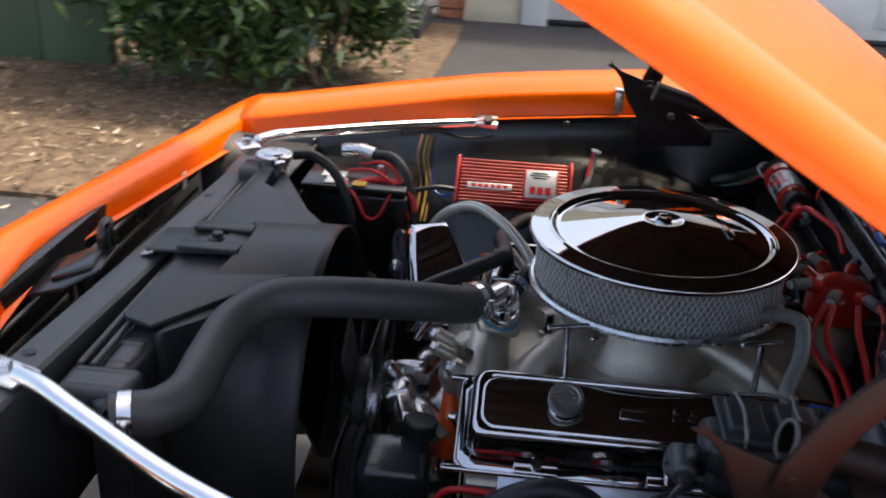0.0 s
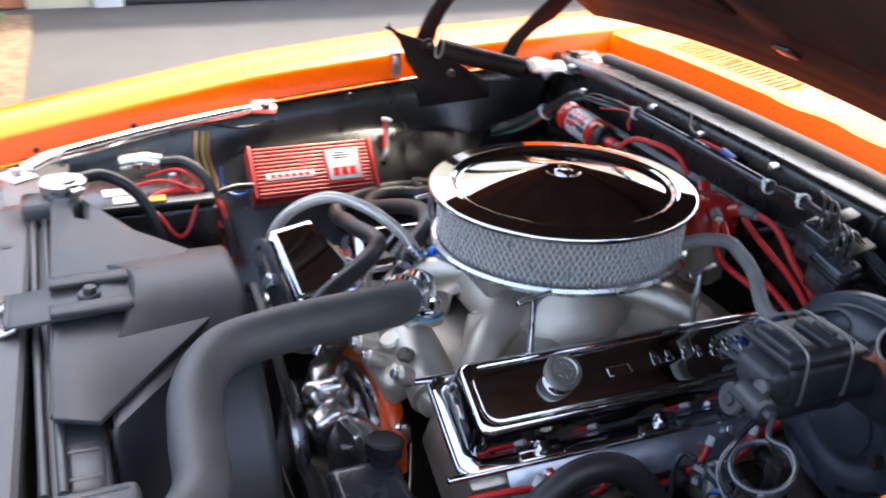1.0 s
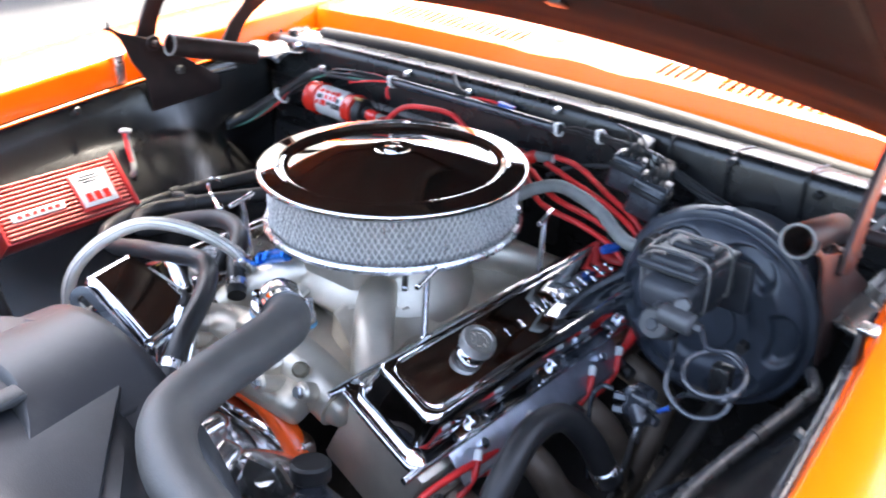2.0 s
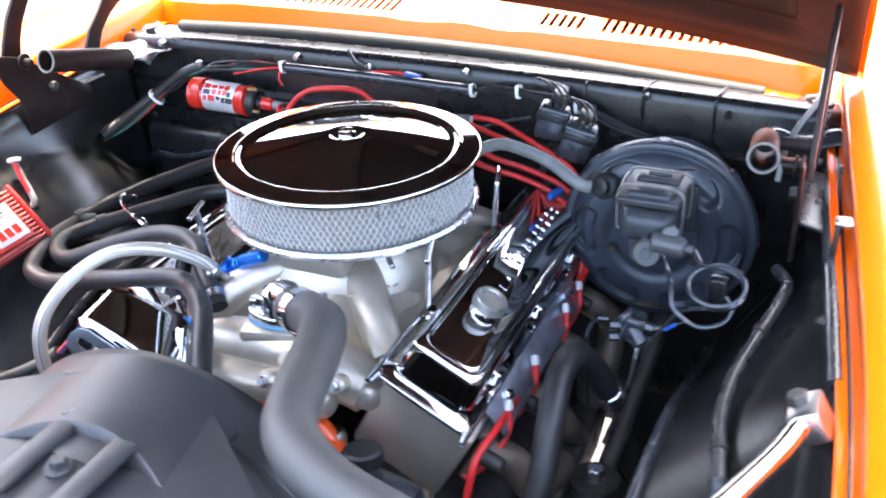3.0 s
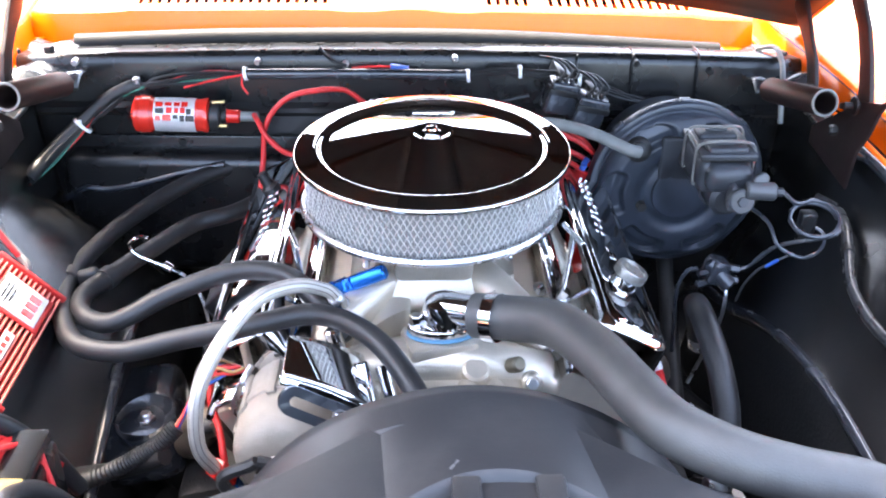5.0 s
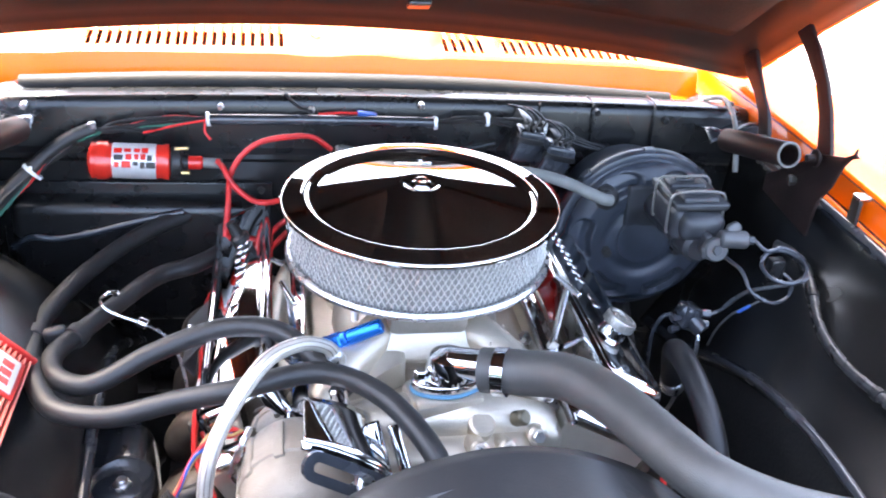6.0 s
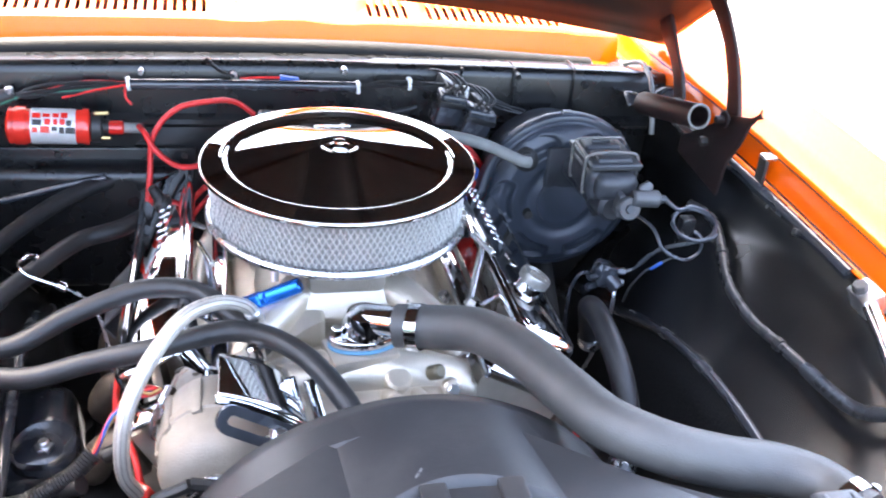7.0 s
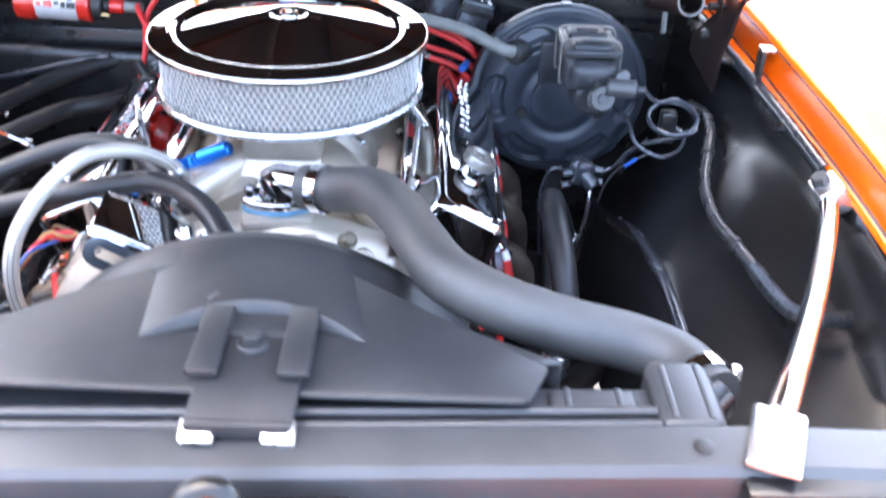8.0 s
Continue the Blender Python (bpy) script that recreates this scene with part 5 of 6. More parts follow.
        return Vector((s * lerp(0.515, 0.628, u), lerp(0.245, 0.418, v), 0.900 + zo + fold + 0.010 * u - 0.012 * (1 - v)))
    part("corner_ledge", sheet(ledge, 16, 24), GLOSSBLACK, h, "glossy black folded corner ledge", thick=0.002, angle=60)
    part("bolt", hexnut((s * 0.585, 0.345, 0.908 + zo), (s * 0.585, 0.345, 0.922 + zo), 0.009), DARKIRON, h)
    h.location += Vector((-0.006, 0.012, 0.0)) if s > 0 else Vector((-0.014, 0.0, 0.010))
    return h


for s in (-1, 1):
    hinge(s)
single("vacuum_line", tube([(0.55, 0.395, 0.914), (0.566, 0.36, 0.928), (0.56, 0.31, 0.926), (0.548, 0.262, 0.918), (0.538, 0.225, 0.895), (0.535, 0.205, 0.86)], 0.0042, 10, 6), GREYHOSE, (0.55, 0.3, 0.92), "thin grey vacuum line bent over the corner ledge", "hose")

# ---- firewall things ----
co = thing("ignition_coil", (-0.40, 0.262, 0.865), "red cylindrical ignition coil with white lettering bars", "ignition coil")
CA, CB = Vector((-0.457, 0.262, 0.862)), Vector((-0.340, 0.266, 0.856))
cd = (CB - CA).normalized()
part("can", lathe([(0, 0), (0.022, 0), (0.0275, 0.004), (0.0275, 0.008), (0.026, 0.010), (0.026, 0.105), (0.0275, 0.108), (0.0275, 0.114), (0.02, 0.117), (0, 0.117)], axis(CA, CB), 40), COIL_RED, co)
part("label_band", lathe([(0.0262, 0.034), (0.0265, 0.034), (0.0265, 0.096), (0.0262, 0.096)], axis(CA, CB), 40), LABEL, co, "silver printed label")
random.seed(21)
for row, b in enumerate((12, 34, 58)):
    n = Vector((0, -math.cos(radians(b)), math.sin(radians(b))))
    n = (n - cd * n.dot(cd)).normalized()
    w = cd.cross(n)
    x = 0.037
    while x < 0.086:
        l = random.uniform(0.006, 0.013)
        p = CA + cd * (x + l / 2) + n * 0.0266
        m = Matrix(((cd.x, w.x, n.x, p.x), (cd.y, w.y, n.y, p.y), (cd.z, w.z, n.z, p.z), (0, 0, 0, 1)))
        bm = box((0, random.uniform(-0.0015, 0.0015), 0), (l, random.uniform(0.004, 0.010), 0.001), bev=0)
        bm.transform(m)
        part("lettering_bar", bm, random.choice((REDPL, REDPL, RUBBER)), co)
        x += l + random.uniform(0.0015, 0.004)
part("tower", rod(CB - cd * 0.002, CB + cd * 0.016, 0.0235, 24, None, 0.003), RUBBER, co)
part("neck", rod(CB + cd * 0.014, CB + cd * 0.026, 0.0125, 16, None, 0.003), RUBBER, co)
part("boot", rod(CB + cd * 0.02, CB + cd * 0.046, 0.011, 16, None, 0.003), REDPL, co, "red boot")
part("sleeve", rod(CB + cd * 0.044, CB + cd * 0.074, 0.008, 14, None, 0.002), GREYHOSE, co, "grey heat sleeve")
for z in (0.874, 0.856):
    part("terminal", rod((-0.332, 0.250, z + (0.010 if z > 0.86 else -0.010)), (-0.312, 0.247, z + (0.012 if z > 0.86 else -0.010)), 0.0032, 8), mat("brass_terminal", (0.5, 0.36, 0.16), 0.35, 0.9), co, "brass terminal")
part("clamp", lathe([(0.0275, 0.0), (0.029, 0.0), (0.029, 0.016), (0.0275, 0.016)], axis(CA + cd * 0.012, CB), 32), COIL_RED, co)
part("clamp_screw", rod((-0.452, 0.285, 0.895), (-0.452, 0.285, 0.912), 0.006, 10), STEEL, co)

lo = thing("wiring_loom", (0, 0.30, 0.90), "black wiring loom tied along the firewall top", "wiring loom")
part("conduit", tube([(-0.285, 0.298, 0.912), (-0.1, 0.297, 0.911), (0.062, 0.296, 0.908)], 0.0085, 14, 6), GLOSSBLACK, lo)
random.seed(8)
for k in range(9):
    j = lambda a=0.006: random.uniform(-a, a)
    part("wire", tube([(0.06, 0.296, 0.908), (0.10, 0.288 + j(), 0.915 + j()), (0.142, 0.285 + j(), 0.918 + j()), (0.19, 0.285 + j(0.01), 0.915 + j(0.012)), (0.235, 0.283 + j(), 0.905 + j()), (0.29, 0.287 + j(), 0.882 + j()), (0.345, 0.295, 0.86 + j())], 0.0024, 6, 5), RUBBER, lo)
for k in range(9):
    part("wire", tube([(-0.285, 0.298, 0.913), (-0.35, 0.290 + j(), 0.912 + j(0.008)), (-0.42, 0.286 + j(), 0.902 + j(0.008)), (-0.456, 0.284 + j(), 0.893 + j()), (-0.505, 0.272 + j(), 0.866 + j(0.008)), (-0.537, 0.256 + j(), 0.842 + j(0.007)), (-0.578, 0.220 + j(0.012), 0.806 + j(0.012)), (-0.602, 0.175, 0.786)], 0.0026, 6, 5), GREENW if k in (2, 5) else REDWIRE if k == 7 else RUBBER, lo)
part("sleeve", tube([(-0.448, 0.290, 0.900), (-0.482, 0.284, 0.888), (-0.512, 0.276, 0.870), (-0.540, 0.262, 0.848), (-0.582, 0.226, 0.814), (-0.606, 0.178, 0.792)], 0.0112, 14, 6), RUBBER, lo, "thick black loom sleeve")
part("wire", tube([(-0.29, 0.296, 0.912), (-0.29, 0.285, 0.897), (-0.282, 0.282, 0.885)], 0.002, 6, 5), REDWIRE, lo)
part("wire", tube([(-0.285, 0.29, 0.914), (-0.33, 0.284, 0.908), (-0.38, 0.283, 0.896)], 0.002, 6, 5), REDWIRE, lo)
part("wire", tube([(-0.12, 0.305, 0.918), (-0.08, 0.30, 0.922), (-0.03, 0.302, 0.919)], 0.002, 6, 5), REDWIRE, lo)
part("wire", tube([(-0.17, 0.32, 0.945), (-0.15, 0.306, 0.93), (-0.128, 0.303, 0.922)], 0.0028, 6, 5), RUBBER, lo)
part("connector", box((-0.045, 0.303, 0.919), (0.03, 0.01, 0.008), (0, 8, 0), bev=0.002), BLUEPL, lo, "small blue connector")
for c in ((-0.285, 0.296, 0.913), (0.062, 0.294, 0.908), (0.142, 0.283, 0.918), (0.235, 0.281, 0.905), (-0.538, 0.258, 0.845)):
    k = 1.0 if c[0] > -0.5 else 1.55
    m = axis(c, Vector(c) + Vector((1, 0, 0.1) if c[0] > -0.5 else (0.5, 0.25, 0.5)))
    part("cable_tie", lathe([(0.0095 * k, -0.0026), (0.0108 * k, -0.0026), (0.0108 * k, 0.0026), (0.0095 * k, 0.0026)], m, 16), WHITEPL, lo, "white nylon tie")
    part("tie_head", box(Vector(c) + Vector((0, -0.010, 0.009)), (0.005, 0.005, 0.007), bev=0.001), WHITEPL, lo)

for c, r, sz in (((0.203, 0.262, 0.886), (8, 14, 10), (0.046, 0.032, 0.054)), ((0.246, 0.250, 0.864), (10, 16, 8), (0.050, 0.036, 0.060))):
    rl = thing("relay", c, "square glossy black relay mounted on the firewall", "relay", "relays")
    part("body", box(c, sz, r, bev=0.005, seg=3), GLOSSBLACK, rl)
    m = pose(*c, *r)
    bm = box((0, 0, 0), (sz[0] + 0.004, sz[1] + 0.004, 0.010), bev=0.002)
    bm.transform(m @ Matrix.Translation((0, 0, sz[2] * 0.22)))
    part("collar", bm, BLACK, rl)
    bm = box((0, 0, 0), (0.020, 0.05, 0.046), bev=0.003)
    bm.transform(m @ Matrix.Translation((0, 0.03, 0.012)))
    part("bracket", bm, BLACK, rl)
    for dx in (-0.011, 0.0, 0.011):
        bm = box((0, 0, 0), (0.006, 0.010, 0.006), bev=0.001)
        bm.transform(m @ Matrix.Translation((dx, -0.003, sz[2] / 2 + 0.001)))
        part("socket", bm, RUBBER, rl)
        part("lead", tube([m @ Vector((dx, -0.003, sz[2] / 2)), m @ Vector((dx + 0.004, -0.004, sz[2] / 2 + 0.018)), m @ Vector((dx - 0.012, 0.016, sz[2] / 2 + 0.024)), m @ Vector((dx - 0.03, 0.03, sz[2] / 2 + 0.018))], 0.0021, 6, 5), RUBBER, rl)

# distributor and plug wires
di = thing("distributor", (0.0, 0.24, 0.74), "red capped distributor with red plug wires behind the air cleaner", "distributor")
DX, DY, DZ = -0.016, 0.258, 0.812
part("shaft_housing", rod((DX, DY, 0.735), (DX, DY, DZ), 0.035, 24), ALUM, di)
part("cap", lathe([(0.042, 0), (0.046, 0.004), (0.046, 0.026), (0.044, 0.042), (0.036, 0.052), (0.02, 0.057), (0, 0.058)], pose(DX, DY, DZ), 32), REDPL, di)
for k in range(8):
    a = (k + 0.4) / 8 * 2 * math.pi
    ca, sa = math.cos(a), math.sin(a)
    p = Vector((DX + 0.034 * ca, DY + 0.034 * sa, DZ + 0.042))
    if sa > 0.6:
        continue
    tw = part("terminal_tower", rod(p, p + Vector((0.022 * ca, 0.022 * sa, 0.012)), 0.010, 12, None, 0.002), REDPL, di)
    part("boot", rod(p + Vector((0.018 * ca, 0.018 * sa, 0.010)), p + Vector((0.046 * ca, 0.046 * sa, 0.010)), 0.0080, 12, None, 0.002), GREYHOSE, tw, "grey rubber boot")
    part("ring", rod(p + Vector((0.046 * ca, 0.046 * sa, 0.010)), p + Vector((0.051 * ca, 0.051 * sa, 0.009)), 0.0062, 10, None, 0.001), WHITEPL, tw, "white end ring")
WIRES = [
    [(0.085, 0.262, 0.870), (0.125, 0.262, 0.868), (0.18, 0.250, 0.850), (0.235, 0.240, 0.826), (0.268, 0.235, 0.78), (0.278, 0.22, 0.71), (0.275, 0.16, 0.66)],
    [(0.088, 0.235, 0.868), (0.14, 0.228, 0.858), (0.195, 0.235, 0.838), (0.245, 0.228, 0.814), (0.275, 0.225, 0.77), (0.282, 0.20, 0.69), (0.266, 0.12, 0.65), (0.262, 0.04, 0.640)],
    [(0.082, 0.205, 0.864), (0.13, 0.195, 0.842), (0.185, 0.215, 0.822), (0.24, 0.215, 0.800), (0.276, 0.212, 0.752), (0.284, 0.175, 0.685), (0.264, 0.04, 0.650), (0.262, -0.10, 0.645), (0.262, -0.16, 0.635)],
    [(0.075, 0.198, 0.862), (0.12, 0.178, 0.835), (0.175, 0.205, 0.812), (0.23, 0.205, 0.79), (0.272, 0.205, 0.735), (0.276, 0.15, 0.662), (0.268, 0.0, 0.655), (0.284, -0.12, 0.668), (0.286, -0.20, 0.680), (0.280, -0.255, 0.672), (0.274, -0.278, 0.62)],
    [(-0.085, 0.262, 0.870), (-0.12, 0.262, 0.893), (-0.165, 0.252, 0.902), (-0.215, 0.244, 0.893), (-0.250, 0.236, 0.855), (-0.258, 0.222, 0.80), (-0.262, 0.195, 0.765), (-0.27, 0.15, 0.70)],
    [(-0.088, 0.235, 0.868), (-0.13, 0.228, 0.842), (-0.175, 0.215, 0.818), (-0.215, 0.21, 0.815), (-0.246, 0.215, 0.838), (-0.262, 0.232, 0.860), (-0.272, 0.262, 0.858)],
    [(-0.082, 0.205, 0.864), (-0.12, 0.20, 0.82), (-0.20, 0.20, 0.765), (-0.275, 0.17, 0.70), (-0.282, 0.06, 0.665), (-0.275, -0.04, 0.645)],
    [(-0.075, 0.198, 0.862), (-0.11, 0.19, 0.81), (-0.20, 0.19, 0.75), (-0.285, 0.15, 0.69), (-0.29, 0.0, 0.66), (-0.288, -0.16, 0.66), (-0.26, -0.25, 0.66), (-0.25, -0.29, 0.62)],
]
for w in WIRES:
    w = [(x + DX * f, y + 0.017 * f, z) for (x, y, z), f in zip(w, [1, 0.6] + [0] * 12)]
    part("plug_wire", tube(w, 0.0044, 10, 8), REDWIRE, di, "red silicone plug wire")
for y in (-0.20, -0.06):
    part("plug_sleeve", rod((0.2675, y, 0.655), (0.2675, y + 0.07, 0.655), 0.0085, 14, None, 0.003), GREYHOSE, di, "grey braided heat sleeve")
part("wire_separator", box((0.235, 0.178, 0.808), (0.010, 0.03, 0.012), (0, 20, -20), bev=0.003), BLUEPL, di, "blue wire separator")
part("harness", tube([(0.06, 0.27, 0.84), (0.10, 0.29, 0.86), (0.16, 0.292, 0.875)], 0.004, 8, 6), RUBBER, di)

# vacuum hose to the booster
single("vacuum_hose", tube([(0.09, 0.10, 0.835), (0.115, 0.13, 0.868), (0.155, 0.155, 0.884), (0.20, 0.150, 0.882), (0.24, 0.138, 0.874), (0.272, 0.122, 0.864), (0.290, 0.116, 0.858), (0.302, 0.120, 0.854)], 0.0088, 14, 8), GREYHOSE, (0.2, 0.15, 0.85), "grey rubber vacuum hose to the brake booster", "hose")

# brake lines and proportioning valve
pv = thing("brake_valve", (0.40, 0.03, 0.68), "black brake distribution block with fittings and thin lines", "brake valve")
part("block", soft_block((0.398, -0.004, 0.728), (0.030, 0.034, 0.036), 0.007, (0, 18, 12)), GLOSSBLACK, pv)
part("barrel", rod((0.385, -0.002, 0.742), (0.415, -0.022, 0.712), 0.012, 16, None, 0.003), GLOSSBLACK, pv)
for dz in (-0.010, 0.008):
    part("fitting", hexnut((0.412, -0.010, 0.728 + dz), (0.428, -0.015, 0.728 + dz), 0.006), GLOSSBLACK, pv)
    part("fitting", hexnut((0.384, -0.010, 0.722 + dz), (0.370, -0.015, 0.722 + dz), 0.006), GLOSSBLACK, pv)


def coil_line(name, start, centre, r, turns, end, label):
    pts = [start]
    n = int(turns * 8)
    for k in range(n + 1):
        a = -2 * math.pi * k / 8 + 2.2
        pts.append((centre[0] + r * math.cos(a), centre[1] + r * 0.75 * math.sin(a), centre[2] + r * 0.42 * math.sin(a) - 0.004 * k / 8))
    pts += end
    return single(name, tube(pts, 0.0032, 8, 6), GLOSSBLACK, centre, label, "brake line", "brake lines")


coil_line("brake_line", (0.466, -0.017, 0.857), (0.500, -0.050, 0.836), 0.032, 1.6, [(0.465, -0.035, 0.785), (0.44, -0.018, 0.745), (0.428, -0.015, 0.736)], "thin black coiled brake line from the master cylinder")
single("brake_line", tube([(0.425, 0.01, 0.828), (0.445, -0.035, 0.822), (0.455, -0.06, 0.800), (0.485, -0.068, 0.786), (0.512, -0.058, 0.790), (0.520, -0.045, 0.806), (0.505, -0.03, 0.815)], 0.003, 8, 8), GLOSSBLACK, (0.47, -0.05, 0.80), "thin black brake line hanging below the master cylinder", "brake line", "brake lines")
single("brake_line", tube([(0.368, -0.014, 0.738), (0.352, -0.018, 0.735), (0.342, -0.02, 0.70), (0.348, -0.02, 0.60)], 0.003, 8, 6), GLOSSBLACK, (0.35, 0, 0.68), "thin black brake line dropping to the frame", "brake line", "brake lines")
single("brake_line", tube([(0.408, -0.015, 0.72), (0.409, -0.03, 0.70), (0.402, -0.035, 0.65), (0.375, -0.03, 0.55)], 0.003, 8, 6), STEEL, (0.4, 0, 0.66), "bare steel brake line dropping to the frame", "brake line", "brake lines")
cl = single("connector_block", box((0.500, -0.030, 0.812), (0.022, 0.018, 0.045), bev=0.004), BLACK, (0.500, -0.030, 0.79), "small black junction block on the inner fender", "junction block")
sw = thing("sensor_wire", (0.44, -0.05, 0.76), "thin black switch wire with a blue crimped connector", "wire")
part("wire", tube([(0.474, -0.06, 0.786), (0.455, -0.056, 0.772), (0.44, -0.05, 0.758), (0.425, -0.045, 0.73), (0.42, -0.04, 0.70)], 0.0018, 6, 6), RUBBER, sw)
part("connector", rod((0.460, -0.058, 0.777), (0.446, -0.053, 0.763), 0.0026, 10), BLUEPL, sw, "blue crimp connector")

# corrugated conduit on the driver inner fender
CON = [(0.556, 0.075, 0.800), (0.572, 0.045, 0.798), (0.568, 0.0, 0.797), (0.555, -0.05, 0.785), (0.541, -0.10, 0.771), (0.535, -0.15, 0.765), (0.535, -0.20, 0.764), (0.542, -0.25, 0.765), (0.550, -0.30, 0.765), (0.558, -0.345, 0.763), (0.568, -0.385, 0.766), (0.588, -0.410, 0.776), (0.614, -0.418, 0.780)]
con = thing("corrugated_conduit", (0.55, -0.15, 0.77), "black corrugated wiring conduit along the inner fender", "conduit")
part("sleeve", tube(CON[:10], 0.0072, 12, 10), CONDUITM, con)
part("corrugated_tail", tube(CON[8:], 0.0088, 12, 30, wave=0.09), CONDUITM, con, "black corrugated tail")
for i in (3, 7):
    part("clip", lathe([(0.0072, -0.006), (0.0092, -0.005), (0.0092, 0.005), (0.0072, 0.006)], axis(CON[i], CON[i + 1]), 16), RUBBER, con)

# ---- front of the engine ----
al = thing("alternator", (-0.19, -0.31, 0.64), "dull cast alternator with ribbed case", "alternator")
AM = axis((-0.164, -0.222, 0.700), (-0.164, -0.40, 0.700)) @ Matrix.Diagonal((0.97, 0.97, 0.97, 1))
part("case", lathe([(0, 0), (0.045, 0.002), (0.062, 0.012), (0.066, 0.03), (0.066, 0.062), (0.0685, 0.064), (0.0685, 0.074), (0.066, 0.076), (0.066, 0.108), (0.06, 0.126), (0.045, 0.136), (0.02, 0.138), (0, 0.138)], AM, 48), ALTCAST, al)
for k in range(10):
    a = k / 10 * 2 * math.pi
    bm = box((0, 0, 0), (0.008, 0.012, 0.06), bev=0.002)
    bm.transform(AM @ pose(0.066 * math.cos(a), 0.066 * math.sin(a), 0.052, 0, 0, math.degrees(a)))
    part("case_lug", bm, ALTCAST, al)
part("pulley", lathe([(0.012, 0.138), (0.012, 0.15), (0.035, 0.152), (0.035, 0.156), (0.028, 0.162), (0.035, 0.168), (0.035, 0.172), (0.0, 0.172)], AM, 36), STEEL, al)
part("terminal", box((-0.205, -0.218, 0.752), (0.03, 0.024, 0.02), (0, 20, 0), bev=0.003), WHITEPL, al, "white plug")
for k, m in enumerate((REDWIRE, TAN, REDWIRE, BLUEPL, TAN)):
    e, g = 0.0036 * math.cos(k * 1.26), 0.0036 * math.sin(k * 1.26)
    part("lead", tube([(-0.216, -0.225 + e, 0.742 + g), (-0.236, -0.236 - g * 1.6, 0.744 + e), (-0.258, -0.245 + e * 2, 0.744 + g * 2), (-0.278, -0.262 + g, 0.730 - e), (-0.296, -0.288 + e, 0.706 + g), (-0.312, -0.298 + e * 0.5, 0.692)], 0.0019, 7, 6), m, al, "thin coloured lead")
part("lead", tube([(-0.214, -0.228, 0.748), (-0.226, -0.250, 0.736), (-0.238, -0.252, 0.700), (-0.228, -0.248, 0.672)], 0.0038, 8, 6), STEEL, al, "bare braided strap")
part("lead_sleeve", tube([(-0.297, -0.289, 0.705), (-0.316, -0.300, 0.690), (-0.338, -0.305, 0.678), (-0.362, -0.310, 0.666), (-0.40, -0.315, 0.650), (-0.46, -0.32, 0.64)], 0.0100, 12, 14, wave=0.06), RUBBER, al, "black corrugated sleeve")
ab = thing("alternator_bracket", (-0.12, -0.31, 0.74), "folded chrome alternator bracket with a slotted arm", "bracket")
PA, PB, PC, PD = (Vector(p) for p in ((-0.158, -0.363, 0.834), (-0.157, -0.308, 0.844), (-0.083, -0.252, 0.774), (-0.068, -0.348, 0.771)))


def panel(u, v):
    return PA.lerp(PB, u).lerp(PD.lerp(PC, u), v) + Vector((0.5, -0.1, 0.55)) * 0.008 * math.sin(math.pi * v) ** 0.8


part("plate", sheet(panel, 8, 16), SMOKECHROME, ab, thick=0.003, angle=60)
part("front_lip", sheet(lambda u, v: panel(0, u) + Vector((-0.003, -0.005 * v, -0.008 * v)), 16, 4), CHROME, ab, thick=0.003, angle=60)
part("side_cheek", sheet(lambda u, v: panel(u, 1.0) + Vector((0.006, -0.006, -0.075)) * v, 8, 6), CHROME, ab, thick=0.003, angle=60)
EX = (PD - PA).normalized()
EN = Vector((0.25, -0.75, 0.45))
EN = (EN - EX * EN.dot(EX)).normalized()
EY = EN.cross(EX)
SO = PA + Vector((0.012, -0.020, -0.018))
SM = Matrix(((EX.x, EY.x, -EN.x, SO.x), (EX.y, EY.y, -EN.y, SO.y), (EX.z, EY.z, -EN.z, SO.z), (0, 0, 0, 1)))
bm = bmesh.new()


def slot_ring(x0, x1, r, z):
    return [bm.verts.new(SM @ Vector(((x0 if k < 9 else x1) + r * math.cos(math.pi / 2 + math.pi * (k if k < 9 else k - 1) / 8), r * math.sin(math.pi / 2 + math.pi * (k if k < 9 else k - 1) / 8), z))) for k in range(18)]


lay = [slot_ring(x0, x1, r, z) for z in (0, 0.006) for x0, x1, r in ((0.0, 0.12, 0.0155), (0.001, 0.042, 0.0052))]
for k in range(18):
    j = (k + 1) % 18
    bm.faces.new((lay[0][k], lay[0][j], lay[1][j], lay[1][k]))
    bm.faces.new((lay[2][k], lay[2][j], lay[3][j], lay[3][k]))
    bm.faces.new((lay[0][k], lay[0][j], lay[2][j], lay[2][k]))
    bm.faces.new((lay[1][k], lay[1][j], lay[3][j], lay[3][k]))
part("slotted_arm", bm, GLOSSBLACK, ab, "black slotted adjusting arm")
part("bolt", hexnut(SM @ Vector((0.052, 0.002, 0.001)), SM @ Vector((0.052, 0.002, -0.009)), 0.0085), STEEL, ab, "grey hexagon bolt head")
part("arm_bolt", hexnut(SM @ Vector((0.056, 0, 0.002)), SM @ Vector((0.056, 0, -0.010)), 0.0105), STEEL, ab)
for p, q, r in (((-0.085, -0.285, 0.790), (-0.062, -0.345, 0.70), 0.009), ((-0.062, -0.285, 0.785), (-0.035, -0.335, 0.70), 0.0075), ((-0.12, -0.235, 0.80), (-0.10, -0.25, 0.72), 0.010)):
    part("spacer", rod(p, q, r, 16), CHROME, ab)

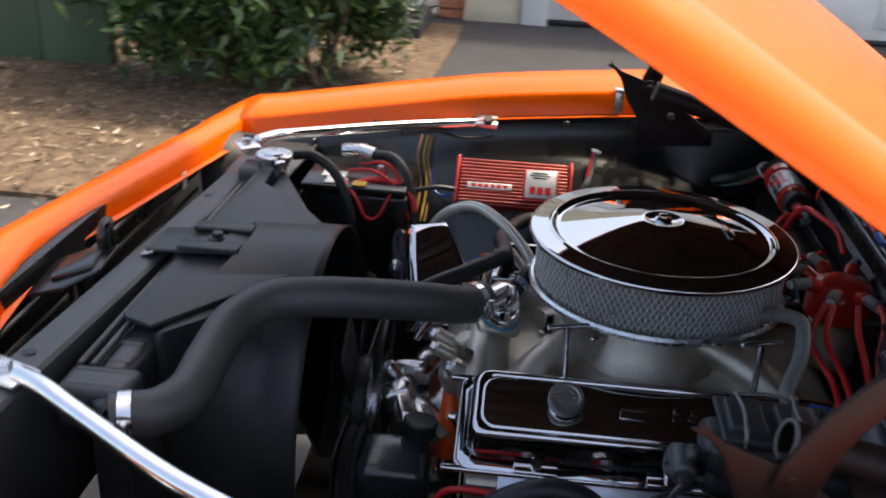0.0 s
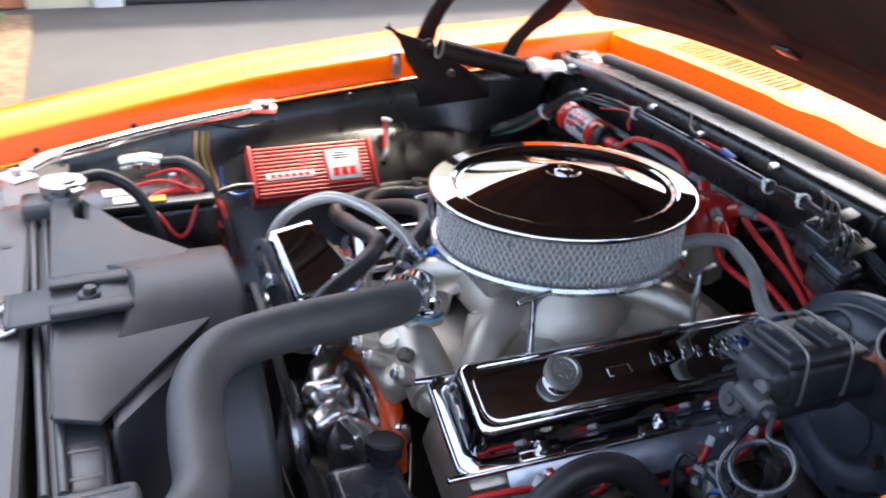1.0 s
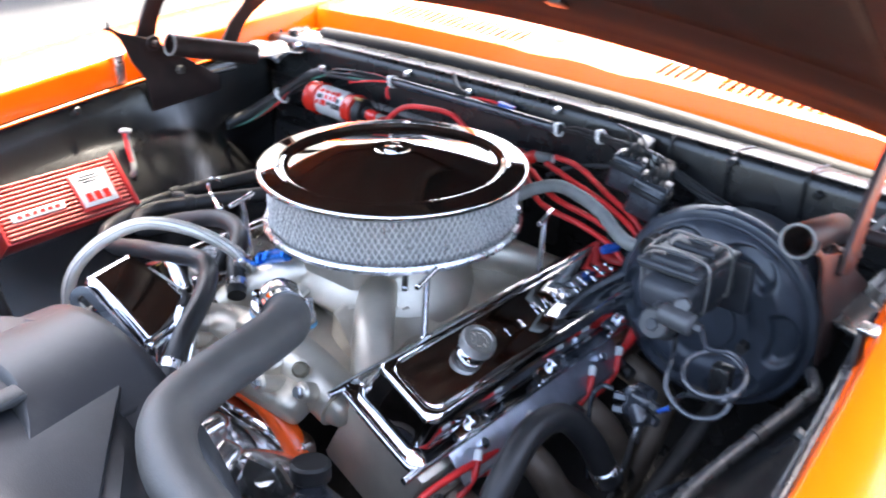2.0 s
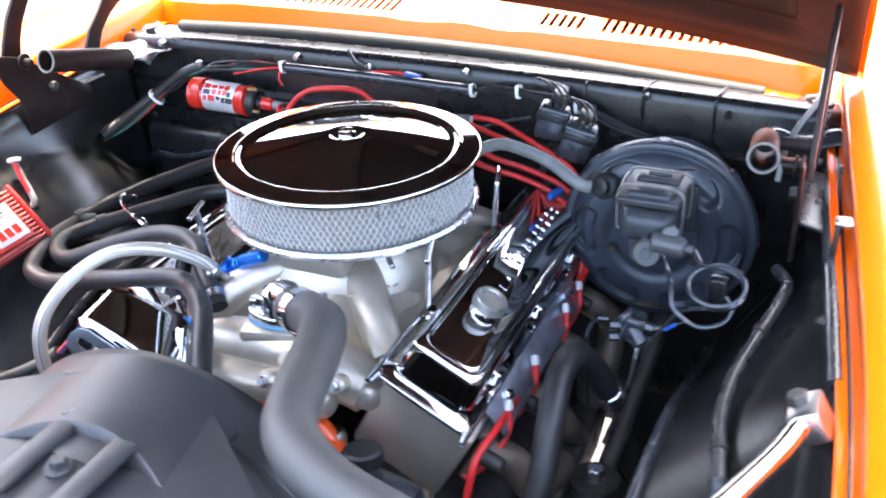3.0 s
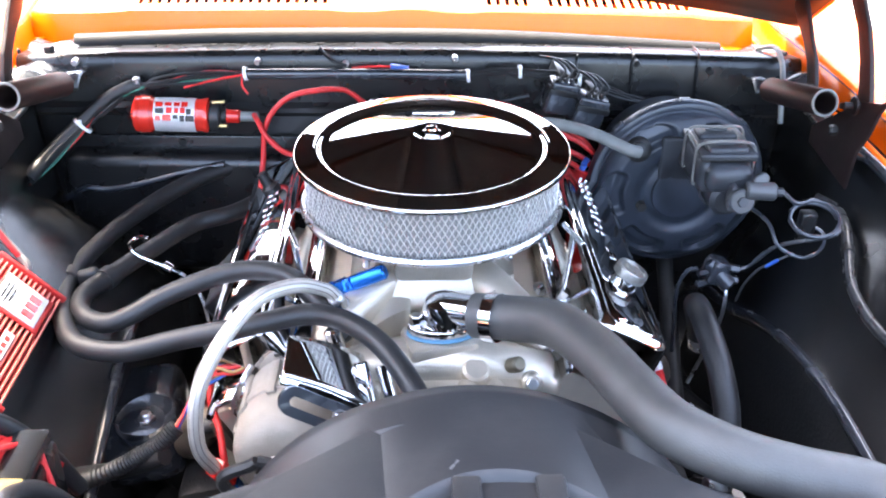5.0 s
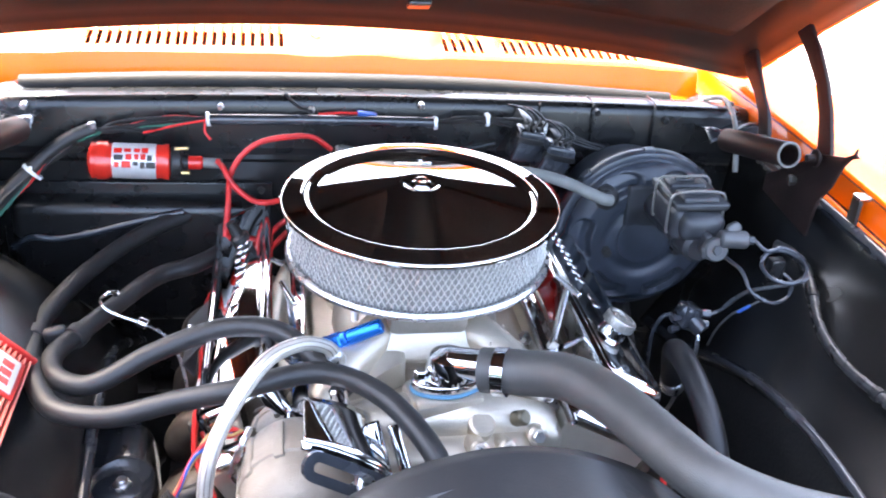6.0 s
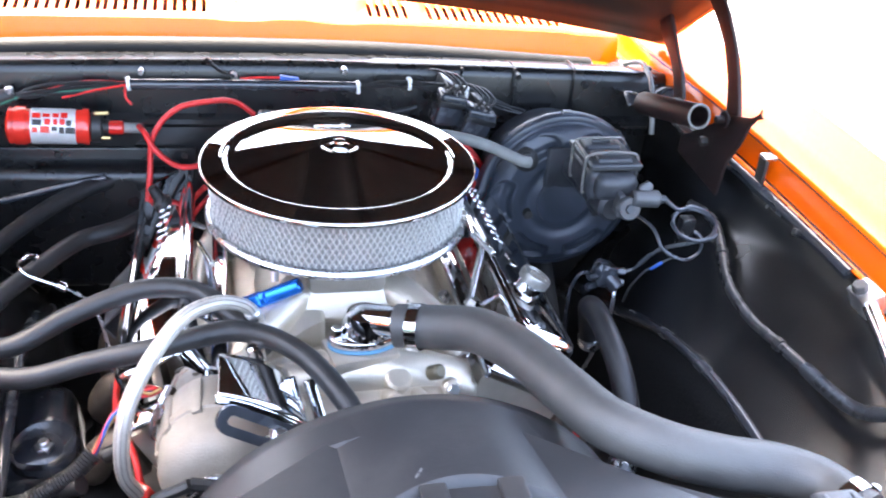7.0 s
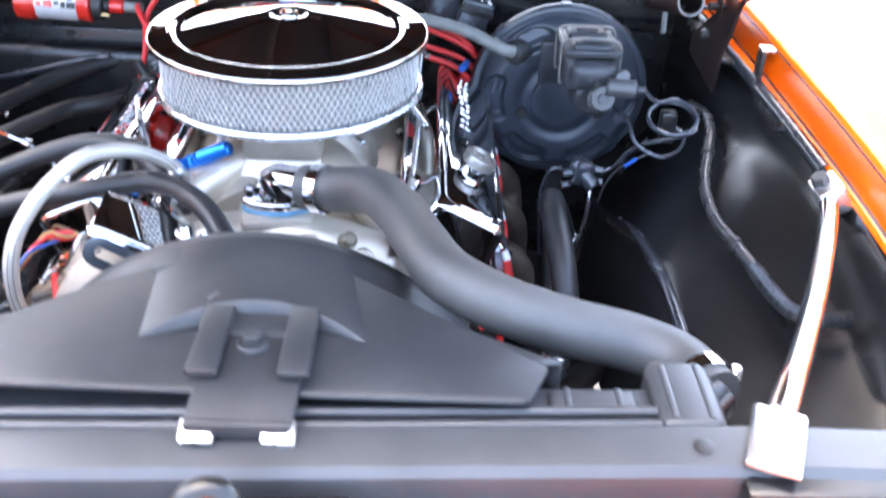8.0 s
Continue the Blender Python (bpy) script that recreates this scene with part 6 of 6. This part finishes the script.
fh = thing("fuel_line", (-0.2, -0.25, 0.72), "braided steel fuel line with blue and red fittings", "fuel line")
BR = [(-0.115, -0.161, 0.790), (-0.130, -0.180, 0.818), (-0.158, -0.216, 0.847), (-0.192, -0.260, 0.860), (-0.222, -0.299, 0.843), (-0.246, -0.329, 0.810), (-0.257, -0.344, 0.772), (-0.259, -0.346, 0.722), (-0.249, -0.333, 0.680)]
part("braid", tube(BR, 0.0084, 18, 14), mat("braided_steel", (0.66, 0.62, 0.56), 0.40, 0.7, 0, 0.06, 60, 0.6, 700), fh)
BT = curve_points(BR, 14)
for k in range(3):
    pts = []
    for i in range(0, len(BT), 4):
        d = (BT[min(i + 1, len(BT) - 1)] - BT[max(i - 1, 0)]).normalized()
        w = d.cross(Vector((0.0, -0.75, 0.65))).normalized()
        n = w.cross(d)
        a = radians(-38 + 38 * k)
        pts.append(BT[i] + (w * math.sin(a) + n * math.cos(a)) * 0.0081)
    part("braid_stripe", tube(pts, 0.0008, 6, 4), ALTCAST, fh, "dull dark stripe of the braid")
part("blue_fitting", rod((-0.124, -0.124, 0.780), (-0.106, -0.130, 0.792), 0.0118, 6, None, 0.002), BLUE, fh, "blue anodised fitting")
part("blue_nut", rod((-0.132, -0.126, 0.774), (-0.120, -0.128, 0.784), 0.0140, 12, None, 0.003), BLUE, fh, "blue anodised nut")
part("blue_collar", rod((-0.106, -0.130, 0.792), (-0.100, -0.132, 0.7965), 0.0098, 18, None, 0.001), BLUE, fh)
part("blue_tube", rod((-0.101, -0.132, 0.796), (-0.060, -0.137, 0.816), 0.0098, 20, None, 0.002), BLUE, fh, "blue anodised tube")
part("elbow", tube([(-0.126, -0.128, 0.776), (-0.134, -0.140, 0.768), (-0.128, -0.156, 0.768), (-0.116, -0.162, 0.784)], 0.0088, 12, 6), ALTCAST, fh, "dull swivel elbow")
part("hose_end", rod((-0.1125, -0.157, 0.782), (-0.121, -0.172, 0.803), 0.0098, 18, None, 0.002), STEEL, fh, "steel hose end")
part("red_fitting", rod((-0.249, -0.333, 0.684), (-0.239, -0.321, 0.652), 0.0125, 6, None, 0.002), REDPL, fh, "red anodised fitting")
part("blue_end", rod((-0.239, -0.321, 0.654), (-0.233, -0.314, 0.632), 0.010, 6, None, 0.002), BLUE, fh)

# heater hoses
HH1 = [(-0.262, 0.305, 0.772), (-0.375, 0.235, 0.758), (-0.447, 0.142, 0.746), (-0.483, 0.045, 0.742), (-0.490, -0.03, 0.742), (-0.478, -0.10, 0.744), (-0.44, -0.178, 0.746), (-0.375, -0.208, 0.752), (-0.30, -0.212, 0.772), (-0.225, -0.222, 0.794), (-0.14, -0.214, 0.806), (-0.074, -0.258, 0.806), (-0.028, -0.325, 0.788), (-0.008, -0.365, 0.755)]
HH2 = [(-0.20, 0.30, 0.735), (-0.29, 0.16, 0.745), (-0.352, 0.118, 0.745), (-0.395, 0.05, 0.745), (-0.436, -0.025, 0.745), (-0.458, -0.072, 0.745), (-0.447, -0.118, 0.746), (-0.402, -0.140, 0.748), (-0.33, -0.117, 0.775), (-0.25, -0.106, 0.799), (-0.185, -0.122, 0.803), (-0.14, -0.162, 0.788), (-0.10, -0.195, 0.762)]
for pts in (HH1, HH2):
    hh = thing("heater_hose", pts[6], "black rubber heater hose looped beside the engine", "heater hose", "heater hoses")
    part("hose", tube(pts, 0.0128, 14, 8), RUBBER, hh)
    for p, q in ((pts[0], pts[1]), (pts[-1], pts[-2])):
        d = (Vector(q) - Vector(p)).normalized()
        part("clamp", lathe([(0.0128, 0), (0.0145, 0), (0.0145, 0.011), (0.0128, 0.011)], axis(Vector(p) + d * 0.012, Vector(p) + d * 0.03), 20), STEEL, hh, "steel hose clamp")
cl = thing("hose_clip", (-0.47, -0.03, 0.745), "black strap joining two heater hoses", "hose clip")
part("band", lathe([(0.013, -0.010), (0.0158, -0.009), (0.0162, 0.0), (0.0158, 0.009), (0.013, 0.010)], axis((-0.4895, -0.024, 0.742), (-0.488, 0.02, 0.742)), 24), RUBBER, cl)
part("link", box((-0.463, -0.030, 0.747), (0.030, 0.016, 0.024), (0, -8, 10), bev=0.007, seg=3), RUBBER, cl)
part("band", lathe([(0.013, -0.009), (0.0155, -0.008), (0.0155, 0.008), (0.013, 0.009)], axis((-0.4385, -0.030, 0.745), (-0.432, -0.015, 0.745)), 24), RUBBER, cl)

# dipstick
dp = thing("dipstick", (-0.36, 0.0, 0.70), "thin steel dipstick with a hooked handle", "dipstick")
part("hook", tube([(-0.392, 0.005, 0.782), (-0.386, -0.004, 0.792), (-0.398, -0.012, 0.795), (-0.408, -0.012, 0.784), (-0.398, -0.016, 0.772), (-0.375, -0.025, 0.766), (-0.355, -0.03, 0.76)], 0.0026, 8, 8), CHROME, dp)
part("stem", tube([(-0.355, -0.03, 0.76), (-0.33, -0.035, 0.745), (-0.31, -0.05, 0.715), (-0.30, -0.07, 0.65)], 0.0024, 8, 6), STEEL, dp)
part("collar", rod((-0.362, -0.028, 0.763), (-0.350, -0.031, 0.758), 0.007, 10), CHROME, dp)

# battery corner
ba = thing("battery", (-0.46, -0.50, 0.62), "black battery with grey top and coloured labels", "battery")
part("case", box((-0.465, -0.50, 0.70), (0.17, 0.20, 0.18), bev=0.008), BLACK, ba)
part("top", box((-0.465, -0.50, 0.797), (0.165, 0.195, 0.016), bev=0.005), PLASTIC, ba)
for x, y, w, h in ((-0.44, -0.545, 0.03, 0.045), (-0.405, -0.535, 0.028, 0.04)):
    part("label", box((x, y, 0.8065), (w, h, 0.002), bev=0), WHITEPL, ba, "white paper label")
part("label", box((-0.395, -0.49, 0.807), (0.022, 0.025, 0.003), bev=0), YELLOW, ba, "yellow label")
part("terminal", rod((-0.45, -0.455, 0.80), (-0.45, -0.455, 0.83), 0.012, 14), STEEL, ba)
part("terminal_clamp", tube([(-0.475, -0.535, 0.842), (-0.47, -0.50, 0.846), (-0.463, -0.475, 0.842)], 0.013, 12, 6), STEEL, ba, "bare lead clamp")
CABLES = [
    (REDWIRE, 0.0068, [(-0.395, -0.50, 0.800), (-0.41, -0.46, 0.818), (-0.415, -0.41, 0.815), (-0.40, -0.375, 0.795), (-0.390, -0.368, 0.76), (-0.392, -0.366, 0.70)]),
    (REDWIRE, 0.003, [(-0.40, -0.50, 0.82), (-0.36, -0.47, 0.80), (-0.35, -0.45, 0.77), (-0.365, -0.43, 0.77), (-0.38, -0.41, 0.81)]),
    (REDWIRE, 0.003, [(-0.44, -0.50, 0.825), (-0.42, -0.45, 0.835), (-0.40, -0.40, 0.81), (-0.38, -0.375, 0.76)]),
    (REDWIRE, 0.003, [(-0.45, -0.48, 0.835), (-0.44, -0.43, 0.845), (-0.42, -0.40, 0.82), (-0.40, -0.385, 0.77), (-0.385, -0.38, 0.70)]),
    (RUBBER, 0.009, [(-0.463, -0.475, 0.842), (-0.455, -0.44, 0.842), (-0.43, -0.41, 0.82), (-0.40, -0.39, 0.76), (-0.38, -0.38, 0.70)]),
    (RUBBER, 0.009, [(-0.34, -0.60, 0.872), (-0.355, -0.565, 0.868), (-0.35, -0.525, 0.84), (-0.335, -0.50, 0.79), (-0.33, -0.49, 0.72)]),
    (RUBBER, 0.011, [(-0.57, -0.30, 0.62), (-0.48, -0.28, 0.615), (-0.38, -0.29, 0.64), (-0.31, -0.31, 0.68)]),
    (RUBBER, 0.009, [(-0.58, -0.36, 0.60), (-0.46, -0.36, 0.585), (-0.36, -0.35, 0.60), (-0.29, -0.36, 0.62)]),
    (RUBBER, 0.0025, [(-0.58, -0.10, 0.74), (-0.54, -0.14, 0.70), (-0.52, -0.20, 0.64), (-0.47, -0.23, 0.60)]),
    (RUBBER, 0.0022, [(-0.62, -0.20, 0.868), (-0.60, -0.25, 0.855), (-0.585, -0.32, 0.85), (-0.59, -0.38, 0.86)]),
]
for m, r, pts in CABLES:
    red = m is REDWIRE
    if red:
        pts = [(x - 0.006, y - 0.02, z - 0.012) for x, y, z in pts]
    single("cable", tube(pts, r, 10, 8), m, pts[0], "red battery cable bent over the battery" if red else "black rubber-covered cable beside the radiator and engine", "cable", "red cables" if red else "black cables")

# power steering pump
ps = thing("power_steering_pump", (0.18, -0.33, 0.56), "black power steering reservoir with a round cap and alloy bracket", "power steering pump")
part("reservoir", box((0.185, -0.332, 0.605), (0.085, 0.095, 0.11), (0, 10, 0), bev=0.018, seg=3), GLOSSBLACK, ps)
part("neck", rod((0.165, -0.31, 0.645), (0.160, -0.303, 0.675), 0.019, 20), GLOSSBLACK, ps)
part("cap", rod((0.161, -0.304, 0.668), (0.159, -0.301, 0.690), 0.0235, 24, None, 0.003), RUBBER, ps)
part("bracket", prism([(0, 0), (0.06, 0.005), (0.075, 0.05), (0.05, 0.09), (0.02, 0.10), (-0.005, 0.05)], pose(0.075, -0.335, 0.59, 90, 0, 25), 0.02, 0.005), POLISHED, ps, "cast alloy bracket")
part("arm", tube([(0.115, -0.33, 0.665), (0.12, -0.315, 0.64), (0.15, -0.30, 0.615), (0.185, -0.28, 0.60)], 0.016, 12, 6), POLISHED, ps)
part("pulley", lathe([(0.02, 0), (0.07, 0.004), (0.075, 0.01), (0.066, 0.016), (0.075, 0.022), (0.07, 0.028), (0, 0.028)], axis((0.17, -0.375, 0.59), (0.17, -0.42, 0.59)), 36), DARKIRON, ps)
wpn = thing("water_pump_pulley", (0.0, -0.37, 0.60), "dull alloy water pump pulley and belt", "pulley")
part("pulley", lathe([(0, 0), (0.08, 0.0), (0.085, 0.004), (0.078, 0.012), (0.085, 0.02), (0.04, 0.024), (0, 0.024)], axis((0, -0.372, 0.60), (0, -0.40, 0.60)), 40), STEEL, wpn)
part("belt", tube([(-0.19, -0.385, 0.738), (0.0, -0.385, 0.688), (0.084, -0.385, 0.61), (0.17, -0.395, 0.51), (0.0, -0.385, 0.42), (-0.084, -0.385, 0.58), (-0.225, -0.385, 0.70), (-0.19, -0.385, 0.738)], 0.007, 8, 8), RUBBER, wpn)
for s in (-1, 1):
    hd2 = thing("exhaust_header", (s * 0.29, 0.0, 0.45), "tan coated exhaust header tubes below the valve cover", "exhaust header", "exhaust headers")
    part("flange", box((s * 0.262, 0.0, 0.635), (0.014, 0.46, 0.05), (0, s * 28, 0), bev=0.003), TANPIPE, hd2)
    for y in (-0.19, -0.065, 0.065, 0.19):
        part("primary_tube", tube([(s * 0.262, y, 0.635), (s * 0.302, y + 0.004, 0.618), (s * 0.322, y + 0.025, 0.57), (s * 0.318, lerp(y, 0.12, 0.6), 0.48), (s * 0.30, lerp(y, 0.15, 0.9), 0.38)], 0.021, 14, 6), TANPIPE, hd2)
        part("spark_plug", rod((s * 0.272, y - 0.03, 0.650), (s * 0.30, y - 0.032, 0.640), 0.010, 10), DARKIRON, hd2)

PSH = [(0.385, -0.03, 0.62), (0.365, -0.055, 0.685), (0.348, -0.09, 0.728), (0.345, -0.145, 0.735), (0.352, -0.205, 0.705), (0.355, -0.25, 0.655), (0.34, -0.29, 0.59)]
psh = thing("power_steering_hose", PSH[0], "black rubber hose arching beside the exhaust header", "hose")
part("hose", tube(PSH, 0.0165, 16, 8), RUBBER, psh)
for p, q in ((PSH[0], PSH[1]), (PSH[-1], PSH[-2])):
    part("crimp_fitting", rod(p, Vector(p).lerp(Vector(q), 0.4), 0.018, 18), STEEL, psh)
stg = thing("steering_box", (0.36, -0.05, 0.45), "dark greasy steering box beside the engine", "steering box")
part("housing", lathe([(0, 0), (0.04, 0.0), (0.048, 0.01), (0.048, 0.06), (0.034, 0.08), (0.0, 0.08)], pose(0.372, -0.06, 0.43), 24), DARKIRON, stg)
part("input_shaft", rod((0.372, -0.02, 0.47), (0.40, 0.28, 0.62), 0.014, 14), DARKIRON, stg)
part("adjuster", hexnut((0.372, -0.06, 0.508), (0.372, -0.06, 0.53), 0.012), STEEL, stg)

# chassis parts seen through the gaps
for s in (-1, 1):
    single("frame_rail", box((s * 0.40, -0.25, 0.36), (0.09, 1.1, 0.10), bev=0.012), DARKIRON, (s * 0.40, -0.25, 0.31), "dark greasy chassis frame rail", "frame rail", "frame rails")
    single("control_arm", tube([(s * 0.38, -0.14, 0.44), (s * 0.50, -0.02, 0.42), (s * 0.62, -0.02, 0.36), (s * 0.50, -0.06, 0.42), (s * 0.38, 0.10, 0.44)], 0.022, 12, 6), DARKIRON, (s * 0.5, 0, 0.38), "dark steel suspension control arm", "control arm", "control arms")
# Widened into a dark pan so that no bright ground shows under the engine.
single("crossmember", box((0, -0.36, 0.33), (0.75, 0.36, 0.09), bev=0.015), DARKIRON, (0, -0.3, 0.285), "dark steel crossmember widened to hide the ground under the engine", "crossmember")
single("oil_pan", box((0, 0.05, 0.36), (0.24, 0.42, 0.12), bev=0.02), BLACK, (0, 0.05, 0.3), "black oil pan under the engine block", "oil pan")

# ---- nose parts between header and core support ----
hl = thing("latch_support", (0.11, -0.775, 0.80), "black hood latch bracket with a sprung catch", "latch")
part("plate", prism([(-0.06, -0.05), (0.05, -0.055), (0.065, 0.0), (0.04, 0.045), (-0.04, 0.05), (-0.065, 0.0)], pose(0.10, -0.785, 0.835, 20, 0, 8), 0.008, 0.003), BLACK, hl)
part("cup", box((0.10, -0.785, 0.846), (0.07, 0.06, 0.012), (20, 0, 8), bev=0.005), PLASTIC, hl)
part("catch", tube([(0.03, -0.775, 0.835), (0.03, -0.772, 0.875), (0.045, -0.765, 0.885), (0.06, -0.765, 0.875), (0.06, -0.765, 0.835)], 0.009, 10, 6), BLACK, hl)
part("stay", rod((0.10, -0.79, 0.83), (0.10, -0.80, 0.55), 0.012, 12), BLACK, hl)
gr = thing("grille", (0.0, -0.90, 0.55), "dark grille with thin bright horizontal bars", "grille")
for k in range(5):
    part("bar", rod((-0.5, -0.835, 0.80 - k * 0.035), (0.5, -0.835, 0.80 - k * 0.035), 0.004, 8), DARKIRON if k % 2 else COREM, gr)
part("backing", box((0, -0.86, 0.66), (1.2, 0.02, 0.36), bev=0.004), BLACK, gr)
for s in (-1, 1):
    hb = thing("headlamp_bucket", (s * 0.57, -0.76, 0.70), "dark metal back of the headlamp bucket" if s < 0 else "cream metal back of the headlamp bucket", "headlamp bucket", "headlamp buckets")
    part("bucket", lathe([(0, 0), (0.03, 0.0), (0.055, 0.012), (0.075, 0.04), (0.085, 0.08), (0.088, 0.1)], axis((s * 0.565, -0.715, 0.755), (s * 0.575, -0.86, 0.745)), 28), DARKIRON if s < 0 else mat("cream_metal", (0.55, 0.5, 0.36), 0.4, 0.3), hb)
    part("lamp_plug", box((s * 0.565, -0.708, 0.758), (0.03, 0.02, 0.03), bev=0.004), RUBBER, hb)

# shock mount beside the passenger frame rail, heater box on the firewall
sm = thing("shock_mount", (-0.42, -0.12, 0.50), "glossy black shock mount with a round recess", "shock mount")
part("pan", box((-0.43, -0.10, 0.545), (0.17, 0.17, 0.10), (0, -6, 8), bev=0.03, seg=4), GLOSSBLACK, sm)
part("recess_ring", lathe([(0.022, 0.0), (0.034, 0.004), (0.040, 0.010), (0.044, 0.004), (0.044, 0.0)], pose(-0.380, -0.150, 0.594, 10, -6, 0), 32), GLOSSBLACK, sm)
part("stud", rod((-0.380, -0.150, 0.585), (-0.380, -0.152, 0.612), 0.007, 12), STEEL, sm)
part("stud_nut", hexnut((-0.380, -0.150, 0.594), (-0.380, -0.151, 0.604), 0.012), STEEL, sm)
hb2 = thing("heater_box", (-0.40, 0.29, 0.66), "satin black heater box cover on the firewall", "heater box")
part("cover", box((-0.40, 0.288, 0.680), (0.37, 0.055, 0.215), (0, 1.0, 0), bev=0.018, seg=4), BLACK, hb2)
part("cover_crease", tube([(-0.585, 0.268, 0.715), (-0.553, 0.256, 0.738), (-0.515, 0.255, 0.735), (-0.455, 0.256, 0.746), (-0.39, 0.257, 0.763), (-0.327, 0.260, 0.775)], 0.006, 10, 8), GLOSSBLACK, hb2, "rolled crease of the cover")
part("flange", box((-0.40, 0.309, 0.680), (0.41, 0.008, 0.25), (0, 1.0, 0), bev=0.003), BLACK, hb2)
for x, z in ((-0.59, 0.79), (-0.40, 0.795), (-0.21, 0.79)):
    part("screw", rod((x, 0.308, z), (x, 0.300, z), 0.006, 8), DARKIRON, hb2)

# dark front wheels, unseen, added to block the pale ground behind the inner fenders
for s in (-1, 1):
    w = thing("wheel", (s * 0.735, -0.06, 0.0), "unseen black tyre and steel wheel added under the fender", "wheel", "front wheels")
    wm = axis((s * 0.63, -0.06, 0.33), (s * 0.84, -0.06, 0.33))
    part("tyre", lathe([(0.20, 0.02), (0.24, 0.005), (0.30, 0.0), (0.322, 0.02), (0.328, 0.06), (0.328, 0.15), (0.322, 0.19), (0.30, 0.21), (0.24, 0.205), (0.20, 0.19)], wm, 64), RUBBER, w)
    part("rim", lathe([(0.20, 0.02), (0.19, 0.025), (0.18, 0.06), (0.05, 0.07), (0.04, 0.05), (0.0, 0.05)], wm, 40), DARKIRON, w)
